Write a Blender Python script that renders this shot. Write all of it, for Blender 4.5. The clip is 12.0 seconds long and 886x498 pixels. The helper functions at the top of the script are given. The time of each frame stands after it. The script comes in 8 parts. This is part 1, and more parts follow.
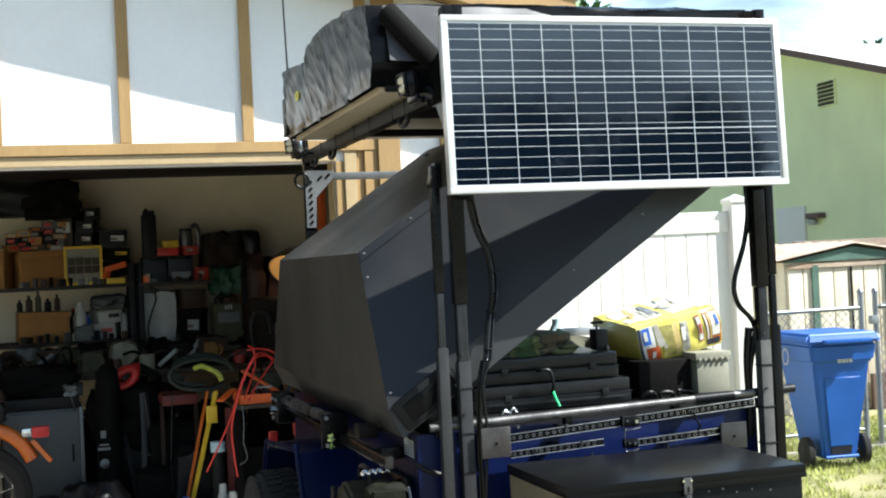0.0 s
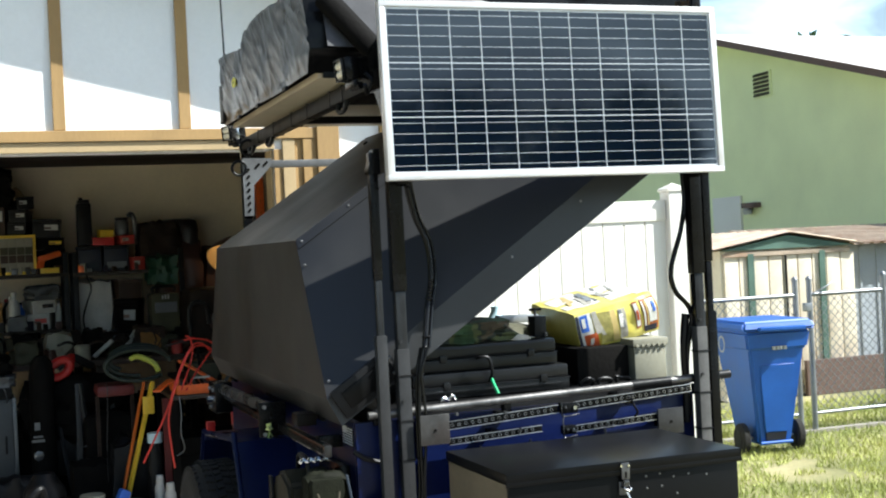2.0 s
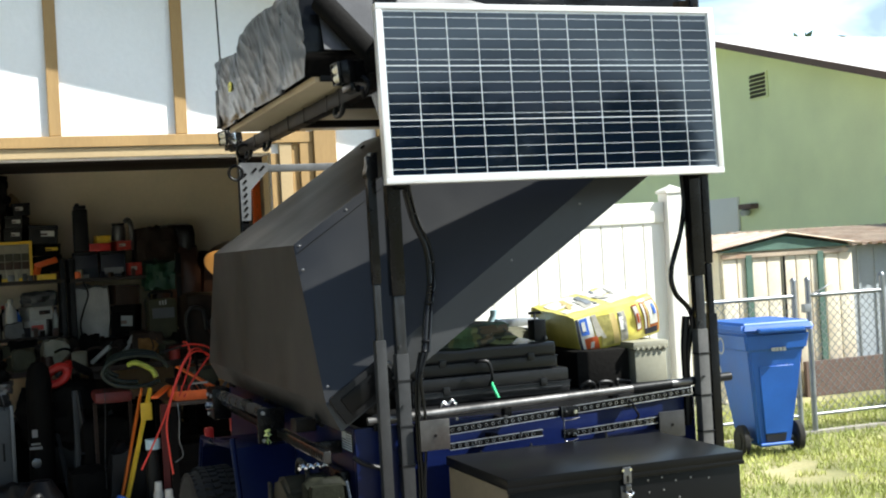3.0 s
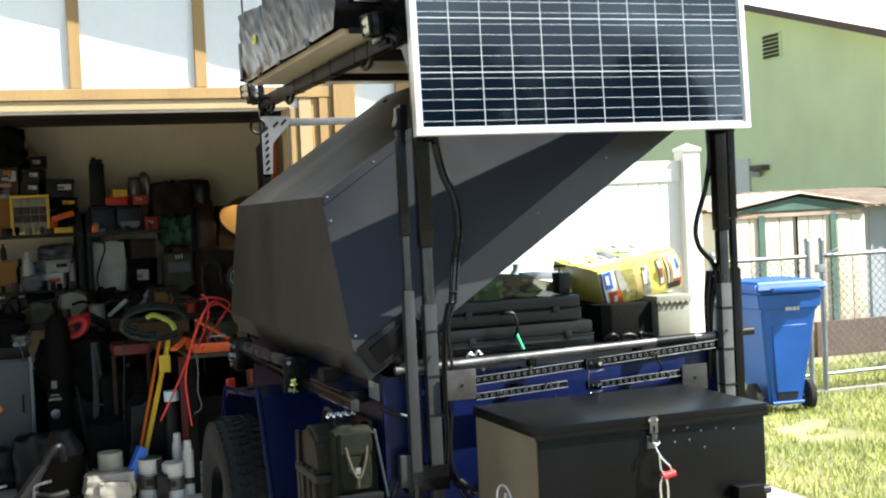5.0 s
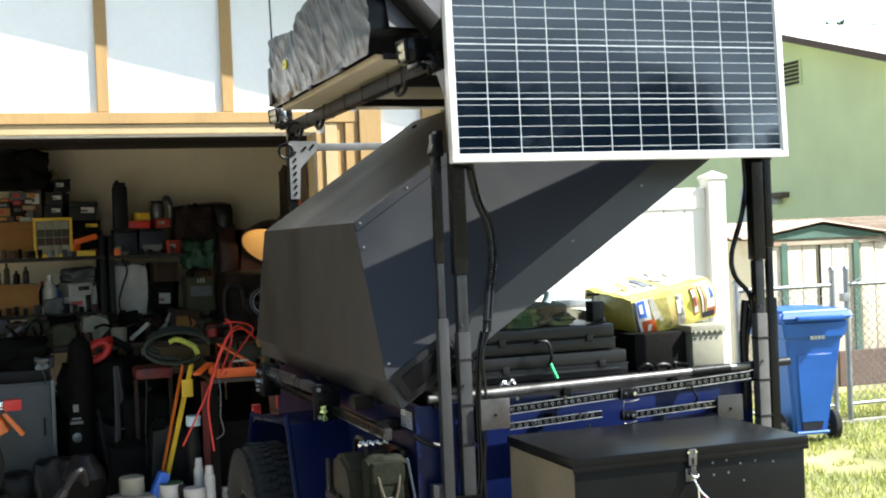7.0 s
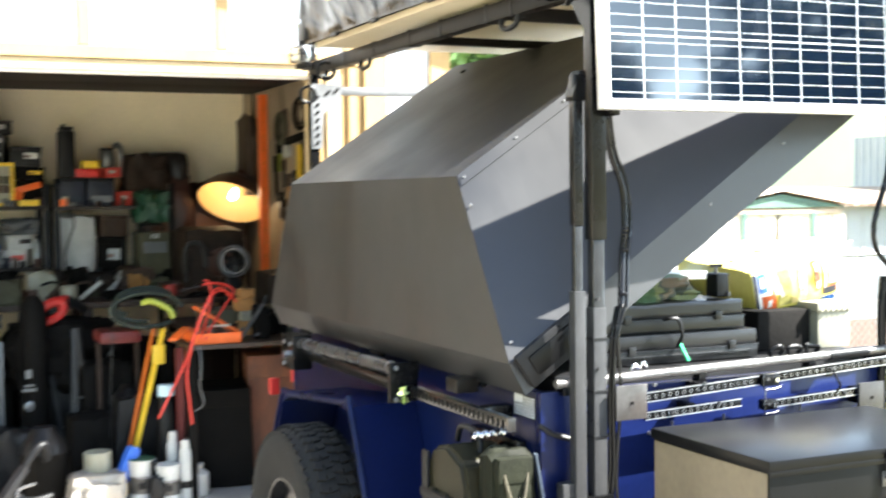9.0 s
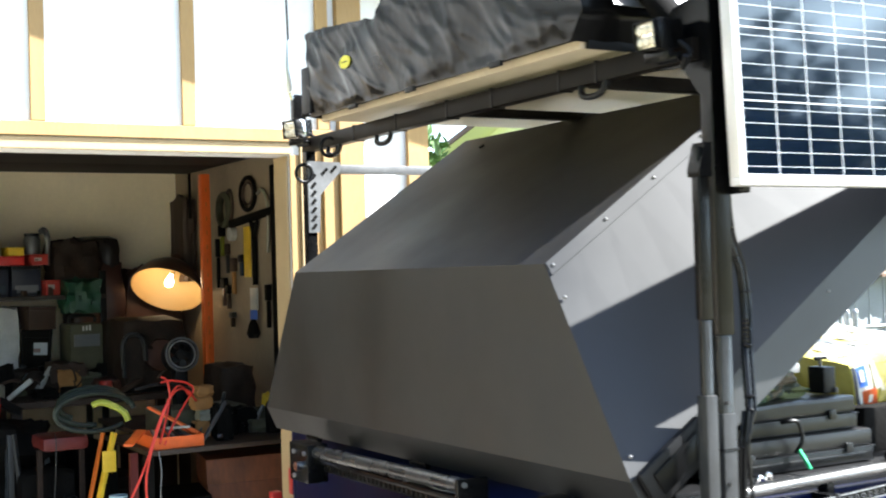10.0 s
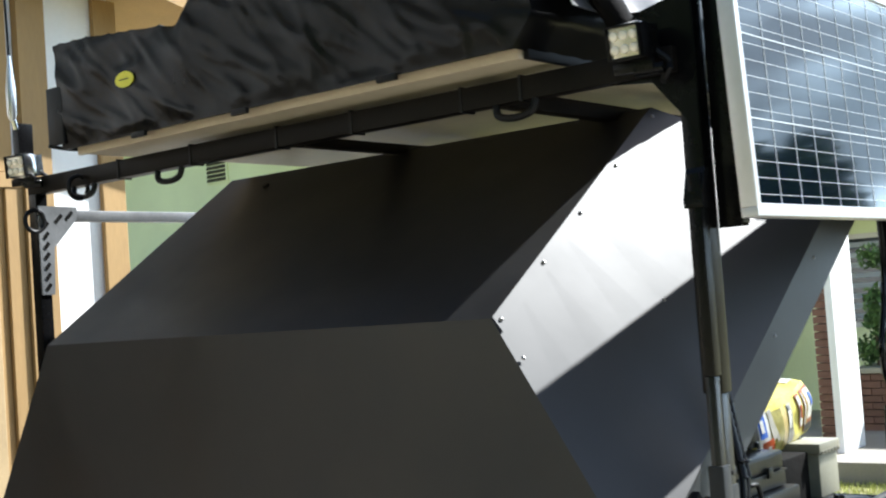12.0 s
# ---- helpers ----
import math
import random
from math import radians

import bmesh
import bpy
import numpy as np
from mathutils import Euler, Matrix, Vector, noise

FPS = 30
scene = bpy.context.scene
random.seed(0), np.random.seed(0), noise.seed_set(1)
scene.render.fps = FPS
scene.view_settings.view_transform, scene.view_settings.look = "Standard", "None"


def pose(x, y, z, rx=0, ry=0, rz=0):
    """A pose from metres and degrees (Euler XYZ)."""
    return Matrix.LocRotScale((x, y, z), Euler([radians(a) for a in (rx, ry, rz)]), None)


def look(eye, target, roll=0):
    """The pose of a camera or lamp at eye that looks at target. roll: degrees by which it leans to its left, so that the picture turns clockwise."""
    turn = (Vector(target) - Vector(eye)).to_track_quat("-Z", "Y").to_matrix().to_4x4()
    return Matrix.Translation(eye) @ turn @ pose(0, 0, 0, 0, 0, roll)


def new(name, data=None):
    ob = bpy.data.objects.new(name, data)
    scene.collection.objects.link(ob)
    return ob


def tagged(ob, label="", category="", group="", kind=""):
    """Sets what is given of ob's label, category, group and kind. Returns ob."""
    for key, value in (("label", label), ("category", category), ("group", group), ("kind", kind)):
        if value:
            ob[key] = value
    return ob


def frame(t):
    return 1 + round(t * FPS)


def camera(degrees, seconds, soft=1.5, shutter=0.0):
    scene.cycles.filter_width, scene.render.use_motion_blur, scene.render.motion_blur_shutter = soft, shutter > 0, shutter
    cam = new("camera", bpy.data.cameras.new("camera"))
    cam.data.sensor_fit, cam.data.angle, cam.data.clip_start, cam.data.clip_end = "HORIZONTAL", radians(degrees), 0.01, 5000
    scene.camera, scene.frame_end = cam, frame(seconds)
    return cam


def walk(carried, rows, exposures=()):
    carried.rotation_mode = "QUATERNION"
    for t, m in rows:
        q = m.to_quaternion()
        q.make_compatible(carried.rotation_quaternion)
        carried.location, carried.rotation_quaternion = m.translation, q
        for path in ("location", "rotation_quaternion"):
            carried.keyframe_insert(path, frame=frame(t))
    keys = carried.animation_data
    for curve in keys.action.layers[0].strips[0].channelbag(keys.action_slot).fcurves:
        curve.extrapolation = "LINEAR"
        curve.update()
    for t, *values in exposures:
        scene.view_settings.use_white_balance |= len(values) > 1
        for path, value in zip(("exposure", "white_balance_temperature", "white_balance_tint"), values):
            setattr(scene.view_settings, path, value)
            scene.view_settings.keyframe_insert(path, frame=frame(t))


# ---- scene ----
cam = camera(39.0, 12.0, soft=2.0, shutter=0.4)
PATH = [
    (0, (-1.095, 0.04, 1.538), (-0.507, 1.952, 1.559), -2.7),
    (0.5, (-1.095, 0.047, 1.535), (-0.506, 1.958, 1.563), -2.3),
    (1, (-1.1, 0.045, 1.536), (-0.479, 1.945, 1.578), -2.1),
    (1.5, (-1.09, 0.044, 1.531), (-0.432, 1.933, 1.566), -2.5),
    (2, (-1.086, 0.052, 1.527), (-0.408, 1.934, 1.528), -2.8),
    (2.5, (-1.077, 0.069, 1.529), (-0.378, 1.943, 1.522), -3.1),
    (3, (-1.082, 0.078, 1.529), (-0.4, 1.957, 1.535), -3.2),
    (5, (-1.16, 0.072, 1.506), (-0.49, 1.956, 1.449), -2.7),
    (5.5, (-1.223, 0.087, 1.51), (-0.594, 1.984, 1.44), -2.4),
    (6, (-1.214, 0.094, 1.513), (-0.597, 1.996, 1.479), -2.2),
    (6.5, (-1.206, 0.092, 1.514), (-0.574, 1.99, 1.499), -2.2),
    (8.5, (-1.424, 0.625, 1.527), (-0.726, 2.498, 1.455), -2),
    (8.8, (-1.562, 0.799, 1.522), (-0.855, 2.667, 1.428), -0.4),
    (9, (-1.657, 0.935, 1.524), (-0.833, 2.756, 1.44), -0.7),
    (9.3, (-1.77, 1.125, 1.533), (-0.838, 2.895, 1.501), -0.5),
    (9.5, (-1.818, 1.257, 1.528), (-0.862, 3.014, 1.511), -0.1),
    (9.8, (-1.896, 1.49, 1.557), (-0.889, 3.217, 1.588), -2.4),
    (10, (-1.93, 1.621, 1.573), (-0.93, 3.352, 1.608), -1.7),
    (10.3, (-2.043, 1.825, 1.584), (-0.902, 3.468, 1.612), -3),
    (10.5, (-2.111, 1.959, 1.593), (-0.865, 3.521, 1.674), -2.2),
    (10.8, (-2.156, 2.131, 1.599), (-0.841, 3.636, 1.682), -3.1),
    (11, (-2.175, 2.236, 1.601), (-0.848, 3.73, 1.689), -3.2),
    (11.3, (-2.153, 2.412, 1.612), (-0.777, 3.859, 1.722), -4),
    (11.5, (-2.14, 2.513, 1.62), (-0.72, 3.921, 1.672), -2.9),
    (11.8, (-2.172, 2.623, 1.622), (-0.639, 3.906, 1.688), -3.8),
    (12, (-2.199, 2.691, 1.62), (-0.643, 3.944, 1.708), -4.1),
]
STOPS = [(0.0, 1.43), (0.5, 1.42), (1.5, 1.31), (3.0, 1.41), (5.0, 1.77), (5.5, 1.96), (6.5, 1.86), (8.5, 2.71), (9.0, 3.46), (9.5, 3.03), (10.0, 2.68), (10.5, 2.30), (11.0, 2.12), (11.5, 1.75), (12.0, 1.51)]
EXPOSURES = [(t, stops, 6120 if t < 2 else 6300 if t < 4 else 6340 if t < 8 else 6420 if t < 10 else 6150 if t < 11 else 6050, 5.5 if t < 8 else 8) for t, stops in STOPS]
walk(cam, [(t, look(eye, target, roll)) for t, eye, target, roll in PATH], EXPOSURES)

# ---- sun and sky ----
SUN = Vector((2.05, -1.0, 2.35)).normalized()
world = bpy.data.worlds.new("sky")
scene.world = world
world.use_nodes = True
sky = world.node_tree.nodes.new("ShaderNodeTexSky")
sky.sky_type, sky.sun_disc = "NISHITA", False
sky.sun_elevation = math.asin(SUN.z)
sky.sun_rotation = math.atan2(SUN.x, SUN.y)
sky.air_density, sky.dust_density, sky.ozone_density = 1.0, 1.6, 1.2
backdrop = world.node_tree.nodes["Background"]
backdrop.inputs["Strength"].default_value = 0.070
# thin broken cloud over the blue
wn, wl = world.node_tree.nodes, world.node_tree.links.new
sky_co, sky_map = wn.new("ShaderNodeTexCoord"), wn.new("ShaderNodeMapping")
sky_map.inputs["Scale"].default_value = (1.0, 1.0, 2.6)
cloud, cover_ramp, cloudy = wn.new("ShaderNodeTexNoise"), wn.new("ShaderNodeMapRange"), wn.new("ShaderNodeMix")
cloud.inputs["Scale"].default_value, cloud.inputs["Detail"].default_value, cloud.inputs["Roughness"].default_value = 2.6, 7.0, 0.55
cover_ramp.inputs["From Min"].default_value, cover_ramp.inputs["From Max"].default_value = 0.25, 0.50
cloudy.data_type = "RGBA"
glare, streak, tone = wn.new("ShaderNodeMapRange"), wn.new("ShaderNodeTexNoise"), wn.new("ShaderNodeCombineXYZ")
streak.inputs["Scale"].default_value, streak.inputs["Detail"].default_value, streak.inputs["Distortion"].default_value = 5.5, 5.0, 0.6
glare.inputs["From Min"].default_value, glare.inputs["From Max"].default_value = 0.42, 0.66
glare.inputs["To Min"].default_value, glare.inputs["To Max"].default_value = 5.5, 24.0
wl(sky_map.outputs[0], streak.inputs["Vector"])
wl(streak.outputs["Fac"], glare.inputs["Value"])
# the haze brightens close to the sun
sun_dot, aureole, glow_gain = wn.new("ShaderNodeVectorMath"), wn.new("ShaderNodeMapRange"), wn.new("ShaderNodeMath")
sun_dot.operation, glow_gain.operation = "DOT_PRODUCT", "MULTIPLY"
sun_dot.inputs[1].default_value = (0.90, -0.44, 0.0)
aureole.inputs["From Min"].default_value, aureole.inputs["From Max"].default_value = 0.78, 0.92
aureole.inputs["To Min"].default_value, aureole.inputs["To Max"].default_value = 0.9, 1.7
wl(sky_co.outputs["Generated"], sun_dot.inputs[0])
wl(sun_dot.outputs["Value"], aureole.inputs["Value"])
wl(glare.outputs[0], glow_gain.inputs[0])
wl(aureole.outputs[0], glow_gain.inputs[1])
for axis, gain in enumerate((0.74, 0.94, 1.10)):
    tinted = wn.new("ShaderNodeMath")
    tinted.operation = "MULTIPLY"
    tinted.inputs[1].default_value = gain
    wl(glow_gain.outputs[0], tinted.inputs[0])
    wl(tinted.outputs[0], tone.inputs[axis])
wl(tone.outputs[0], cloudy.inputs["B"])
wl(sky_co.outputs["Generated"], sky_map.inputs[0])
wl(sky_map.outputs[0], cloud.inputs["Vector"])
wl(cloud.outputs["Fac"], cover_ramp.inputs["Value"])
height, thin, gather = wn.new("ShaderNodeSeparateXYZ"), wn.new("ShaderNodeMapRange"), wn.new("ShaderNodeMath")
thin.inputs["From Min"].default_value, thin.inputs["From Max"].default_value = 0.22, 0.50
thin.inputs["To Min"].default_value, thin.inputs["To Max"].default_value = 1.0, 0.0
gather.operation = "MULTIPLY"
wl(sky_co.outputs["Generated"], height.inputs[0])
wl(height.outputs["Z"], thin.inputs["Value"])
wl(cover_ramp.outputs[0], gather.inputs[0])
wl(thin.outputs[0], gather.inputs[1])
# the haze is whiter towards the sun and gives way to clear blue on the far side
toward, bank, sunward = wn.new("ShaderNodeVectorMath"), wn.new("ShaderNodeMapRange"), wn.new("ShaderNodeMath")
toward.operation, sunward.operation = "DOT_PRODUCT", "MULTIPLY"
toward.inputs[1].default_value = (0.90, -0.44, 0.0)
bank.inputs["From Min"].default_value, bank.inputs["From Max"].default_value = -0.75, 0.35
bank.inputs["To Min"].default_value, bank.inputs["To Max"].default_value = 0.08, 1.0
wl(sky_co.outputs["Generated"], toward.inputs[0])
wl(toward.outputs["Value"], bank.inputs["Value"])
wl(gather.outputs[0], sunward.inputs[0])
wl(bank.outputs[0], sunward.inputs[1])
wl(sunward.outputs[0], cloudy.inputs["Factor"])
wl(sky.outputs[0], cloudy.inputs["A"])
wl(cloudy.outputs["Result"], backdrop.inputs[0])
sun_data = bpy.data.lights.new("sun", "SUN")
sun_data.energy, sun_data.angle, sun_data.color = 5.0, radians(0.5), (1.0, 0.97, 0.92)
sun = new("sun", sun_data)
sun.matrix_world = look(SUN * 30, (0, 0, 0))
bulb_data = bpy.data.lights.new("bulb_light", "POINT")
bulb_data.energy, bulb_data.color, bulb_data.shadow_soft_size = 0.13, (1.0, 0.66, 0.32), 0.03
bulb_light = new("bulb_light", bulb_data)
bulb_light.location = (0.804, 10.2645, 1.583)

# ---- materials ----
def material(name, base, rough=0.6, metal=0.0, vary=0.25, scale=6.0, fine=60.0, bump=0.15, tint=None, spec=0.5, island=0.0, stretch=(1, 1, 1), dirt=0.0, dirt_colour=(0.12, 0.09, 0.06), coat=0.0, sheen=0.12):
    """A painted, woven, cast or printed surface: two scales of colour change, grain, stains and relief."""
    m = bpy.data.materials.new(name)
    m.use_nodes = True
    t = m.node_tree
    n, ln = t.nodes, t.links.new
    b = n["Principled BSDF"]
    b.inputs["Roughness"].default_value, b.inputs["Metallic"].default_value = rough, metal
    b.inputs["Specular IOR Level"].default_value = spec
    b.inputs["Coat Weight"].default_value = coat
    co = n.new("ShaderNodeTexCoord")
    mp = n.new("ShaderNodeMapping")
    mp.inputs["Scale"].default_value = stretch
    ln(co.outputs["Object"], mp.inputs[0])
    big, small = n.new("ShaderNodeTexNoise"), n.new("ShaderNodeTexNoise")
    for tex, s, d in ((big, scale, 5.0), (small, fine, 3.0)):
        tex.inputs["Scale"].default_value, tex.inputs["Detail"].default_value = s, d
        ln(mp.outputs[0], tex.inputs["Vector"])
    dark = [c * (1 - vary) for c in base]
    light = tint or [min(1.0, c * (1 + vary)) for c in base]
    ramp = n.new("ShaderNodeValToRGB")
    ramp.color_ramp.elements[0].position, ramp.color_ramp.elements[1].position = 0.3, 0.7
    ramp.color_ramp.elements[0].color, ramp.color_ramp.elements[1].color = (*dark, 1), (*light, 1)
    ln(big.outputs["Fac"], ramp.inputs[0])
    mix = n.new("ShaderNodeMix")
    mix.data_type, mix.blend_type = "RGBA", "MULTIPLY"
    mix.inputs["Factor"].default_value = min(1.0, vary * 1.6)
    grey = n.new("ShaderNodeMapRange")
    grey.inputs["From Min"].default_value, grey.inputs["From Max"].default_value = 0.3, 0.7
    grey.inputs["To Min"].default_value, grey.inputs["To Max"].default_value = 0.7, 1.15
    ln(small.outputs["Fac"], grey.inputs["Value"])
    ln(ramp.outputs[0], mix.inputs["A"])
    ln(grey.outputs[0], mix.inputs["B"])
    out = mix.outputs["Result"]
    if dirt:
        stain = n.new("ShaderNodeTexNoise")
        stain.inputs["Scale"].default_value, stain.inputs["Detail"].default_value, stain.inputs["Roughness"].default_value = scale * 0.6, 8.0, 0.7
        ln(co.outputs["Object"], stain.inputs["Vector"])
        cut = n.new("ShaderNodeMapRange")
        cut.inputs["From Min"].default_value, cut.inputs["From Max"].default_value = 0.52, 0.72
        cut.inputs["To Max"].default_value = dirt
        ln(stain.outputs["Fac"], cut.inputs["Value"])
        soil = n.new("ShaderNodeMix")
        soil.data_type = "RGBA"
        soil.inputs["B"].default_value = (*dirt_colour, 1)
        ln(cut.outputs[0], soil.inputs["Factor"])
        ln(out, soil.inputs["A"])
        out = soil.outputs["Result"]
    if island:
        info = n.new("ShaderNodeObjectInfo")
        geo = n.new("ShaderNodeNewGeometry")
        add = n.new("ShaderNodeMath")
        ln(info.outputs["Random"], add.inputs[0])
        ln(geo.outputs["Random Per Island"], add.inputs[1])
        span = n.new("ShaderNodeMapRange")
        span.inputs["From Max"].default_value = 2.0
        span.inputs["To Min"].default_value, span.inputs["To Max"].default_value = 1 - island, 1 + island
        ln(add.outputs[0], span.inputs["Value"])
        hue = n.new("ShaderNodeHueSaturation")
        ln(span.outputs[0], hue.inputs["Value"])
        ln(out, hue.inputs["Color"])
        out = hue.outputs["Color"]
    ln(out, b.inputs["Base Color"])
    wear = n.new("ShaderNodeMapRange")
    wear.inputs["To Min"].default_value, wear.inputs["To Max"].default_value = max(0.02, rough - sheen), min(1.0, rough + sheen)
    ln(big.outputs["Fac"], wear.inputs["Value"])
    ln(wear.outputs[0], b.inputs["Roughness"])
    if bump:
        bp = n.new("ShaderNodeBump")
        bp.inputs["Strength"].default_value, bp.inputs["Distance"].default_value = bump, 0.01
        ln(small.outputs["Fac"], bp.inputs["Height"])
        ln(bp.outputs[0], b.inputs["Normal"])
    return m


def plain(name, base, rough=0.5, metal=0.0, glow=0.0, spec=0.5):
    """A small part whose surface is too small to show grain."""
    m = bpy.data.materials.new(name)
    m.use_nodes = True
    b = m.node_tree.nodes["Principled BSDF"]
    b.inputs["Base Color"].default_value = (*base, 1)
    b.inputs["Roughness"].default_value, b.inputs["Metallic"].default_value = rough, metal
    b.inputs["Specular IOR Level"].default_value = spec
    if glow:
        b.inputs["Emission Color"].default_value = (*base, 1)
        b.inputs["Emission Strength"].default_value = glow
    return m


# ---- mesh helpers ----
def box(bm, x0, x1, y0, y1, z0, z1, bevel=0.0, m=None):
    vs = [bm.verts.new((x, y, z)) for x in (x0, x1) for y in (y0, y1) for z in (z0, z1)]
    fs = [bm.faces.new([vs[i] for i in f]) for f in ((0, 1, 3, 2), (4, 6, 7, 5), (0, 4, 5, 1), (2, 3, 7, 6), (0, 2, 6, 4), (1, 5, 7, 3))]
    if bevel:
        es = list({e for f in fs for e in f.edges})
        r = bmesh.ops.bevel(bm, geom=es, offset=bevel, segments=2, profile=0.6, affect="EDGES")
        vs = list({v for f in r["faces"] for v in f.verts} | {v for f in fs if f.is_valid for v in f.verts})
    if m is not None:
        bmesh.ops.transform(bm, matrix=m, verts=vs)
    return bm


def B(x0, x1, y0, y1, z0, z1, bevel=0.0, m=None):
    return box(bmesh.new(), x0, x1, y0, y1, z0, z1, bevel, m)


def rod(bm, a, b, r, r2=None, seg=12, cap=True):
    """A round bar from a to b."""
    a, b = Vector(a), Vector(b)
    d = b - a
    mat = Matrix.Translation((a + b) / 2) @ d.to_track_quat("Z", "Y").to_matrix().to_4x4()
    bmesh.ops.create_cone(bm, cap_ends=cap, cap_tris=False, segments=seg, radius1=r, radius2=r if r2 is None else r2, depth=d.length, matrix=mat)
    return bm


def R(a, b, r, r2=None, seg=12):
    return rod(bmesh.new(), a, b, r, r2, seg)


def bar(bm, a, b, w, h, bevel=0.002):
    """A square bar from a to b, w wide and h high."""
    a, b = Vector(a), Vector(b)
    d = b - a
    m = Matrix.Translation((a + b) / 2) @ d.to_track_quat("Y", "Z").to_matrix().to_4x4()
    return box(bm, -w / 2, w / 2, -d.length / 2, d.length / 2, -h / 2, h / 2, bevel, m)


def lathe(bm, profile, at=(0, 0, 0), seg=20, m=None, cap=True):
    """A turned body: profile of (radius, height)."""
    rings = []
    for r, z in profile:
        rings.append([bm.verts.new((at[0] + r * math.cos(2 * math.pi * i / seg), at[1] + r * math.sin(2 * math.pi * i / seg), at[2] + z)) for i in range(seg)])
    for p, q in zip(rings, rings[1:]):
        for i in range(seg):
            bm.faces.new((p[i], p[(i + 1) % seg], q[(i + 1) % seg], q[i]))
    for ring, flip in ((rings[0], True), (rings[-1], False)):
        if cap and profile[0] != profile[-1] and (ring[0].co - ring[seg // 2].co).length > 1e-4:
            bm.faces.new(ring[::-1] if flip else ring)
    if m is not None:
        bmesh.ops.transform(bm, matrix=m, verts=[v for ring in rings for v in ring])
    return bm


def tube(bm, pts, r, seg=8, steps=6):
    """A smooth hose or cable through the points."""
    P = [Vector(p) for p in pts]
    P = [2 * P[0] - P[1]] + P + [2 * P[-1] - P[-2]]
    line = []
    for i in range(1, len(P) - 2):
        for k in range(steps):
            t = k / steps
            a, b, c, d = P[i - 1], P[i], P[i + 1], P[i + 2]
            line.append(0.5 * ((2 * b) + (c - a) * t + (2 * a - 5 * b + 4 * c - d) * t * t + (3 * b - a - 3 * c + d) * t ** 3))
    line.append(P[-2])
    rings, up = [], Vector((0.3, 0.2, 0.93))
    for i, p in enumerate(line):
        d = (line[min(i + 1, len(line) - 1)] - line[max(i - 1, 0)]).normalized()
        s = d.cross(up)
        s = s.normalized() if s.length > 1e-3 else d.cross(Vector((1, 0, 0))).normalized()
        w = s.cross(d)
        rings.append([bm.verts.new(p + r * (s * math.cos(2 * math.pi * k / seg) + w * math.sin(2 * math.pi * k / seg))) for k in range(seg)])
    for p, q in zip(rings, rings[1:]):
        for i in range(seg):
            bm.faces.new((p[i], p[(i + 1) % seg], q[(i + 1) % seg], q[i]))
    bm.faces.new(rings[0][::-1])
    bm.faces.new(rings[-1])
    return bm


def T(pts, r, seg=8, steps=6):
    return tube(bmesh.new(), pts, r, seg, steps)


def prism(bm, ring, direction):
    """A flat outline (list of points) pushed along a direction."""
    d = Vector(direction)
    a = [bm.verts.new(p) for p in ring]
    b = [bm.verts.new(Vector(p) + d) for p in ring]
    n = len(ring)
    bm.faces.new(a[::-1])
    bm.faces.new(b)
    for i in range(n):
        bm.faces.new((a[i], a[(i + 1) % n], b[(i + 1) % n], b[i]))
    return bm


def sack(bm, x0, x1, y0, y1, z0, z1, seed=0, lump=0.12, cuts=8, m=None):
    """A soft, lumpy, rounded body that fills the given space (in an empty bm)."""
    bmesh.ops.create_cube(bm, size=2)
    bmesh.ops.subdivide_edges(bm, edges=bm.edges[:], cuts=cuts, use_grid_fill=True)
    vs = bm.verts[:]
    for v in vs:
        c = v.co.copy()
        s = c.normalized() * 1.25
        p = c * 0.62 + Vector((max(-1, min(1, s.x)), max(-1, min(1, s.y)), max(-1, min(1, s.z)))) * 0.38
        q = p * 1.7 + Vector((seed * 3.1, seed * 1.7, seed))
        p += p.normalized() * lump * (noise.noise(q) + 0.5 * noise.noise(q * 2.3))
        if p.z < -0.9:
            p.z = -1.0
        v.co = ((x0 + x1) / 2 + p.x * (x1 - x0) / 2, (y0 + y1) / 2 + p.y * (y1 - y0) / 2, (z0 + z1) / 2 + p.z * (z1 - z0) / 2)
    if m is not None:
        bmesh.ops.transform(bm, matrix=m, verts=vs)
    return bm


OFFSET = {}


def thing(name, at, label, category, group="", kind=""):
    """An empty at the base of a thing, whose parts hang under it."""
    ob = new(name)
    ob.empty_display_size = 0.05
    ob.location = at
    OFFSET[ob.name] = Vector(at)
    return tagged(ob, label, category, group, kind)


def finish(bm, name, mat, smooth=False):
    bmesh.ops.recalc_face_normals(bm, faces=bm.faces[:])
    me = bpy.data.meshes.new(name)
    bm.to_mesh(me)
    bm.free()
    me.materials.append(mat)
    if smooth:
        me.polygons.foreach_set("use_smooth", [True] * len(me.polygons))
        me.set_sharp_from_angle(angle=radians(38))
    return me


def part(name, bm, mat, parent, label="", smooth=True):
    """One mesh part under a thing or a part, given in world metres."""
    off = OFFSET[parent.name]
    bmesh.ops.translate(bm, vec=-off, verts=bm.verts[:])
    ob = new(name, finish(bm, name, mat, smooth))
    ob.parent = parent
    OFFSET[ob.name] = off
    return tagged(ob, label)


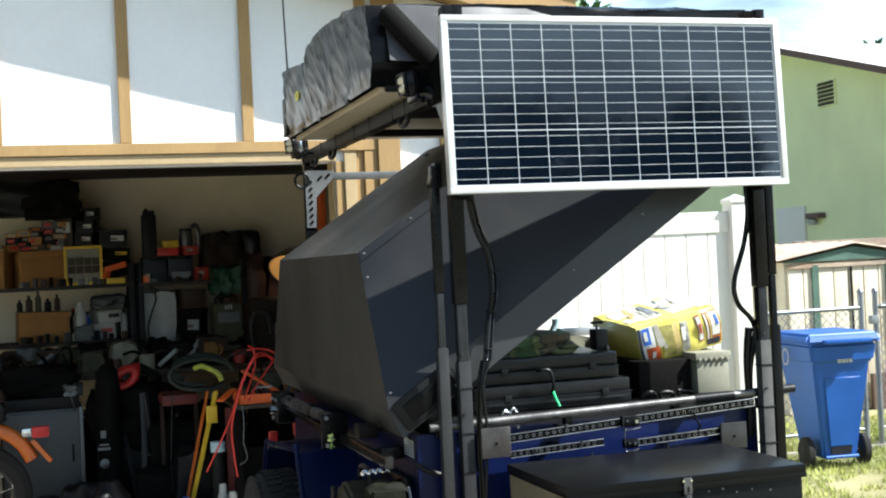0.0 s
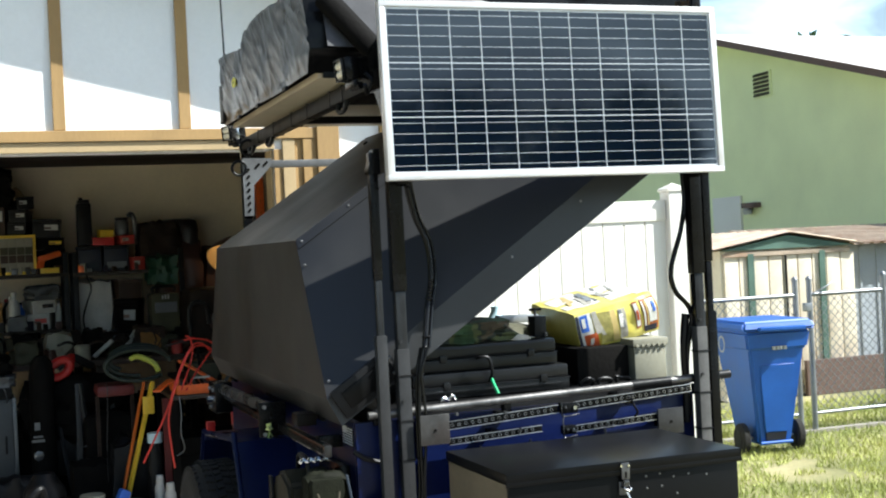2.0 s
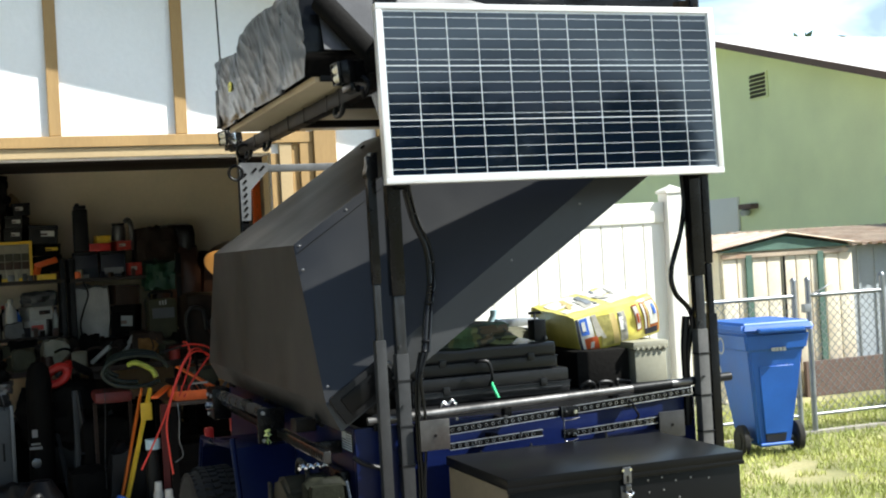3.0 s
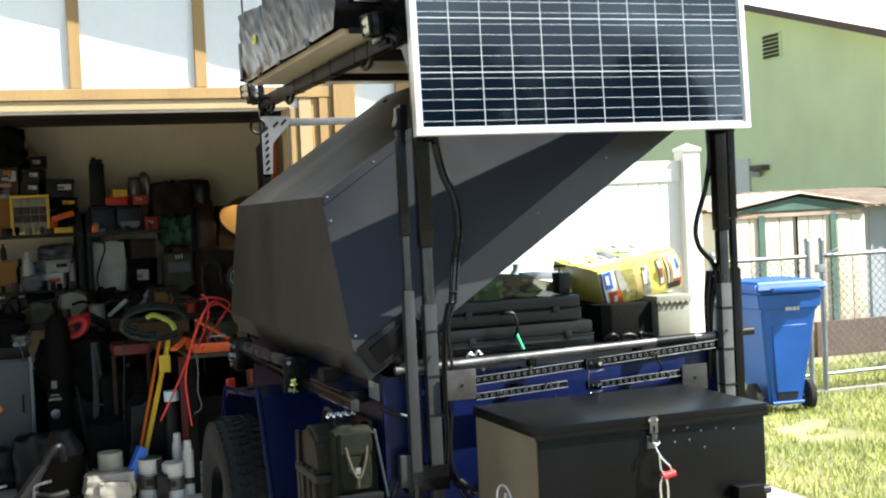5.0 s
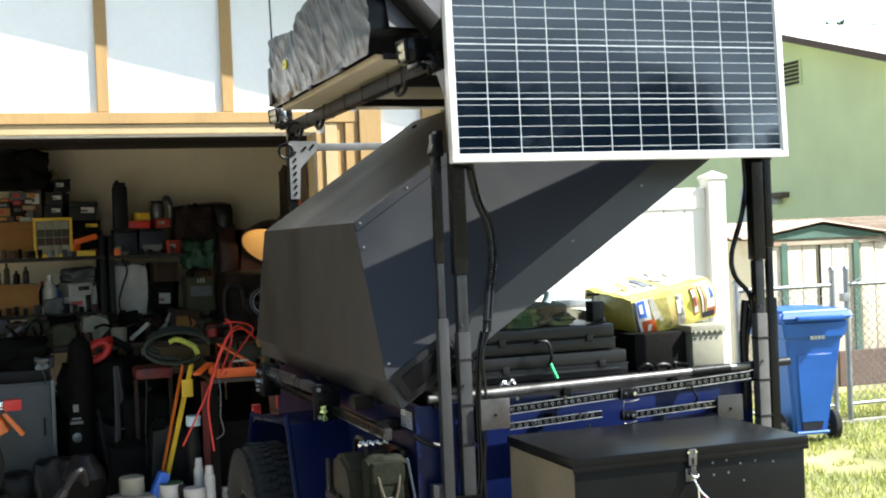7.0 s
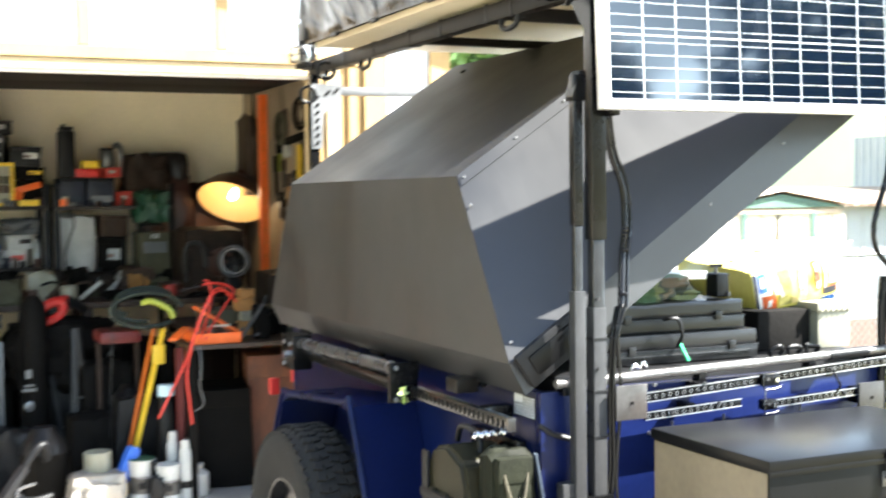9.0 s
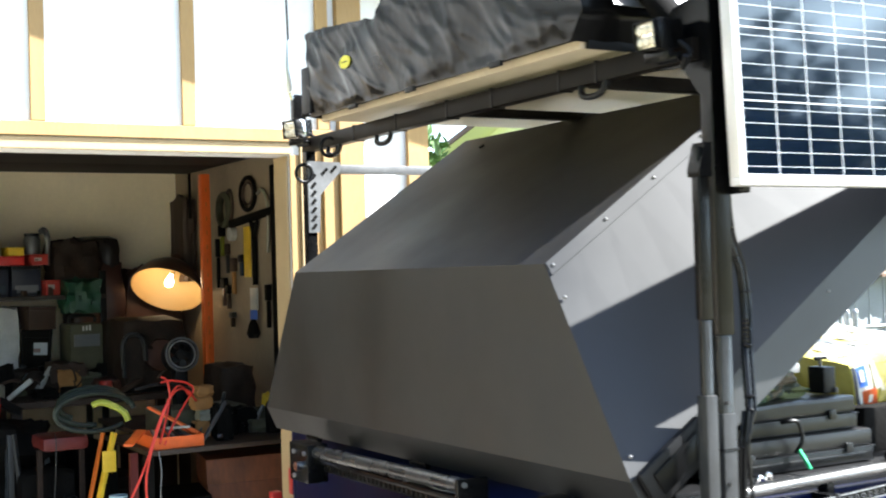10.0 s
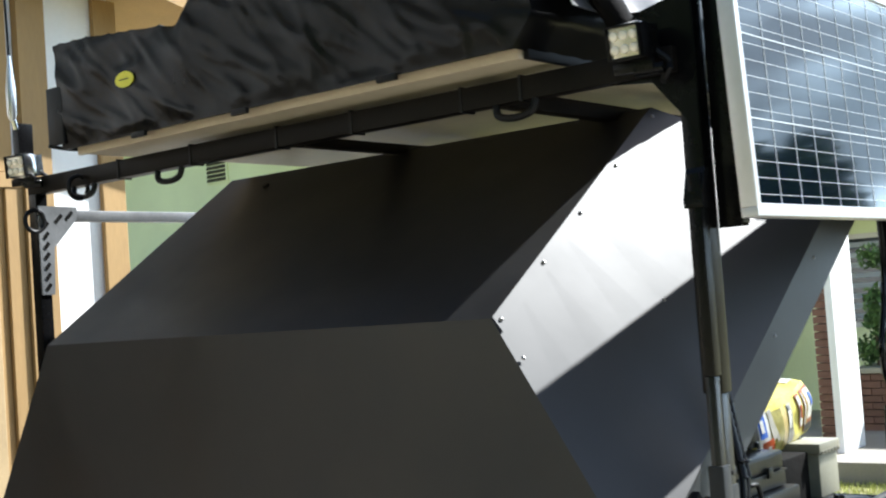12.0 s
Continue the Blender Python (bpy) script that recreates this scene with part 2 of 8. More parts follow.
def single(name, bm, mat, label, category, group="", kind="", smooth=True):
    """A thing that is one mesh; its origin lies at its base."""
    bm.verts.ensure_lookup_table()
    lo = Vector([min(v.co[i] for v in bm.verts) for i in range(3)])
    hi = Vector([max(v.co[i] for v in bm.verts) for i in range(3)])
    at = Vector(((lo.x + hi.x) / 2, (lo.y + hi.y) / 2, lo.z))
    bmesh.ops.translate(bm, vec=-at, verts=bm.verts[:])
    ob = new(name, finish(bm, name, mat, smooth))
    ob.location = at
    OFFSET[ob.name] = at
    return tagged(ob, label, category, group, kind)


def structure(name, bm, mat, label, category=None, smooth=False):
    ob = new(name, finish(bm, name, mat, smooth))
    OFFSET[ob.name] = Vector((0, 0, 0))
    return tagged(ob, label, category or name.split("_")[0], kind="structure")

M_LID = material("lid_sheet", (0.0028, 0.0030, 0.0036), 0.51, 0.0, 0.42, 2.6, 26, 0.012, spec=0.72, sheen=0.18, dirt=0.6, dirt_colour=(0.0075, 0.0066, 0.0056))
M_COVER = material("pvc_cover", (0.0036, 0.0036, 0.0039), 0.26, 0.0, 0.2, 5.0, 200, 0.02, spec=0.17, sheen=0.05)


M_POUCH = material("green_pouch", (0.0095, 0.0105, 0.006), 0.75, 0.0, 0.35, 9, 140, 0.2, spec=0.1, dirt=0.3, dirt_colour=(0.018, 0.016, 0.009))
M_PLATE = material("grey_plate", (0.060, 0.056, 0.052), 0.40, 0.4, 0.3, 12, 90, 0.08, dirt=0.4, dirt_colour=(0.05, 0.03, 0.02))
# tan base puts the sunlit ground, mirrored in black paint, into the colour
M_BOX_LIT = material("lit_end_paint", (0.145, 0.116, 0.076), 0.5, 0.0, 0.2, 4, 50, 0.04, dirt=0.4, dirt_colour=(0.06, 0.05, 0.04))
M_REFLECT = plain("lamp_reflector", (0.80, 0.74, 0.62), 0.25, 0.6)

M_TUBE = material("grey_tube", (0.034, 0.0343, 0.035), 0.30, 0.0, 0.2, 8.0, 90, 0.04, spec=0.14, dirt=0.3, dirt_colour=(0.022, 0.020, 0.018))
M_BLACK = material("black_steel", (0.0045, 0.0045, 0.0048), 0.24, 0.0, 0.3, 9.0, 120, 0.03, spec=0.16, sheen=0.08)
M_BOX = material("toolbox_paint", (0.0042, 0.0042, 0.0044), 0.30, 0.0, 0.25, 3.0, 60, 0.015, spec=0.12, sheen=0.06, dirt=0.2, dirt_colour=(0.008, 0.0075, 0.0065))
M_BLUE = material("blue_paint", (0.0030, 0.0068, 0.040), 0.30, 0.0, 0.25, 3.0, 80, 0.02, spec=0.16, dirt=0.15, dirt_colour=(0.010, 0.012, 0.026), sheen=0.07)
M_RUBBER = material("tyre_rubber", (0.009, 0.0078, 0.0065), 0.9, 0.0, 0.3, 9.0, 60, 0.3, dirt=0.3, dirt_colour=(0.035, 0.029, 0.023))
M_ALU = material("aluminium", (0.62, 0.63, 0.64), 0.32, 0.9, 0.08, 9.0, 120, 0.02)
M_CHROME = plain("chrome", (0.7, 0.7, 0.7), 0.18, 1.0)
M_ZINC = material("zinc_steel", (0.4, 0.4, 0.41), 0.38, 0.85, 0.2, 20.0, 150, 0.05)
M_FRAME = material("panel_frame", (0.66, 0.645, 0.64), 0.35, 0.4, 0.05, 8.0, 80, 0.02)
M_CELL = material("solar_cell", (0.0020, 0.0045, 0.0105), 0.05, 0.0, 0.3, 4.0, 40, 0.0, spec=0.45, sheen=0.01)
M_BUS = plain("bus_bar", (0.75, 0.77, 0.8), 0.35, 0.3)
M_WHITE = material("white_wall", (0.86, 0.86, 0.85), 0.8, 0.0, 0.04, 1.2, 40, 0.12, dirt=0.12, dirt_colour=(0.55, 0.53, 0.5))
M_OCHRE = material("ochre_trim", (0.36, 0.225, 0.088), 0.7, 0.0, 0.12, 4.0, 60, 0.1, stretch=(1, 1, 0.3))
M_CREAM = material("cream_trim", (0.44, 0.32, 0.17), 0.7, 0.0, 0.08, 4.0, 60, 0.08)
M_INNER = material("garage_plaster", (0.95, 0.83, 0.62), 0.85, 0.0, 0.06, 1.5, 30, 0.1, dirt=0.12, dirt_colour=(0.35, 0.3, 0.24))
M_CONCRETE = material("concrete", (0.28, 0.255, 0.22), 0.85, 0.0, 0.22, 1.2, 60, 0.2, dirt=0.35, dirt_colour=(0.22, 0.2, 0.18))
# stained plaster of the right wall, its shade put into a darker base
M_INNER_SHADE = material("shaded_plaster", (0.29, 0.225, 0.155), 0.85, 0.0, 0.12, 1.5, 30, 0.1, dirt=0.4, dirt_colour=(0.2, 0.17, 0.13))
M_FLOOR = material("garage_concrete", (0.36, 0.325, 0.28), 0.8, 0.0, 0.2, 2.0, 60, 0.15, dirt=0.45, dirt_colour=(0.12, 0.105, 0.09))
M_GRASS_SOIL = material("lawn_ground", (0.19, 0.21, 0.06), 0.95, 0.0, 0.45, 1.6, 30, 0.5, tint=(0.30, 0.27, 0.13), dirt=0.4, dirt_colour=(0.42, 0.36, 0.24))
M_VINYL = material("white_vinyl", (0.70, 0.675, 0.62), 0.45, 0.0, 0.03, 2.0, 30, 0.03)
M_GREEN_WALL = material("green_stucco", (0.76, 0.82, 0.50), 0.85, 0.0, 0.07, 1.0, 50, 0.15)
M_ROOF_EDGE = material("brown_fascia", (0.12, 0.075, 0.06), 0.7, 0.0, 0.15, 4.0, 60, 0.1)
M_SHINGLE = material("roof_shingle", (0.50, 0.49, 0.47), 0.9, 0.0, 0.2, 3.0, 60, 0.3)
M_BIN = material("blue_plastic", (0.010, 0.085, 0.36), 0.42, 0.0, 0.12, 4.0, 60, 0.04)
M_GALV = material("galvanised", (0.25, 0.26, 0.27), 0.45, 0.7, 0.12, 10, 80, 0.05)
M_SHED = material("shed_panel", (0.68, 0.60, 0.47), 0.6, 0.0, 0.12, 2.0, 40, 0.05, dirt=0.5, dirt_colour=(0.30, 0.17, 0.08))
M_SHED_GREEN = material("shed_trim", (0.07, 0.13, 0.10), 0.6, 0.0, 0.15, 4, 40, 0.05)
M_RUST = material("rusty_sheet", (0.42, 0.33, 0.25), 0.7, 0.2, 0.25, 3, 40, 0.1, dirt=0.8, dirt_colour=(0.27, 0.10, 0.035))
M_GREY_WALL = material("grey_sheet", (0.34, 0.37, 0.40), 0.6, 0.1, 0.1, 2, 40, 0.05)
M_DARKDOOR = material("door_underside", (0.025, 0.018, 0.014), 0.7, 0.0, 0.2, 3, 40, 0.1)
M_ORANGE = material("orange_paint", (0.75, 0.13, 0.02), 0.45, 0.0, 0.12, 6, 60, 0.03)
M_BOARD = material("beige_board", (0.55, 0.46, 0.33), 0.6, 0.0, 0.1, 5, 60, 0.05)
M_UNDER = material("pale_board", (0.50, 0.44, 0.31), 0.5, 0.0, 0.1, 3, 40, 0.05)
M_OLIVE = material("olive_canvas", (0.06, 0.058, 0.033), 0.8, 0.0, 0.25, 8, 150, 0.25)
M_TAN = material("tan_plastic", (0.26, 0.25, 0.19), 0.5, 0.0, 0.1, 6, 80, 0.05)
M_CASE = material("black_plastic", (0.007, 0.007, 0.0075), 0.45, 0.0, 0.2, 8, 160, 0.1, spec=0.2)
M_RED = material("red_paint", (0.50, 0.02, 0.015), 0.45, 0.0, 0.15, 6, 60, 0.04)
M_YELLOW = material("yellow_paint", (0.72, 0.48, 0.03), 0.5, 0.0, 0.12, 8, 80, 0.04)
M_TABLE = material("oily_wood", (0.028, 0.017, 0.010), 0.5, 0.0, 0.35, 5, 40, 0.1, stretch=(0.3, 1, 1), dirt=0.4, dirt_colour=(0.07, 0.045, 0.025))
M_CABINET = material("grey_enamel", (0.072, 0.077, 0.08), 0.5, 0.1, 0.15, 4, 50, 0.03, dirt=0.3, dirt_colour=(0.03, 0.028, 0.025))
M_CARD = material("cardboard", (0.32, 0.155, 0.045), 0.85, 0.0, 0.12, 5, 60, 0.08)
M_WHITEP = material("white_plastic", (0.42, 0.42, 0.40), 0.45, 0.0, 0.15, 6, 60, 0.03)
M_GREENP = material("green_plastic", (0.010, 0.055, 0.028), 0.5, 0.0, 0.2, 8, 60, 0.05)
M_DARK = material("dark_clutter", (0.005, 0.0045, 0.004), 0.75, 0.0, 0.3, 9, 70, 0.15, spec=0.08)
M_BROWN = material("brown_wood", (0.04, 0.021, 0.012), 0.65, 0.0, 0.25, 6, 50, 0.12, stretch=(1, 1, 0.2))
M_SILVER = material("silver_sheet", (0.14, 0.145, 0.15), 0.4, 0.6, 0.12, 4, 60, 0.03)
M_LENS = plain("clear_lens", (0.85, 0.78, 0.62), 0.12, 0.0, spec=0.8)
M_CABLE = plain("cable_sheath", (0.006, 0.006, 0.0065), 0.22, spec=0.22)
M_TAGY = plain("yellow_label", (0.78, 0.72, 0.06), 0.5)


def striped(name, colours, scale, axis, rough=0.45, wobble=0.3):
    """Printed packaging: blocks of flat colour along one axis, broken by a wavy edge."""
    m = bpy.data.materials.new(name)
    m.use_nodes = True
    n, ln = m.node_tree.nodes, m.node_tree.links.new
    b = n["Principled BSDF"]
    b.inputs["Roughness"].default_value = rough
    co, mp, sep = n.new("ShaderNodeTexCoord"), n.new("ShaderNodeMapping"), n.new("ShaderNodeSeparateXYZ")
    mp.inputs["Scale"].default_value = (scale,) * 3
    ln(co.outputs["Object"], mp.inputs[0])
    nz = n.new("ShaderNodeTexNoise")
    nz.inputs["Scale"].default_value, nz.inputs["Detail"].default_value = 2.2, 3.0
    ln(mp.outputs[0], nz.inputs["Vector"])
    ln(mp.outputs[0], sep.inputs[0])
    add = n.new("ShaderNodeMath")
    add.operation = "MULTIPLY_ADD"
    add.inputs[1].default_value = wobble
    ln(nz.outputs["Fac"], add.inputs[0])
    ln(sep.outputs[axis], add.inputs[2])
    wrap = n.new("ShaderNodeMath")
    wrap.operation = "FRACT"
    ln(add.outputs[0], wrap.inputs[0])
    ramp = n.new("ShaderNodeValToRGB")
    ramp.color_ramp.interpolation = "CONSTANT"
    while len(ramp.color_ramp.elements) < len(colours):
        ramp.color_ramp.elements.new(0.5)
    for i, (c, e) in enumerate(zip(colours, ramp.color_ramp.elements)):
        e.position, e.color = i / len(colours), (*c, 1)
    ln(wrap.outputs[0], ramp.inputs[0])
    ln(ramp.outputs[0], b.inputs["Base Color"])
    bp = n.new("ShaderNodeBump")
    bp.inputs["Strength"].default_value, bp.inputs["Distance"].default_value = 0.4, 0.01
    ln(nz.outputs["Fac"], bp.inputs["Height"])
    ln(bp.outputs[0], b.inputs["Normal"])
    return m


M_SACK = material("yellow_paper", (0.60, 0.50, 0.06), 0.32, 0.0, 0.12, 9, 60, 0.12, tint=(0.70, 0.62, 0.16))
M_INK_WHITE = material("white_ink", (0.66, 0.65, 0.60), 0.36, 0.0, 0.15, 14, 70, 0.05)
M_INK_GREY = material("grey_ink", (0.36, 0.34, 0.29), 0.36, 0.0, 0.35, 30, 90, 0.05)
M_INK_SLATE = material("slate_ink", (0.16, 0.17, 0.18), 0.36, 0.0, 0.35, 30, 90, 0.05)
M_INK_KHAKI = material("khaki_ink", (0.34, 0.30, 0.09), 0.36, 0.0, 0.4, 26, 90, 0.05)
M_INK_SAND = material("sand_ink", (0.58, 0.44, 0.17), 0.36, 0.0, 0.2, 20, 90, 0.05)
M_INK_BROWN = material("brown_ink", (0.30, 0.09, 0.025), 0.36, 0.0, 0.2, 20, 90, 0.05)
M_INK_RED = material("orange_red_ink", (0.50, 0.085, 0.02), 0.36, 0.0, 0.2, 20, 90, 0.05)
M_INK_NAVY = material("navy_ink", (0.012, 0.014, 0.030), 0.36, 0.0, 0.2, 20, 90, 0.05)
M_CAMO = striped("camouflage_cloth", [(0.03, 0.06, 0.02), (0.09, 0.10, 0.035), (0.02, 0.025, 0.015), (0.07, 0.05, 0.025), (0.04, 0.08, 0.03)], 2.5, 1, 0.85, wobble=3.5)


M_TAN2 = material("khaki_web", (0.040, 0.034, 0.018), 0.8, 0.0, 0.2, 8, 120, 0.2)
M_WEB = plain("webbing", (0.018, 0.028, 0.042), 0.8)
M_LIME = plain("foil", (0.55, 0.68, 0.32), 0.15, 0.7)
M_LIME2 = plain("green_cord", (0.02, 0.42, 0.16), 0.5)
M_BLUEPRINT = plain("blue_print", (0.03, 0.12, 0.5), 0.5)
M_LEAF = material("leaf", (0.07, 0.15, 0.03), 0.6, 0.0, 0.3, 20, 60, 0.1, island=0.4, tint=(0.09, 0.17, 0.04))
M_BARK = material("bark", (0.13, 0.09, 0.06), 0.9, 0.0, 0.3, 9, 40, 0.5, stretch=(1, 1, 0.25))
M_BLADE = material("grass_blade", (0.25, 0.34, 0.05), 0.7, 0.0, 0.3, 1.2, 40, 0.0, island=0.4, tint=(0.52, 0.52, 0.15))
M_BRICK = material("brick", (0.15, 0.078, 0.052), 0.85, 0.0, 0.2, 9, 60, 0.25, island=0.25)
M_WINDOW = plain("dark_glass", (0.03, 0.035, 0.035), 0.05)
M_REDBOX = material("red_print", (0.42, 0.04, 0.03), 0.55, 0.0, 0.15, 12, 60, 0.03)
M_NAVY = material("navy_plastic", (0.009, 0.012, 0.026), 0.5, 0.0, 0.2, 8, 90, 0.06)
M_HELMET = material("helmet_shell", (0.008, 0.008, 0.009), 0.30, 0.0, 0.2, 6, 60, 0.02)
M_HOSE = material("hose_rubber", (0.007, 0.014, 0.008), 0.5, 0.0, 0.2, 20, 90, 0.05)
M_LIME3 = plain("lime_handle", (0.24, 0.27, 0.025), 0.5)
M_CORD = plain("red_cord", (0.60, 0.04, 0.025), 0.5)
M_ORANGE2 = material("orange_lacquer", (0.50, 0.12, 0.015), 0.35, 0.0, 0.15, 6, 60, 0.02)
M_BROWNRED = material("brown_enamel", (0.055, 0.022, 0.014), 0.4, 0.0, 0.2, 6, 60, 0.03)
M_CREAM2 = plain("cream_enamel", (0.55, 0.36, 0.15), 0.5)
M_PALEBLUE = plain("pale_blue_cap", (0.45, 0.62, 0.68), 0.45)
M_FILM = material("plastic_film", (0.26, 0.235, 0.20), 0.16, 0.0, 0.15, 9, 60, 0.2)
M_BULB = plain("bulb_glow", (1.0, 0.80, 0.50), 0.4, glow=7.0)
M_SHEET = plain("white_under_glass", (0.62, 0.65, 0.67), 0.12)
M_RAIL = material("worn_rail", (0.15, 0.145, 0.14), 0.34, 0.7, 0.3, 14, 90, 0.05)
M_BOLT = plain("dull_bolt", (0.22, 0.22, 0.22), 0.30, 0.7)
M_BARSTEEL = material("worn_black_steel", (0.09, 0.09, 0.092), 0.28, 0.6, 0.3, 12, 90, 0.06)
M_REDDARK = material("dull_red", (0.085, 0.004, 0.003), 0.55, 0.0, 0.25, 6, 60, 0.05)
M_SHELL = material("case_shell", (0.0065, 0.0066, 0.0072), 0.32, 0.0, 0.2, 8, 160, 0.04, spec=0.28, sheen=0.08)
M_PERF = material("oiled_steel", (0.075, 0.075, 0.078), 0.22, 0.75, 0.35, 14, 90, 0.06, sheen=0.1)
M_PLATE_DARK = material("dull_dark_plate", (0.022, 0.021, 0.021), 0.45, 0.2, 0.3, 12, 90, 0.08)
M_BEAM = material("matt_black_steel", (0.0085, 0.0072, 0.0062), 0.45, 0.0, 0.3, 9.0, 120, 0.03, spec=0.10, dirt=0.3, dirt_colour=(0.016, 0.011, 0.008))
M_POST = material("glossy_dark_tube", (0.015, 0.0145, 0.014), 0.20, 0.0, 0.2, 8.0, 90, 0.03, spec=0.35, dirt=0.3, dirt_colour=(0.014, 0.010, 0.007))
# grey vinyl, paler than the black cover
M_VINYL_GREY = material("grey_vinyl", (0.060, 0.060, 0.063), 0.33, 0.0, 0.25, 6.0, 120, 0.03, spec=0.35)
# paler copy of the grey tube, with sunlight put into its base colour
M_TUBE_LIT = material("sunlit_grey_tube", (0.095, 0.093, 0.09), 0.32, 0.0, 0.2, 8.0, 90, 0.04, spec=0.14, dirt=0.3, dirt_colour=(0.05, 0.045, 0.04))
M_SOOT = material("sooty_brown", (0.022, 0.014, 0.010), 0.7, 0.0, 0.4, 9, 60, 0.15, spec=0.2)
M_CAN = material("olive_plastic", (0.020, 0.0178, 0.0085), 0.5, 0.0, 0.35, 8, 120, 0.08, spec=0.15)
M_RUSTWOOD = material("red_brown_wood", (0.13, 0.038, 0.012), 0.6, 0.0, 0.4, 5, 40, 0.1, stretch=(1, 1, 0.3), dirt=0.5, dirt_colour=(0.02, 0.009, 0.005))
M_ROAD = material("asphalt", (0.06, 0.06, 0.062), 0.9, 0.0, 0.2, 2, 80, 0.3)

# ---- ground, driveway, house ----
SLAB_EDGE, WALL_Y, GRASS_Z, FLOOR = 2.95, 7.31, -0.165, -0.15

g = bmesh.new()
box(g, -400, 400, -400, 400, GRASS_Z - 0.3, GRASS_Z)
structure("ground", g, M_GRASS_SOIL, "patchy green lawn with bare soil and gravel", "ground")
structure("driveway", prism(bmesh.new(), [(-4.8, -12, -0.35), (1.5, -12, -0.35), (1.5, 2.7, -0.35), (SLAB_EDGE, 3.2, -0.35), (SLAB_EDGE, WALL_Y - 0.02, -0.35), (-4.8, WALL_Y - 0.02, -0.35)], (0, 0, 0.35 + FLOOR)), M_CONCRETE, "grey concrete driveway slab in front of the garage", "driveway")
structure("garage_floor", B(-4.5, 1.25, WALL_Y - 0.015, 10.95, -0.35, FLOOR), M_FLOOR, "stained concrete garage floor", "floor")


def rake(x):
    """Height of the underside of the roof at x."""
    return 3.40 - 0.235 * x if x > -2.6 else 3.40 + 0.235 * 2.6 + 0.235 * (x + 2.6)


OPEN_L, OPEN_R, OPEN_TOP, CORNER = -4.3, 0.495, 2.165, 1.25
front = bmesh.new()
prism(front, [(-4.62, WALL_Y, FLOOR), (OPEN_L, WALL_Y, FLOOR), (OPEN_L, WALL_Y, OPEN_TOP), (OPEN_R, WALL_Y, OPEN_TOP), (OPEN_R, WALL_Y, FLOOR), (CORNER, WALL_Y, FLOOR), (CORNER, WALL_Y, rake(CORNER)), (-2.6, WALL_Y, rake(-2.6)), (-4.62, WALL_Y, rake(-4.62))], (0, 0.16, 0))
structure("wall_front", front, M_WHITE, "white gable wall over the open garage", "wall")
structure("wall_side", B(CORNER - 0.16, CORNER - 0.003, WALL_Y + 0.162, 14.0, -0.3, rake(CORNER)), M_WHITE, "white side wall of the house", "wall")
structure("wall_back", B(-4.45, CORNER - 0.165, 10.8, 10.95, FLOOR + 0.002, 2.75), M_INNER, "dingy cream back wall of the garage", "wall")
structure("wall_inner_left", B(-4.45, -4.31, WALL_Y + 0.163, 10.797, FLOOR + 0.002, 2.75), M_INNER, "dingy cream side wall of the garage", "wall")
structure("wall_inner_right", B(1.055, 1.087, WALL_Y + 0.163, 10.797, FLOOR + 0.002, 2.75), M_INNER_SHADE, "side wall of the garage hung with tools, darkened grey-brown for shade", "wall")
structure("ceiling", B(-4.45, 1.087, WALL_Y + 0.165, 10.95, 2.76, 2.86), M_INNER, "cream garage ceiling", "ceiling")

# roof slabs with boxed eaves
for name, xa, xb in (("roof_right", -2.6, 1.95), ("roof_left", -5.3, -2.603)):
    r = bmesh.new()
    za, zb = rake(xa), rake(xb)
    prism(r, [(xa, WALL_Y - 0.30, za + 0.006), (xb, WALL_Y - 0.30, zb + 0.006), (xb, WALL_Y - 0.30, zb + 0.14), (xa, WALL_Y - 0.30, za + 0.14)], (0, 8.5, 0))
    roof = structure(name, r, M_OCHRE, "low gable roof with ochre soffit", "roof")
    r = bmesh.new()
    prism(r, [(xa, WALL_Y - 0.34, za + 0.145), (xb + 0.04 * (xb > 0), WALL_Y - 0.34, zb + 0.145), (xb + 0.04 * (xb > 0), WALL_Y - 0.34, zb + 0.18), (xa, WALL_Y - 0.34, za + 0.18)], (0, 8.6, 0))
    structure(name + "_covering", r, M_WHITEP, "pale roof covering with a white drip edge", "roof")
    r = bmesh.new()
    prism(r, [(xa, WALL_Y - 0.325, za - 0.05), (xb, WALL_Y - 0.325, zb - 0.05), (xb, WALL_Y - 0.325, zb + 0.14), (xa, WALL_Y - 0.325, za + 0.14)], (0, 0.022, 0))
    structure(name + "_fascia", r, M_OCHRE, "ochre barge board along the roof edge", "trim")

trims = []
for x in (-3.44, -2.748, -2.056, -1.364, -0.672, 0.02, 0.712):
    trims.append((x - 0.062, x + 0.004, 2.292, rake(x - 0.073) - 0.02, 0.022, M_OCHRE, "ochre vertical wall batten"))
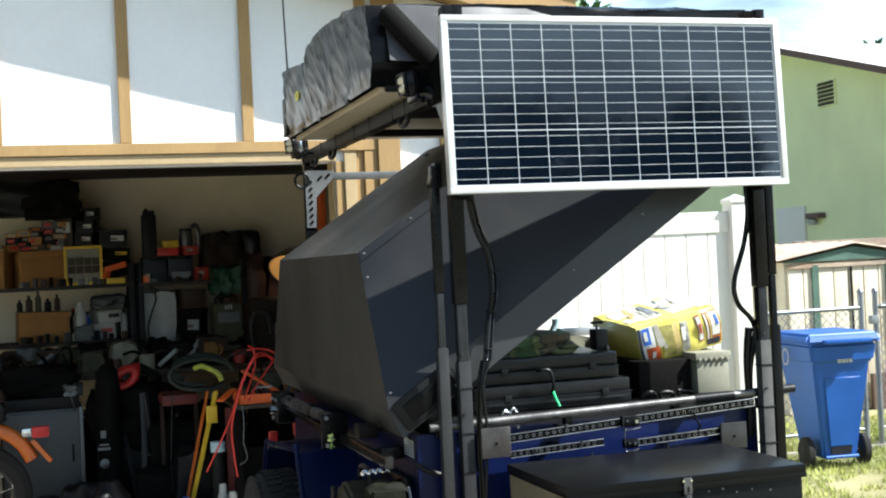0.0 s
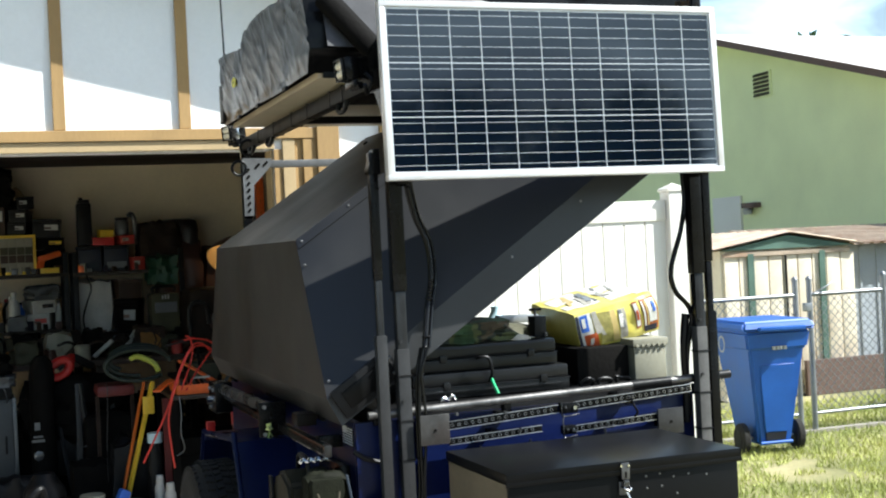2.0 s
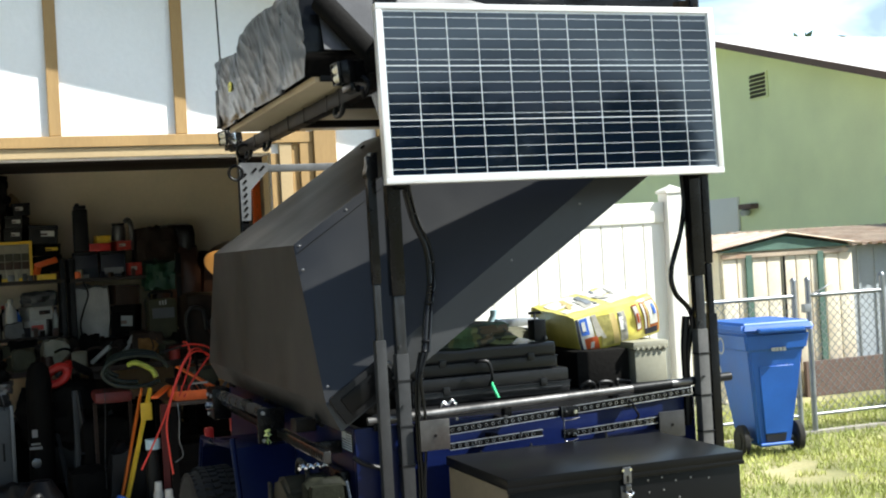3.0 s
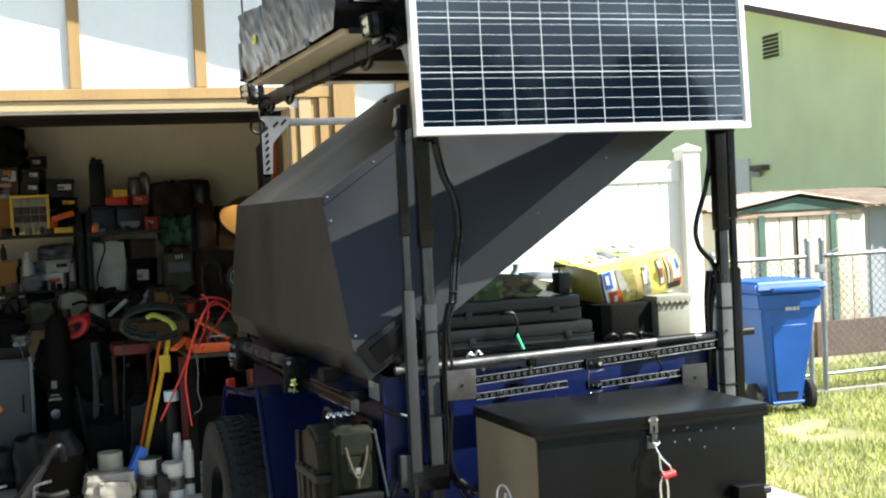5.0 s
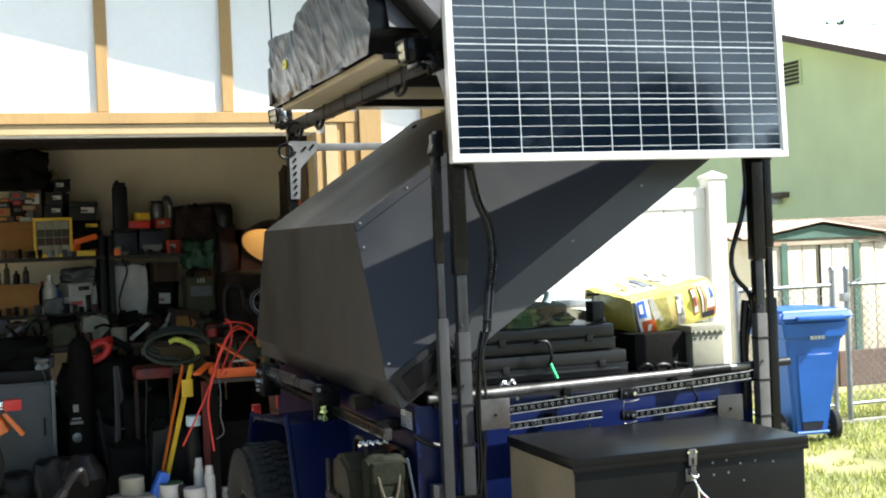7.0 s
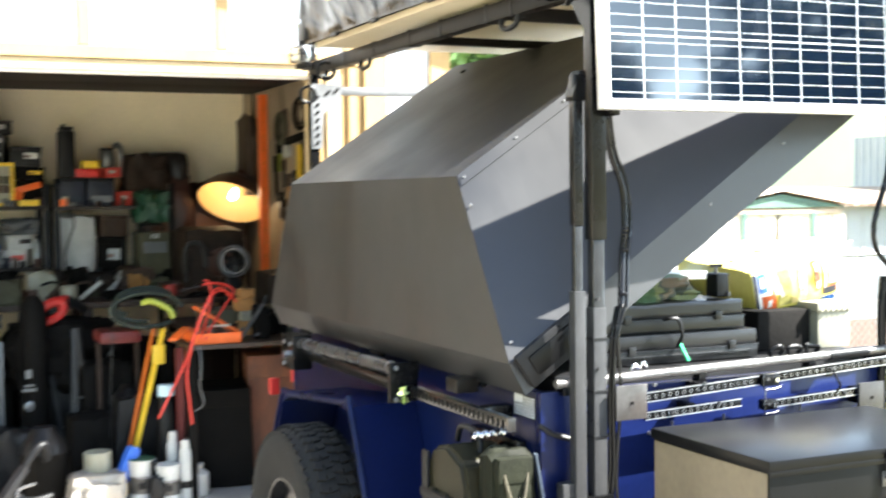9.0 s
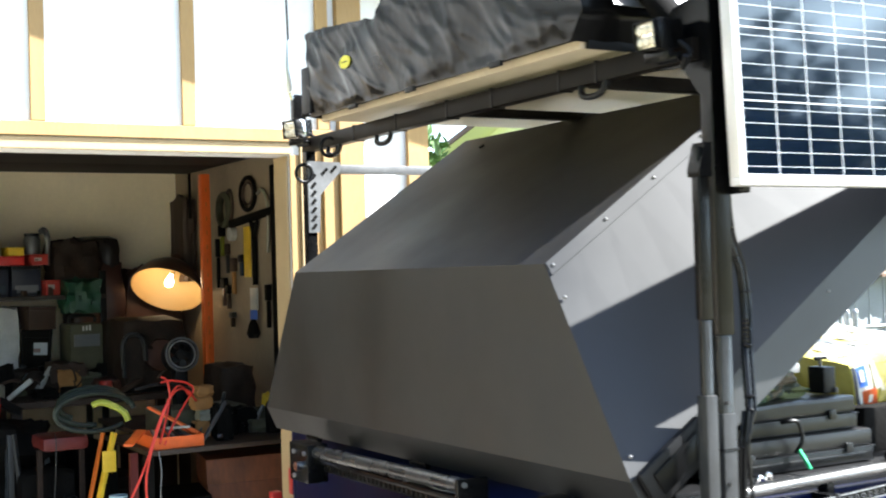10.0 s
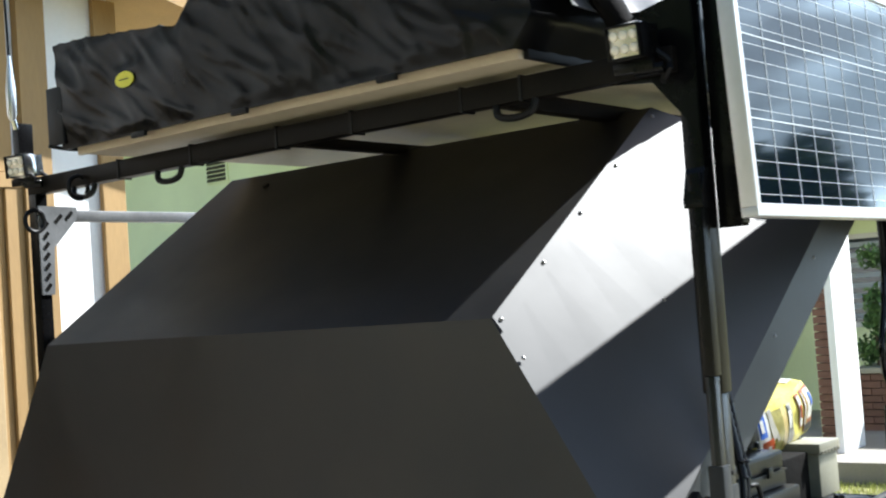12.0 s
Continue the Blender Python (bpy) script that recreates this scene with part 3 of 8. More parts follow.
trims += [
    (0.755, 0.89, FLOOR, rake(0.885) - 0.02, 0.045, M_OCHRE, "broad ochre corner post on the wall"),
    (1.15, CORNER + 0.02, FLOOR, rake(1.27) - 0.02, 0.03, M_OCHRE, "ochre corner board of the house"),
    (-4.5, 0.753, 2.226, 2.289, 0.032, M_OCHRE, "ochre beam over the garage opening"),
    (-4.5, 0.50, 2.168, 2.222, 0.02, M_CREAM, "cream head trim of the garage opening"),
    (0.497, 0.546, FLOOR, 2.165, 0.012, M_OCHRE, "ochre jamb trim of the garage opening"),
    (0.549, 0.622, FLOOR, 2.223, 0.024, M_CREAM, "cream strip beside the garage opening"),
    (0.625, 0.668, FLOOR, 2.224, 0.012, M_OCHRE, "ochre strip beside the garage opening"),
    (0.671, 0.752, FLOOR, 2.224, 0.028, M_OCHRE, "ochre board beside the garage opening"),
    (-4.5, -4.298, FLOOR, 2.165, 0.02, M_CREAM, "cream jamb trim of the garage opening"),
]
for x0, x1, z0, z1, d, m, lab in trims:
    structure("trim", B(x0, x1, WALL_Y - d, WALL_Y - 0.001, z0, z1, 0.003), m, lab, "trim")
structure("jamb", B(0.482, 0.4925, WALL_Y + 0.002, WALL_Y + 0.16, FLOOR, 2.16), M_CREAM, "cream lining of the garage opening", "trim")

# garage door swung up under the ceiling
door = thing("garage_door", (-1.6, 9.0, 2.325), "dark raised garage door hanging under the ceiling", "garage door")
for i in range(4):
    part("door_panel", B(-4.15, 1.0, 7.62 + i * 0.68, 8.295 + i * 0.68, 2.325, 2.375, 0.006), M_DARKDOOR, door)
for x in (-4.2, 1.02):
    part("track", B(x - 0.015, x + 0.015, 7.55, 10.4, 2.38, 2.43), M_GALV, door)
part("hanger", B(0.985, 1.0, 10.28, 10.3, 2.0, 2.74), M_DARK, door)

# ---- the trailer ----
TX0, TX1, TY0, TY1, RAIL = -0.02, 1.22, 3.92, 6.15, 0.985
trailer = thing("cargo_trailer", (0.6, 5.0, FLOOR), "blue off-road cargo trailer with black rack posts, parked on concrete", "trailer")
part("front_panel", B(TX0, TX1, TY0, TY0 + 0.03, 0.50, RAIL, 0.006), M_BLUE, trailer)
part("rear_panel", B(TX0, TX1, TY1 - 0.03, TY1, 0.50, RAIL, 0.006), M_BLUE, trailer)
for x in (TX0, TX1 - 0.03):
    part("side_panel", B(x, x + 0.03, TY0 + 0.031, TY1 - 0.031, 0.50, RAIL, 0.006), M_BLUE, trailer)
part("tub_floor", B(TX0 + 0.032, TX1 - 0.032, TY0 + 0.032, TY1 - 0.032, 0.50, 0.53), M_BLUE, trailer)
# pressed ribs and a dark recess on the front panel
for x in (0.33, 0.52, 0.71, 0.90):
    part("stud", R((x, TY0 - 0.012, 0.845), (x, TY0 + 0.002, 0.845), 0.006, seg=8), M_ZINC, trailer)
part("front_rail", R((0.02, 3.905, 1.0067), (1.36, 3.905, 1.0365), 0.0135, seg=16), M_RAIL, trailer, "worn bright steel tube rail")
part("rail_tape", R((0.97, 3.905, 1.0275), (1.12, 3.905, 1.031), 0.0155, seg=16), M_CASE, trailer)
part("rail_tape", R((1.2, 3.905, 1.033), (1.36, 3.905, 1.0365), 0.0155, seg=16), M_CASE, trailer)
for x in (0.05, 0.5, 0.9, 1.23):
    part("rail_foot", B(x - 0.012, x + 0.012, 3.895, 3.93, 0.975, 1.012), M_BLACK, trailer)
part("side_rail", R((1.215, 3.95, 1.0), (1.215, 6.1, 1.0), 0.0135, seg=12), M_BLACK, trailer)

# chassis, tongue, jack
for x in (0.14, 1.06):
    part("chassis_rail", B(x - 0.03, x + 0.03, 3.6, 6.2, 0.42, 0.497, 0.004), M_BLACK, trailer)
for s in (-1, 1):
    part("tongue_bar", bar(bmesh.new(), (0.6 + s * 0.40, 3.85, 0.44), (0.6 + s * 0.035, 2.42, 0.44), 0.06, 0.08), M_BLACK, trailer)
part("coupler", B(0.55, 0.65, 2.20, 2.48, 0.40, 0.48, 0.015), M_BLACK, trailer)
jack = part("jack", R((0.6, 2.55, FLOOR + 0.02), (0.6, 2.55, 0.50), 0.025), M_BLACK, trailer)
part("jack_foot", B(0.53, 0.67, 2.48, 2.62, FLOOR, FLOOR + 0.02, 0.004), M_BLACK, jack)

# fenders: flat top, sloping front, folded lip
for s, x0, x1 in ((-1, -0.255, TX0 - 0.002), (1, TX1 + 0.002, TX1 + 0.237)):
    f = bmesh.new()
    line = [(4.585, 0.40), (4.79, 0.836), (4.86, 0.846), (5.46, 0.795), (5.55, 0.765), (5.76, 0.42)]
    inner = [(y + 0.012 * (1 if y < 5.3 else -1), z - 0.018) for y, z in line]
    prism(f, [(x0, y, z) for y, z in line] + [(x0, y, z) for y, z in reversed(inner)], (x1 - x0, 0, 0))
    fender = part("fender", f, M_BLUE, trailer)
    lip = bmesh.new()
    edge = x0 if s < 0 else x1
    tube(lip, [(edge, y, z - 0.004) for y, z in line], 0.011, 8, 3)
    part("fender_lip", lip, M_BLUE, fender)


def wheel(x_out, x_in):
    """A knobbly tyre on a steel rim, lying along x."""
    cx, r = (x_out + x_in) / 2, 0.436
    w = abs(x_out - x_in) / 2
    turn = Matrix.Translation((cx, 5.20, r + FLOOR)) @ Matrix.Rotation(radians(90), 4, "Y") @ Matrix.Diagonal((1.205, 1.205, 1, 1))
    t = bmesh.new()
    lathe(t, [(0.19, -w * 0.8), (0.24, -w), (0.29, -w * 1.03), (0.322, -w * 0.97), (0.338, -w * 0.80), (0.346, -w * 0.45), (0.348, 0), (0.346, w * 0.45), (0.338, w * 0.80), (0.322, w * 0.97), (0.29, w * 1.03), (0.24, w), (0.19, w * 0.8)], seg=48, m=turn, cap=False)
    body = part("tyre", t, M_RUBBER, trailer)
    lugs = bmesh.new()
    for i in range(58):
        a = 2 * math.pi * i / 58
        for k, (o0, o1) in enumerate(((-0.98, -0.66), (-0.62, -0.34), (-0.30, -0.03), (0.03, 0.30), (0.34, 0.62), (0.66, 0.98))):
            b = a + (k % 2) * math.pi / 58
            drop = 0.017 if k in (0, 5) else 0.0
            m = turn @ Matrix.Rotation(b, 4, "Z") @ Matrix.Translation((0.346 - drop, 0, 0)) @ Matrix.Rotation(radians(14 * (-1) ** k), 4, "X")
            box(lugs, -0.014, 0.008, -0.0125, 0.0125, o0 * w, o1 * w, 0, m)
    part("tread", lugs, M_RUBBER, body)
    rim = bmesh.new()
    lathe(rim, [(0.0, w * 0.35), (0.09, w * 0.35), (0.11, w * 0.5), (0.17, w * 0.45), (0.19, w * 0.85), (0.20, w * 0.85), (0.19, -w * 0.8)], seg=32, m=turn, cap=False)
    if x_out < x_in:
        bmesh.ops.transform(rim, matrix=Matrix.Translation((2 * cx, 0, 0)) @ Matrix.Scale(-1, 4, (1, 0, 0)), verts=rim.verts[:])
    part("rim", rim, M_BLACK, body)


wheel(-0.375, -0.165)
wheel(TX1 + 0.375, TX1 + 0.165)
part("axle", R((-0.2, 5.20, 0.31), (1.4, 5.20, 0.31), 0.035), M_BLACK, trailer)

# slotted bar and grey tube along the side
f = bmesh.new()
box(f, -0.130, -0.105, 3.90, 5.70, 0.889, 0.927, 0.004)
slotbar = part("slotted_bar", f, M_POST, trailer, "dark slotted steel bar")
for i in range(58):
    y = 3.93 + i * 0.0302
    part("slot", B(-0.1318, -0.1298, y - 0.0052, y + 0.0052, 0.897, 0.919), M_DARK, slotbar)
for y in (4.1, 5.0, 5.6):
    part("bar_bracket", B(-0.105, TX0 - 0.001, y - 0.02, y + 0.02, 0.89, 0.93, 0.003), M_BLACK, trailer)
part("side_tube", R((-0.15, 4.60, 0.972), (-0.15, 5.62, 0.958), 0.022, seg=20), M_BARSTEEL, trailer, "smooth grey steel tube")
part("tube_channel", B(-0.165, -0.13, 4.62, 5.62, 0.925, 0.942, 0.003), M_BLACK, trailer)
part("clamp_plate", B(-0.20, -0.10, 4.575, 4.592, 0.875, 1.0, 0.004), M_BLACK, trailer)
part("clamp_box", B(-0.19, -0.11, 5.61, 5.77, 0.85, 0.985, 0.008), M_BLACK, trailer)
for y, z in ((5.63, 0.955), (5.72, 0.955), (5.72, 0.87)):
    part("clamp_screw", R((-0.198, y, z), (-0.189, y, z), 0.008, seg=6), M_ZINC, trailer)
for z in (0.885, 0.985):
    part("clamp_screw", R((-0.18, 4.568, z), (-0.18, 4.576, z), 0.008, seg=6), M_ZINC, trailer)
part("clamp_bolt", R((-0.215, 5.66, 0.91), (-0.185, 5.66, 0.91), 0.016, seg=10), M_CHROME, trailer)
part("grey_bracket", B(-0.15, -0.08, 4.18, 4.26, 0.955, 0.998, 0.006), M_BEAM, trailer)
part("reflector", B(-0.02, 0.03, 6.155, 6.19, 0.72, 0.82, 0.004), M_RED, trailer, "red plastic reflector")
part("tail_lamp", B(-0.172, -0.132, 5.985, 6.02, 0.70, 0.77, 0.006), M_RED, trailer, "red tail lamp")

# perforated channels on the front, plates, clamps
for z, x0, x1, tilt in ((0.977, 0.272, 0.662, -3.0), (0.979, 0.70, 1.17, -3.0), (0.921, 0.272, 0.60, -2.4), (0.903, 0.69, 1.03, -2.4)):
    h = 0.014 if z > 0.95 else 0.0115
    m = Matrix.Translation((0.62, 0, z)) @ Matrix.Rotation(radians(tilt), 4, "Y") @ Matrix.Translation((-0.62, 0, -z))
    pb = part("perforated_bar", box(bmesh.new(), x0, x1, 3.850, 3.862, z - h, z + h, 0.002, m), M_BLACK, trailer, "black perforated steel channel with bright strips for edge glints")
    # zinc strips and hole rings stand in for glints on the black steel
    for zz in (z - h + 0.0012, z + h - 0.0012):
        part("edge_glint", box(bmesh.new(), x0, x1, 3.8465, 3.8499, zz - 0.0012, zz + 0.0012, 0.0006, m), M_ZINC, pb)
    k = int((x1 - x0) / 0.0235)
    for i in range(k):
        c = m @ Vector((x0 + 0.012 + i * 0.0235, 3.85, z))
        part("hole", R((c.x, 3.8485, c.z), (c.x, 3.8505, c.z), 0.0043, seg=8), M_DARK, pb)
        part("rim_glint", lathe(bmesh.new(), [(0.0044, 0.0), (0.0058, 0.0), (0.0055, 0.0012), (0.0046, 0.0012)], seg=8, m=Matrix.Translation((c.x, 3.8499, c.z)) @ Matrix.Rotation(radians(90), 4, "X"), cap=False), M_ZINC, pb)
    part("bar_spacer", B((x0 + x1) / 2 - 0.012, (x0 + x1) / 2 + 0.012, 3.8625, 3.9195, z - 0.008, z + 0.008), M_BLACK, trailer)
for x0, x1, z0, z1 in ((0.172, 0.272, 0.903, 1.0), (1.030, 1.128, 0.857, 0.946)):
    pl = part("end_plate", B(x0, x1, 3.838, 3.846, z0, z1, 0.003), M_PLATE if x0 < 0.5 else M_PLATE_DARK, trailer, "flat grey mounting plate" if x0 < 0.5 else "flat dark mounting plate")
    part("plate_hole", R(((x0 + x1) / 2, 3.835, (z0 + z1) / 2 - 0.002), ((x0 + x1) / 2, 3.839, (z0 + z1) / 2 - 0.002), 0.005, seg=10), M_DARK, pl)
    part("plate_standoff", B((x0 + x1) / 2 - 0.02, (x0 + x1) / 2 + 0.02, 3.8465, 3.9195, z0 + 0.02, z1 - 0.02), M_BLACK, trailer)
for z0, z1, x0, x1 in ((0.962, 0.998, 0.668, 0.728), (0.892, 0.922, 0.672, 0.720)):
    cl = part("bar_clamp", B(x0, x1, 3.836, 3.866, z0, z1, 0.004), M_BLACK, trailer)
    part("clamp_frame", T([(x0 - 0.002, 3.832, z1 + 0.004), (x0 - 0.003, 3.830, (z0 + z1) / 2), (x0, 3.832, z0 - 0.006), ((x0 + x1) / 2, 3.830, z0 - 0.007), (x1, 3.832, z0 - 0.003)], 0.0022), M_PERF, cl)
    part("clamp_nut", R((x1 - 0.014, 3.828, (z0 + z1) / 2), (x1 - 0.014, 3.836, (z0 + z1) / 2), 0.007, seg=6), M_CHROME, cl)
    part("clamp_screw", R((x0 + 0.012, 3.826, (z0 + z1) / 2 + 0.004), (x0 + 0.012, 3.836, (z0 + z1) / 2 + 0.004), 0.004, seg=8), M_BARSTEEL, cl)
part("clamp_wire", T([(0.672, 3.828, 0.962), (0.666, 3.824, 0.94), (0.668, 3.826, 0.922)], 0.0022), M_BARSTEEL, trailer)
for x, z in ((0.30, 0.995), (0.47, 0.985), (0.93, 0.995), (0.52, 0.925), (0.36, 0.914), (0.985, 0.917), (1.08, 1.004), (1.13, 1.006), (0.79, 0.91)):
    part("bolt", R((x, 3.840, z), (x, 3.8495, z), 0.0055, seg=6), M_BARSTEEL, trailer)
for x, z in ((0.58, 0.868), (0.40, 0.862), (0.86, 0.876)):
    part("screw_end", R((x, 3.905, z - 0.010), (x, 3.905, z + 0.012), 0.004, seg=8), M_BARSTEEL, trailer)
part("hook", T([(0.93, 3.842, 0.992), (0.935, 3.826, 0.965), (0.945, 3.826, 0.945), (0.935, 3.83, 0.93)], 0.004), M_BLACK, trailer)

# striped flag decal on the side, near the corner
decal = part("flag_decal", B(-0.0232, -0.0202, 3.945, 4.068, 0.905, 0.968), M_CASE, trailer, "small black and pale striped flag decal")
for i in range(7):
    part("stripe", B(-0.0242, -0.0231, 3.948, 4.02 if i > 3 else 4.066, 0.909 + i * 0.0082, 0.9135 + i * 0.0082), M_BUS, decal) if i < 4 else part("stripe", B(-0.0242, -0.0231, 3.948, 4.012, 0.909 + i * 0.0082, 0.9135 + i * 0.0082), M_BUS, decal)
part("canton", B(-0.0242, -0.0231, 4.016, 4.066, 0.942, 0.966), M_BUS, decal)
part("corner_strap", T([(-0.035, 3.90, 0.90), (0.0, 3.895, 0.875), (0.06, 3.893, 0.855)], 0.008), M_CASE, trailer)

# ---- lid, tilted open on its hinge along one side ----
LID_TURN, LID_AT = 34.0, Vector((-0.06, 0, 0.98))
CU, SU = math.cos(radians(LID_TURN)), math.sin(radians(LID_TURN))


def lid_point(u, v, y):
    return Vector((LID_AT.x + u * CU - v * SU, y, LID_AT.z + u * SU + v * CU))


LW, LH1, LHT, LIN = 1.50, 0.115, 0.525, 0.30
YB0, YB1, YT0, YT1 = 3.93, 6.20, 4.262, 5.785


def lid_end_y(v, near=True):
    """Where the sloping end sheet stands at height v over the lid's rim."""
    k = 0 if v < LH1 else (v - LH1) / (LHT - LH1)
    return YB0 + 0.012 + k * (YT0 - YB0 - 0.012) if near else YB1 - 0.012 - k * (YB1 - 0.012 - YT1)


shell = bmesh.new()
LEVELS = ((0.0, 0.0, 0.0), (LH1, 0.035, 0.012), (LHT, LIN, YT0 - YB0))
rows = []
for v, inu, iny in LEVELS:
    ring = []
    for (ua, ya), (ub, yb) in zip(((inu, YB0 + iny), (LW - inu, YB0 + iny), (LW - inu, YB1 - iny), (inu, YB1 - iny)), ((LW - inu, YB0 + iny), (LW - inu, YB1 - iny), (inu, YB1 - iny), (inu, YB0 + iny))):
        for k in range(8):
            f = k / 8
            u = ua + (ub - ua) * f
            sag = (1 - u / LW) if v == LH1 else 0.0
            ring.append(shell.verts.new(lid_point(u - 0.022 * sag, v - 0.020 * sag, ya + (yb - ya) * f)))
    rows.append(ring)
for p, q in zip(rows, rows[1:]):
    for i in range(32):
        shell.faces.new((p[i], p[(i + 1) % 32], q[(i + 1) % 32], q[i]))
shell.faces.new(rows[-1])
bmesh.ops.recalc_face_normals(shell, faces=shell.faces[:])
bmesh.ops.solidify(shell, geom=shell.faces[:], thickness=0.006)
lid = part("lid", shell, M_LID, trailer, "dark grey folded sheet lid, tilted open", smooth=False)
# folded seam strip along the near upper edge, and its bolts
out = Vector((-0.344, -0.788, 0.510))
slope = Vector((-0.440, 0.615, 0.654))
seam = bmesh.new()
ring = []
for u, drop in ((LIN + 0.003, 0.0), (LW - LIN - 0.003, 0.0), (LW - LIN + 0.012, 0.036), (LIN - 0.012, 0.036)):
    ring.append(lid_point(u, LHT, YT0) - slope * drop + out * 0.0012)
prism(seam, ring, out * 0.0022)
part("seam", seam, M_LID, lid, smooth=False)


def lid_bolt(u, v):
    """A round-headed bolt on the near end sheet."""
    c = lid_point(u, v, lid_end_y(v)) + out * 0.0034
    part("bolt", lathe(bmesh.new(), [(0.0050, 0), (0.0047, 0.0018), (0.003, 0.0038), (0.0, 0.0044)], seg=10, m=Matrix.Translation(c) @ out.to_track_quat("Z", "Y").to_matrix().to_4x4()), M_BOLT, lid)


for u in (0.312, 0.52, 0.72, 0.93, 1.17):
    lid_bolt(u, LHT - 0.014)
lid_bolt(0.05 + (LIN - 0.035) * (0.445 - LH1) / (LHT - LH1), 0.445)
lid_bolt(0.65, 0.30)
lid_bolt(0.055, 0.135)
for u in (0.80, 1.12, 1.38):
    lid_bolt(u, 0.075)
c = lid_point(LW - LIN - 0.09, LHT, YT1 - 0.16)
part("vent_plug", R(c, c + Vector((-SU, 0, CU)) * 0.008, 0.012, seg=12), M_CASE, lid)
# small black hatch low on the near end, and hinge knuckles
hatch = bmesh.new()
turn = Matrix.Translation(lid_point(0.0, 0.0, YB0)) @ Matrix.Rotation(radians(-LID_TURN), 4, "Y")
box(hatch, 0.025, 0.245, -0.022, -0.001, 0.008, 0.112, 0.008, turn)
hatch_ob = part("hatch", hatch, M_CASE, lid, "small black plastic hatch")
part("hatch_panel", box(bmesh.new(), 0.055, 0.215, -0.029, -0.0225, 0.03, 0.09, 0.004, turn), M_BOX, hatch_ob)
for u in (0.23, 0.24):
    part("hatch_catch", box(bmesh.new(), u, u + 0.016, -0.032, -0.020, 0.02 + (u - 0.23) * 5, 0.038 + (u - 0.23) * 5, 0.002, turn), M_BARSTEEL, hatch_ob)
for y in (4.25, 5.05, 5.85):
    part("hinge", R((-0.055, y - 0.05, 0.975), (-0.055, y + 0.05, 0.975), 0.011), M_BLACK, lid)

# ---- rack on the trailer ----
def post(x, y, z0, z1, w, mat, name="post", label=""):
    return part(name, B(x - w / 2, x + w / 2, y - w / 2, y + w / 2, z0, z1, 0.004), mat, trailer, label)


for side, thick, thin, sy, thin_mat, slim_mat in ((0, 0.135, 0.0575, 3.850, M_TUBE, M_POST), (1, 1.232, 1.287, 3.893, M_BLACK, M_BLACK)):
    p = post(thick, 3.880, 0.42, 1.40, 0.035, M_POST, "post", "square dark steel lower post")
    post(thick, 3.880, 1.4005, 2.36, 0.045, M_BLACK, "upper_post", "square black steel upper post")
    # the right sleeve gets the sunlit tube colour, the left the plain one
    part("sleeve", B(thick - 0.0205, thick + 0.0205, 3.8595, 3.9005, 0.42, 1.215, 0.003), M_TUBE_LIT if side else M_TUBE, p, "grey sleeve coloured pale for direct sun" if side else "")
    q = post(thin, sy, 0.60, 1.44, 0.023, slim_mat, "strut", "slim square steel strut")
    post(thin, sy, 1.4405, 1.845, 0.029, M_BLACK, "upper_strut", "slim black square strut")
    part("sleeve", B(thin - 0.017, thin + 0.017, sy - 0.017, sy + 0.017, 0.64, 1.265, 0.003), thin_mat, q)
    cap = bmesh.new()
    prism(cap, [(thin - 0.018, sy - 0.02, 1.775), (thin + 0.020, sy - 0.02, 1.775), (thin + 0.020, sy - 0.02, 1.855), (thin, sy - 0.02, 1.855), (thin - 0.020, sy - 0.02, 1.79)], (0, 0.042, 0))
    part("strut_cap", cap, M_BLACK, q)
    part("foot_bracket", B(min(thin, thick) - 0.03, max(thin, thick) + 0.035, 3.845, 3.918, 0.62, 0.70, 0.004), M_BLACK, trailer)
    # perforated strip that carries the solar panel
    s = thick + 0.004 * (1 if side == 0 else -1)
    strip = part("perforated_strip", B(s - 0.016, s + 0.016, 3.787, 3.792, 1.74, 2.35, 0.0015), M_BLACK, trailer, "black perforated angle strip")
    part("strip_flange", B(s - 0.0175 * (1 if side else -1) - 0.003, s - 0.0175 * (1 if side else -1) + 0.003, 3.7925, 3.8563, 1.735, 2.35, 0.0015), M_BLACK, strip)
    for i in range(14):
        z = 1.76 + i * 0.0435
        part("hole", R((s, 3.7855, z), (s, 3.7875, z), 0.0075, seg=10), M_DARK, strip)
        x = s - 0.0175 * (1 if side else -1) - 0.003 * (1 if side == 0 else -1) - 0.0035
        part("hole", R((x - 0.002, 3.812, z), (x + 0.004, 3.812, z), 0.0055, seg=10), M_DARK, strip)
    # zip ties
    for z in (1.13, 0.985, 0.86):
        part("zip_tie", B(thick - 0.0225, thick + 0.0245, 3.8575, 3.9025, z - 0.003, z + 0.003), M_CASE, p)
    for z in (1.24, 1.05):
        part("bolt", R((thick - 0.008, 3.853, z), (thick - 0.008, 3.860, z), 0.005, seg=6), M_TUBE, p)

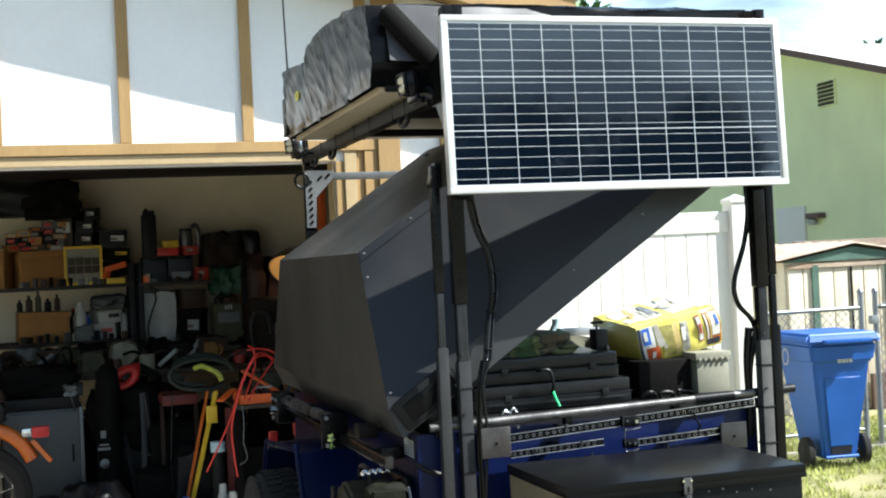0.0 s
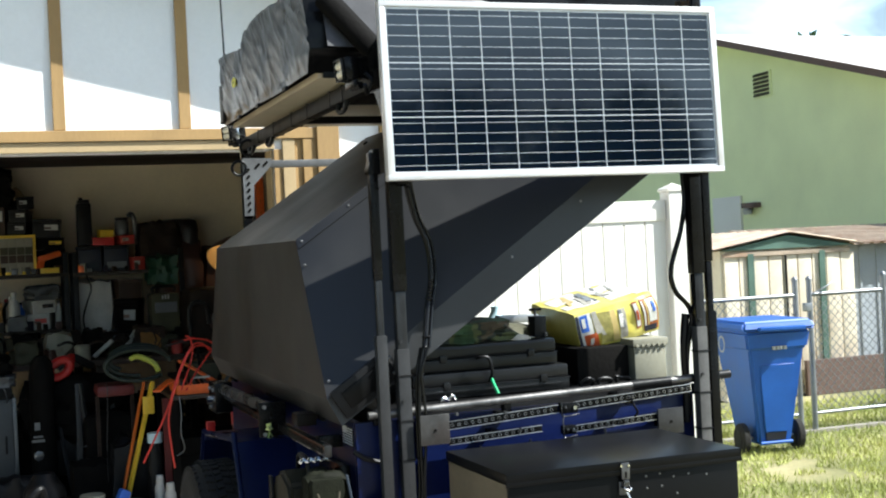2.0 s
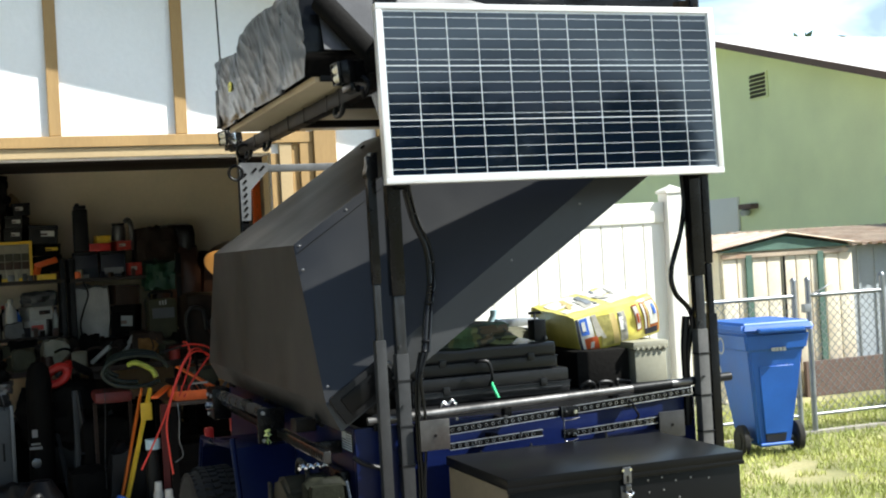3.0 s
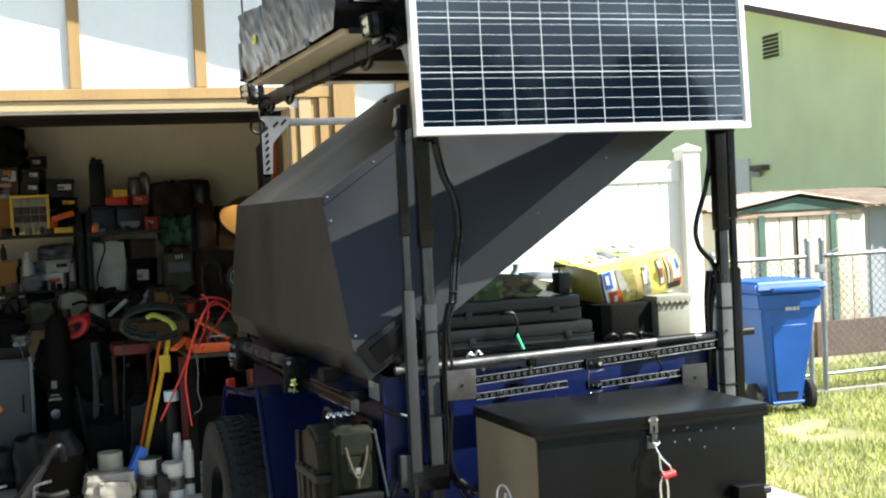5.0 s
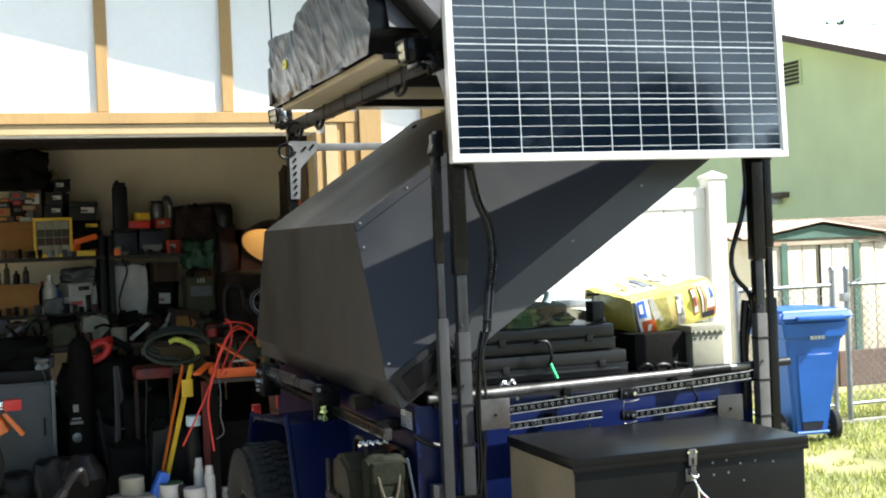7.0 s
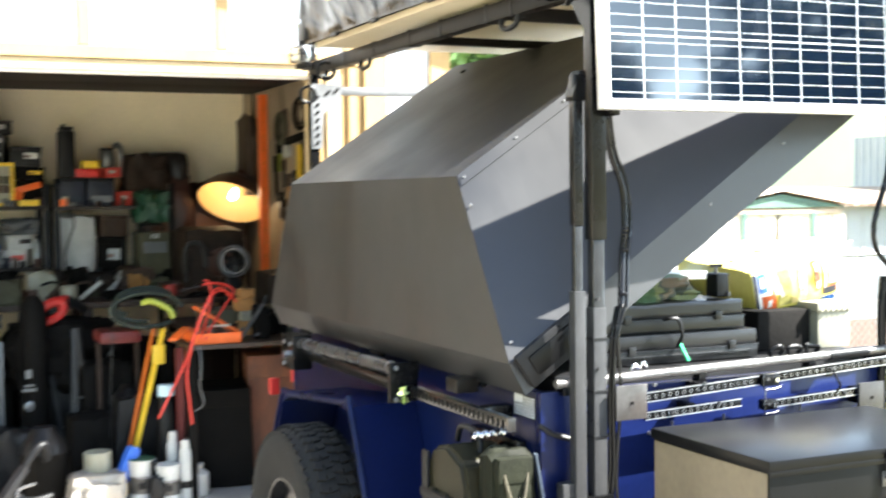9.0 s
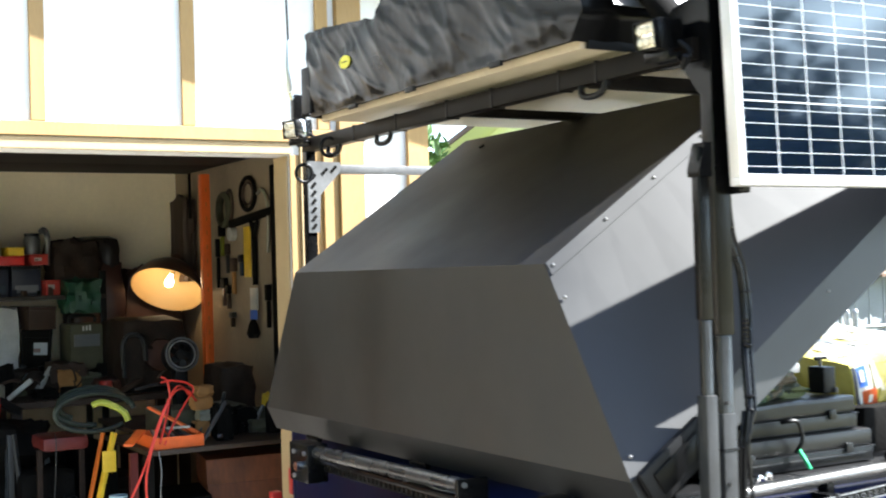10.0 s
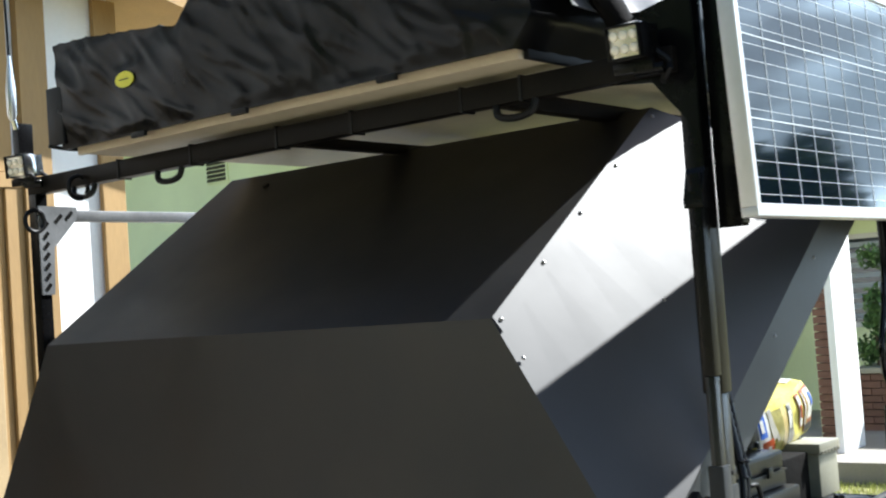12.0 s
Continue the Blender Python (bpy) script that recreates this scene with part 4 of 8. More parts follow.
for x in (0.112, 1.24):
    far = post(x, 6.205, 0.42, 2.12, 0.042, M_BLACK, "post", "black square steel post")
    part("sleeve", B(x - 0.027, x + 0.027, 6.178, 6.232, 0.42, 1.22, 0.004), M_BLACK, far)
    beam = part("side_beam", B(x - 0.022, x + 0.022, 3.898, 6.225, 2.062, 2.116, 0.004), M_BEAM, trailer, "black square roof beam")
    for y in (4.28, 4.45, 4.80, 5.07, 5.42, 5.75):
        part("zip_tie", B(x - 0.0245, x + 0.0245, y - 0.004, y + 0.004, 2.059, 2.119), M_CASE, beam)
    for y in (4.30, 5.52, 5.93):
        h = T([(x - 0.015, y + 0.055, 2.062), (x - 0.02, y + 0.045, 2.035), (x - 0.02, y, 2.026), (x - 0.02, y - 0.045, 2.035), (x - 0.015, y - 0.055, 2.062)], 0.009)
        part("tie_down_loop", h, M_CASE, beam)
for y, z, h in ((4.36, 2.080, 0.020), (5.10, 2.088, 0.014)):
    part("cross_beam", B(0.136, 1.214, y - 0.02, y + 0.02, z - h, z + h, 0.004), M_BEAM, trailer)
# gussets under the beam at the near post, and slotted grey brackets at the far post
for x in (0.140, 1.226):
    g = bmesh.new()
    prism(g, [(x - 0.03, 3.86, 2.23), (x - 0.03, 3.86, 1.93), (x - 0.03, 3.96, 2.05), (x - 0.03, 4.06, 2.06), (x - 0.03, 4.06, 2.12), (x - 0.03, 3.99, 2.20)], (0.008, 0, 0))
    part("gusset", g, M_BLACK, trailer)
for x, s in ((0.112, 1), (1.24, -1)):
    g = bmesh.new()
    prism(g, [(x - 0.018 * s, 6.178, 2.025), (x + 0.125 * s, 6.178, 2.022), (x + 0.125 * s, 6.178, 1.985), (x + 0.035 * s, 6.178, 1.89), (x + 0.028 * s, 6.178, 1.74), (x - 0.018 * s, 6.178, 1.74)], (0, 0.005, 0))
    br = part("slotted_bracket", g, M_GALV, trailer, "grey slotted steel gusset")
    for i in range(7):
        z = 1.765 + i * 0.033
        part("slot", box(bmesh.new(), -0.006, 0.006, -0.002, 0.001, -0.012, 0.012, 0, Matrix.Translation((x + 0.006 * s, 6.1775, z)) @ Matrix.Rotation(radians(40 * s), 4, "Y")), M_DARK, br)
    for k in range(2):
        part("slot", box(bmesh.new(), -0.006, 0.006, -0.002, 0.001, -0.016, 0.016, 0, Matrix.Translation((x + (0.055 + 0.04 * k) * s, 6.1775, 1.985 + 0.01 * k)) @ Matrix.Rotation(radians(45 * s), 4, "Y")), M_DARK, br)
part("brace_bar", B(0.237, 1.115, 6.185, 6.222, 1.977, 2.013, 0.004), M_GALV, trailer, "grey square brace bar")
for z, y in ((1.975, 6.17), (2.055, 5.93)):
    part("ring", T([(0.075 + 0.035 * math.cos(a), y, z + 0.035 * math.sin(a)) for a in [i * 0.785 for i in range(9)]], 0.007), M_CASE, trailer)


def spot_lamp(x, y, z, yaw, shell=None, name="work_lamp"):
    """A small square lamp with six lenses on a bracket."""
    m = Matrix.Translation((x, y, z)) @ Matrix.Rotation(radians(yaw), 4, "Z") @ Matrix.Rotation(radians(6), 4, "X")
    body = bmesh.new()
    box(body, -0.043, 0.043, -0.022, 0.030, -0.041, 0.041, 0.022, m)
    lamp = part(name, body, shell or M_BLACK, trailer, "square chrome-shelled lamp with six clear lenses" if shell else "square black lamp with six clear lenses")
    for i in range(5):
        part("fin", box(bmesh.new(), -0.036, 0.036, 0.031 + i * 0.007, 0.034 + i * 0.007, -0.034, 0.034, 0, m), shell or M_BLACK, lamp)
    part("fin_core", box(bmesh.new(), -0.02, 0.02, 0.0305, 0.066, -0.02, 0.02, 0, m), M_BLACK, lamp)
    part("reflector", box(bmesh.new(), -0.033, 0.033, -0.0225, -0.0203, -0.030, 0.030, 0.0005, m), M_REFLECT, lamp)
    for x0, x1, z0, z1 in ((-0.038, -0.0335, -0.035, 0.035), (0.0335, 0.038, -0.035, 0.035), (-0.033, 0.033, -0.035, -0.0305), (-0.033, 0.033, 0.0305, 0.035)):
        part("bezel", box(bmesh.new(), x0, x1, -0.031, -0.0195, z0, z1, 0.0015, m), M_BLACK, lamp)
    for i in range(3):
        for k in range(2):
            c = m @ Vector((-0.022 + i * 0.022, -0.0235, -0.014 + k * 0.028))
            part("lens", lathe(bmesh.new(), [(0.0105, 0), (0.009, 0.004), (0.004, 0.0065), (0, 0.007)], seg=12, m=Matrix.Translation(c) @ (m.to_3x3() @ Vector((0, -1, 0))).to_track_quat("Z", "Y").to_matrix().to_4x4()), M_LENS, lamp)
    part("bracket", box(bmesh.new(), -0.045, 0.045, 0.0, 0.018, -0.062, -0.038, 0.003, m), M_BLACK, lamp)
    part("bracket_foot", rod(bmesh.new(), m @ Vector((0, 0.01, -0.06)), m @ Vector((0.06, 0.02, -0.06)), 0.012), M_BLACK, lamp)
    part("cable", T([m @ Vector((0.03, 0.05, -0.02)), m @ Vector((0.055, 0.06, -0.05)), m @ Vector((0.045, 0.04, -0.085)), m @ Vector((0.07, 0.03, -0.06))], 0.007), M_CASE, lamp)


spot_lamp(0.020, 3.955, 2.123, -88)
spot_lamp(0.045, 6.185, 2.150, -72, M_CHROME)
spot_lamp(1.315, 3.955, 2.123, 80)
# antenna at the far corner
part("antenna_mount", B(0.045, 0.10, 6.19, 6.225, 2.10, 2.29, 0.006), M_BLACK, trailer)
ant = part("antenna", R((0.045, 6.20, 2.27), (0.036, 6.20, 2.30), 0.010), M_CHROME, trailer, "thin whip antenna with a chrome spring")
part("spring", lathe(bmesh.new(), [(0.008, 0.0), (0.015, 0.02), (0.016, 0.10), (0.010, 0.16), (0.006, 0.21)], at=(0.034, 6.20, 2.295), seg=14), M_ALU, ant)
part("whip", R((0.034, 6.20, 2.50), (0.012, 6.20, 3.55), 0.0045, 0.003, seg=8), M_BLACK, ant)

# wiring beside the near posts
def loom(pts, r):
    """A ribbed cable sleeve through the points."""
    bm = T(pts, r, 10, 16)
    bm.verts.ensure_lookup_table()
    for i, v in enumerate(bm.verts):
        ring = i // 10
        if ring % 2:
            mid = sum((bm.verts[ring * 10 + k].co for k in range(10)), Vector()) / 10
            v.co = mid + (v.co - mid) * 0.80
    return bm


RUN = [(0.185, 3.90, 1.80), (0.192, 3.92, 1.745), (0.222, 3.94, 1.64), (0.262, 3.945, 1.546), (0.267, 3.94, 1.434), (0.242, 3.915, 1.342), (0.212, 3.875, 1.214)]
part("cable_loom", loom(RUN, 0.0115), M_CABLE, trailer, "black ribbed cable sleeve")
part("cable", T([(x + 0.014, y - 0.006, z) for x, y, z in RUN], 0.005), M_CABLE, trailer)
for k, (dx, dy, wave) in enumerate(((0.0, 0.0, 0.004), (0.013, -0.005, -0.005), (-0.007, 0.008, 0.003))):
    dx -= 0.014
    lead = [(0.222 + dx, 3.875 + dy, 1.214), (0.200 + dx + wave, 3.868 + dy, 1.14), (0.198 + dx, 3.868 + dy, 1.065), (0.197 + dx - wave, 3.866 + dy, 0.97), (0.194 + dx, 3.866 + dy, 0.878), (0.191 + dx + wave, 3.866 + dy, 0.78), (0.188 + dx, 3.866 + dy, 0.69), (0.215 + dx, 3.88 + dy, 0.63), (0.25 + dx, 3.87 + dy - k * 0.02, 0.565 + 0.02 * k)]
    part("cable", T(lead, 0.0052 if k else 0.0065), M_CABLE, trailer)
for z, x in ((1.66, 0.209), (1.50, 0.262), (1.37, 0.246), (1.25, 0.217), (1.13, 0.187), (0.985, 0.184), (0.86, 0.181)):
    part("zip_tie", lathe(bmesh.new(), [(0.0155, -0.0025), (0.0165, 0.0), (0.0155, 0.0025)], at=(x + (0.010 if z > 1.4 else 0.004), 3.9365 if z > 1.4 else 3.918 if z > 1.3 else 3.8785, z), seg=12), M_CABLE, trailer)
part("cable", T([(1.205, 3.90, 1.80), (1.207, 3.90, 1.743), (1.208, 3.90, 1.648), (1.188, 3.90, 1.55), (1.144, 3.90, 1.423), (1.155, 3.90, 1.344), (1.215, 3.90, 1.261), (1.195, 3.91, 1.10), (1.195, 3.91, 0.9)], 0.009), M_CABLE, trailer)
part("cable_sheath", T([(1.20, 3.915, 1.26), (1.188, 3.915, 1.15), (1.19, 3.915, 1.0), (1.185, 3.915, 0.88)], 0.014), M_CABLE, trailer)
part("cable", T([(0.21, 3.87, 0.64), (0.26, 3.86, 0.60), (0.30, 3.85, 0.62), (0.34, 3.90, 0.66)], 0.009), M_CABLE, trailer)
part("stub_tube", B(0.005, 0.045, 3.842, 3.882, 0.64, 0.745, 0.004), M_TUBE, trailer, "short grey square tube")
part("shackle", T([(0.0, 3.86, 0.66), (-0.025, 3.855, 0.60), (0.01, 3.85, 0.565), (0.06, 3.85, 0.585), (0.07, 3.855, 0.64)], 0.007), M_CASE, trailer)

# ---- solar panel ----
panel = thing("solar_panel", (0.68, 3.77, 1.75), "black solar panel with white cell lines in a silver frame", "solar panel")
PX0, PX1, PZ0, PZ1, PYF = 0.08, 1.28, 1.75, 2.313, 3.75
for x0, x1, z0, z1 in ((PX0, PX1, PZ0, PZ0 + 0.019), (PX0, PX1, PZ1 - 0.019, PZ1), (PX0, PX0 + 0.018, PZ0 + 0.0195, PZ1 - 0.0195), (PX1 - 0.021, PX1, PZ0 + 0.0195, PZ1 - 0.0195)):
    part("frame_rail", B(x0, x1, PYF, PYF + 0.036, z0, z1, 0.0015), M_FRAME, panel)
GX0, GX1, GZ0, GZ1 = PX0 + 0.0185, PX1 - 0.0215, PZ0 + 0.020, PZ1 - 0.020
part("backsheet", B(GX0, GX1, PYF + 0.007, PYF + 0.012, GZ0, GZ1), M_SHEET, panel, "white backsheet")
COLS, ROWS_C = 11, 3
cw, ch = (GX1 - GX0 - 0.008) / COLS, (GZ1 - GZ0 - 0.010) / ROWS_C
cell_mesh = finish(B(0.0016, cw - 0.0016, 0, 0.0012, 0.0012, ch - 0.0012), "cell", M_CELL)
bus_mesh = finish(B(0.0, GX1 - GX0 - 0.008, 0, 0.0006, -0.0005, 0.0005), "bus_bar", M_SHEET)
for r in range(ROWS_C):
    for c in range(COLS):
        o = new("cell", cell_mesh)
        o.parent = panel
        o.location = Vector((GX0 + 0.004 + c * cw, PYF + 0.0055, GZ0 + 0.005 + r * ch)) - OFFSET[panel.name]
    for k in range(5):
        o = new("bus_bar", bus_mesh)
        o.parent = panel
        o.location = Vector((GX0 + 0.004, PYF + 0.0047, GZ0 + 0.005 + r * ch + ch * (0.11 + k * 0.195))) - OFFSET[panel.name]
col_mesh = finish(B(-0.0007, 0.0007, 0, 0.0006, 0, GZ1 - GZ0), "cell_gap", M_SHEET)
row_mesh = finish(B(0, GX1 - GX0, 0, 0.0006, -0.0011, 0.0011), "cell_gap", M_SHEET)
for c in range(COLS + 1):
    o = new("cell_gap", col_mesh)
    o.parent = panel
    o.location = Vector((GX0 + 0.004 + c * cw, PYF + 0.0043, GZ0)) - OFFSET[panel.name]
for r in range(ROWS_C + 1):
    o = new("cell_gap", row_mesh)
    o.parent = panel
    o.location = Vector((GX0, PYF + 0.0036, GZ0 + 0.005 + r * ch)) - OFFSET[panel.name]
part("junction_box", B(0.62, 0.74, PYF + 0.0125, PYF + 0.034, 2.16, 2.26, 0.004), M_CASE, panel)
for x in (0.180, 1.186):
    for z in (1.80, 2.25):
        part("mounting_bracket", B(x - 0.018, x + 0.018, PYF + 0.0362, PYF + 0.042, z - 0.02, z + 0.02), M_ZINC, panel)

panel.rotation_euler.x = radians(-2.2)
panel.location += Vector((-0.006, -0.019, -0.003))

# ---- folded roof tent under its cover ----
tent = thing("roof_tent", (0.62, 4.95, 2.12), "folded roof tent under a creased black vinyl cover", "roof tent")
part("base_board", B(0.005, 1.33, 4.208, 5.80, 2.136, 2.152, 0.004), M_UNDER, tent, "pale base board")
part("base_frame", B(-0.012, 0.004, 4.208, 5.80, 2.132, 2.156, 0.003), M_BOARD, tent, "beige aluminium edge rail")
part("base_frame", B(1.331, 1.347, 4.208, 5.80, 2.132, 2.156, 0.003), M_BOARD, tent, "beige aluminium edge rail")
part("base_frame", B(0.005, 1.33, 4.193, 4.207, 2.132, 2.156, 0.003), M_CASE, tent, "black edge rail under the near end")
part("base_channel", B(1.20, 1.236, 4.208, 5.80, 2.1185, 2.1315, 0.002), M_BOARD, tent)


def tent_top(x, y):
    """Height of the cover: a low far end, a hump, a sloping near end."""
    s = (y - 4.197) / 1.623
    keys = ((0.0, 2.425), (0.10, 2.455), (0.22, 2.51), (0.40, 2.53), (0.54, 2.525), (0.605, 2.505), (0.665, 2.418), (0.80, 2.43), (1.0, 2.455))
    for (a, za), (b, zb) in zip(keys, keys[1:]):
        if s <= b + 1e-6:
            f = max(0.0, min(1.0, (s - a) / (b - a)))
            f = f * f * (3 - 2 * f)
            return za + (zb - za) * f - 0.05 * max(0.0, (0.12 - x) / 0.2) * max(0.0, min(1.0, (s - 0.12) / 0.12, (0.70 - s) / 0.12))
    return keys[-1][1]


cover = bmesh.new()
NX, NY, NS = 46, 140, 24


def crease(p, k):
    """Soft pulled folds: broad drapes, slanting creases between them, and a fine pucker."""
    along, across = p.y + 0.55 * p.z, p.z - 0.55 * p.y
    drape = noise.noise(Vector((p.x * 2.2, p.y * 3.6 + p.z * 2.6, p.z * 2.4)) * k)
    slant = noise.noise(Vector((p.x * 3.0 + 5.0, along * 2.2, across * 13.0)) * k)
    cross = noise.noise(Vector((p.x * 4.0, (p.y - 0.9 * p.z) * 11.0, (p.z + 0.9 * p.y) * 2.0 + 9.0)) * k)
    fine = noise.noise(Vector((p.x * 9, along * 7, across * 42)))
    ridge = max(0.0, 1 - 5.0 * abs(slant)) ** 2
    pull = max(0.0, 1 - 5.0 * abs(cross)) ** 2
    return 0.011 * drape + 0.0046 * ridge + 0.0042 * pull + 0.0009 * fine


def near_out(s, z):
    """How far the stuffed near end hangs out over the board."""
    f = max(0.0, min(1.0, (2.45 - z) / 0.30))
    lean = f / 0.80 if f < 0.80 else 1 - (f - 0.80) / 0.20
    return (0.030 * min(1.0, (1 - f) * 5) + 0.030 * lean) * max(0.0, 1 - s / 0.16) ** 1.4


grid = {}
for j in range(NY + 1):
    y = 4.197 + 1.623 * j / NY
    for i in range(-NS, NX + NS + 1):
        if i < 0:
            f = -i / NS
            x = -0.062 + 0.016 * f + 0.004 * math.sin(7 * y)
            z = tent_top(-0.062, y) - (tent_top(-0.062, y) - 2.148) * f
            n = Vector((-1, 0, 0.2))
        elif i > NX:
            f = (i - NX) / NS
            x = 1.40 - 0.03 * f
            z = tent_top(1.40, y) - (tent_top(1.40, y) - 2.148) * f
            n = Vector((1, 0, 0.2))
        else:
            x = -0.062 + 1.462 * i / NX
            z = tent_top(x, y)
            n = Vector((0, 0, 1))
        p = Vector((x, y, z))
        edge = 0.25 if (i <= -NS + 1 or i >= NX + NS - 1) else 1.0
        p += n * crease(p, 1.0) * edge
        p.y += 0.006 * noise.noise(Vector((x * 5, z * 9, j * 0.2))) - near_out(j / NY, z)
        grid[i, j] = cover.verts.new(p)
for j in range(NY):
    for i in range(-NS, NX + NS):
        cover.faces.new((grid[i, j], grid[i + 1, j], grid[i + 1, j + 1], grid[i, j + 1]))
# near and far end curtains
for j, lean, sgn in ((0, -0.02, -1), (NY, -0.035, 1)):
    prev = [grid[i, j] for i in range(0, NX + 1)]
    left, right = [grid[-k, j] for k in range(NS + 1)], [grid[NX + k, j] for k in range(NS + 1)]
    for k in range(1, NS + 1):
        rowv = [left[k]]
        for i in range(1, NX):
            a, b = left[k].co, right[k].co
            f = i / NX
            p = a.lerp(b, f)
            p.z = prev[i].co.z + (2.148 - grid[i, j].co.z) / NS
            fold = crease(Vector((p.y, p.x * 1.3, p.z * 1.2)), 1.1)
            if sgn < 0:
                swell = 0.020 * math.exp(-((p.x - 0.14) / 0.24) ** 2) * math.sin(math.pi * min(1.0, k / NS))
                p.y += 0.7 * fold - swell * min(1.0, i / 3, (NX - i) / 3)
            else:
                p.y += 1.3 * fold
            rowv.append(cover.verts.new(p))
        rowv.append(right[k])
        for i in range(NX):
            cover.faces.new((prev[i], prev[i + 1], rowv[i + 1], rowv[i]))
        prev = rowv
skin = min(v.co.x for v in grid.values() if abs(v.co.y - 5.50) < 0.05 and abs(v.co.z - 2.302) < 0.05 and v.co.x < 0.2) + 0.003
bmesh.ops.recalc_face_normals(cover, faces=cover.faces[:])
bmesh.ops.solidify(cover, geom=cover.faces[:], thickness=0.004)
cv = part("cover", cover, M_COVER, tent)
part("filling", B(0.02, 1.30, 4.25, 5.75, 2.153, 2.38, 0.02), M_DARK, tent)
tag = lathe(bmesh.new(), [(0.0, 0.0), (0.040, 0.0), (0.040, 0.003), (0.0, 0.003)], seg=24, m=Matrix.Translation((skin, 5.50, 2.302)) @ Matrix.Rotation(radians(-90), 4, "Y") @ Matrix.Scale(0.55, 4, (1, 0, 0)))
tg = part("label_patch", tag, M_TAGY, cv, "oval yellow label")
part("label_line", B(skin - 0.0042, skin - 0.0031, 5.48, 5.52, 2.3005, 2.3035), M_OLIVE, tg)
part("end_flap", B(-0.058, -0.045, 5.80, 5.875, 2.165, 2.335, 0.004), M_CASE, cv)
part("flap_bar", T([(-0.06, 5.87, 2.166), (0.0, 5.86, 2.160), (0.1, 5.82, 2.158)], 0.006), M_CASE, cv)
sheet = bmesh.new()
sg = []
for i in range(27):
    for k in range(9):
        x, f = -0.010 + 1.355 * i / 26, k / 8
        fold = 0.016 * noise.noise(Vector((x * 7, f * 1.6, 5))) + 0.004 * noise.noise(Vector((x * 19 + f * 5, f * 4, 1)))
        sg.append(sheet.verts.new((x, 4.140 - 0.075 * f + fold * f * 0.6 + 0.10 * max(0.0, x - 0.25), 2.418 - (0.20 - 0.07 * min(1.0, max(0.0, x - 0.15) * 3)) * f + 0.006 * noise.noise(Vector((x * 6, 0, f))))))
for i in range(26):
    for k in range(8):
        sheet.faces.new((sg[i * 9 + k], sg[i * 9 + 9 + k], sg[i * 9 + 10 + k], sg[i * 9 + k + 1]))
bmesh.ops.recalc_face_normals(sheet, faces=sheet.faces[:])
bmesh.ops.solidify(sheet, geom=sheet.faces[:], thickness=0.003)
part("end_sheet", sheet, M_VINYL_GREY, cv, "glossy grey vinyl sheet over the near end")
roll = T([(-0.005, 4.095, 2.385), (0.045, 4.05, 2.32), (0.115, 4.01, 2.235), (0.190, 3.995, 2.155), (0.225, 4.0, 2.12)], 0.041, 14)
bmesh.ops.transform(roll, matrix=Matrix.Translation((0, 4.1, 0)) @ Matrix.Diagonal((1, 0.55, 1, 1)) @ Matrix.Translation((0, -4.1, 0)), verts=roll.verts[:])
part("rolled_flap", roll, M_DARK, cv, "dark rolled flap across the near end")
for y in (4.55, 5.05, 5.46):
    part("snap_tab", B(-0.056, -0.044, y - 0.03, y + 0.03, 2.136, 2.152, 0.003), M_CASE, cv)

# ---- toolbox on the tongue ----
toolbox = thing("toolbox", (0.6, 3.5, 0.48), "black steel toolbox with a padlocked lid on the trailer tongue", "toolbox")
BX0, BX1, BY0, BY1, BZ0, BZ1 = 0.228, 0.968, 3.265, 3.742, 0.482, 0.868
part("body", B(BX0, BX1, BY0, BY1, BZ0, BZ1, 0.004), M_BOX, toolbox)
# thin end sheet carries the reflected ground light as its tan colour
part("end_panel", B(BX0 - 0.0024, BX0 - 0.0004, BY0 + 0.006, BY1 - 0.006, BZ0 + 0.005, BZ1 - 0.004), M_BOX_LIT, toolbox, "toolbox end panel coloured grey-tan for mirrored sunlit ground")
tl = part("lid", B(BX0 - 0.008, BX1 + 0.008, BY0 - 0.010, BY1 + 0.004, 0.8685, 0.897, 0.004), M_BOX, toolbox)
part("lid_lip", B(BX0 - 0.009, BX1 + 0.009, BY0 - 0.0115, BY0 - 0.0045, 0.858, 0.872, 0.002), M_BOX, tl)
hasp = part("hasp", B(0.574, 0.600, BY0 - 0.0165, BY0 - 0.0115, 0.846, 0.893, 0.002), M_BARSTEEL, toolbox, "dark steel hasp with bright rivets")
part("hasp_slot", B(0.584, 0.590, BY0 - 0.0178, BY0 - 0.0166, 0.850, 0.868), M_DARK, hasp)
part("hasp_tongue", B(0.578, 0.596, BY0 - 0.019, BY0 - 0.0118, 0.815, 0.845, 0.003), M_PERF, hasp)
part("hasp_rivet", R((0.572, BY0 - 0.020, 0.885), (0.572, BY0 - 0.015, 0.885), 0.004, seg=8), M_CHROME, hasp)
part("hasp_rivet", R((0.596, BY0 - 0.020, 0.885), (0.596, BY0 - 0.015, 0.885), 0.004, seg=8), M_CHROME, hasp)
part("staple", T([(0.576, BY0 - 0.002, 0.826), (0.577, BY0 - 0.024, 0.822), (0.587, BY0 - 0.030, 0.815), (0.597, BY0 - 0.024, 0.822), (0.598, BY0 - 0.002, 0.826)], 0.0035), M_CHROME, toolbox)
part("staple_plate", B(0.570, 0.604, BY0 - 0.004, BY0 - 0.0005, 0.800, 0.838, 0.001), M_BARSTEEL, toolbox)
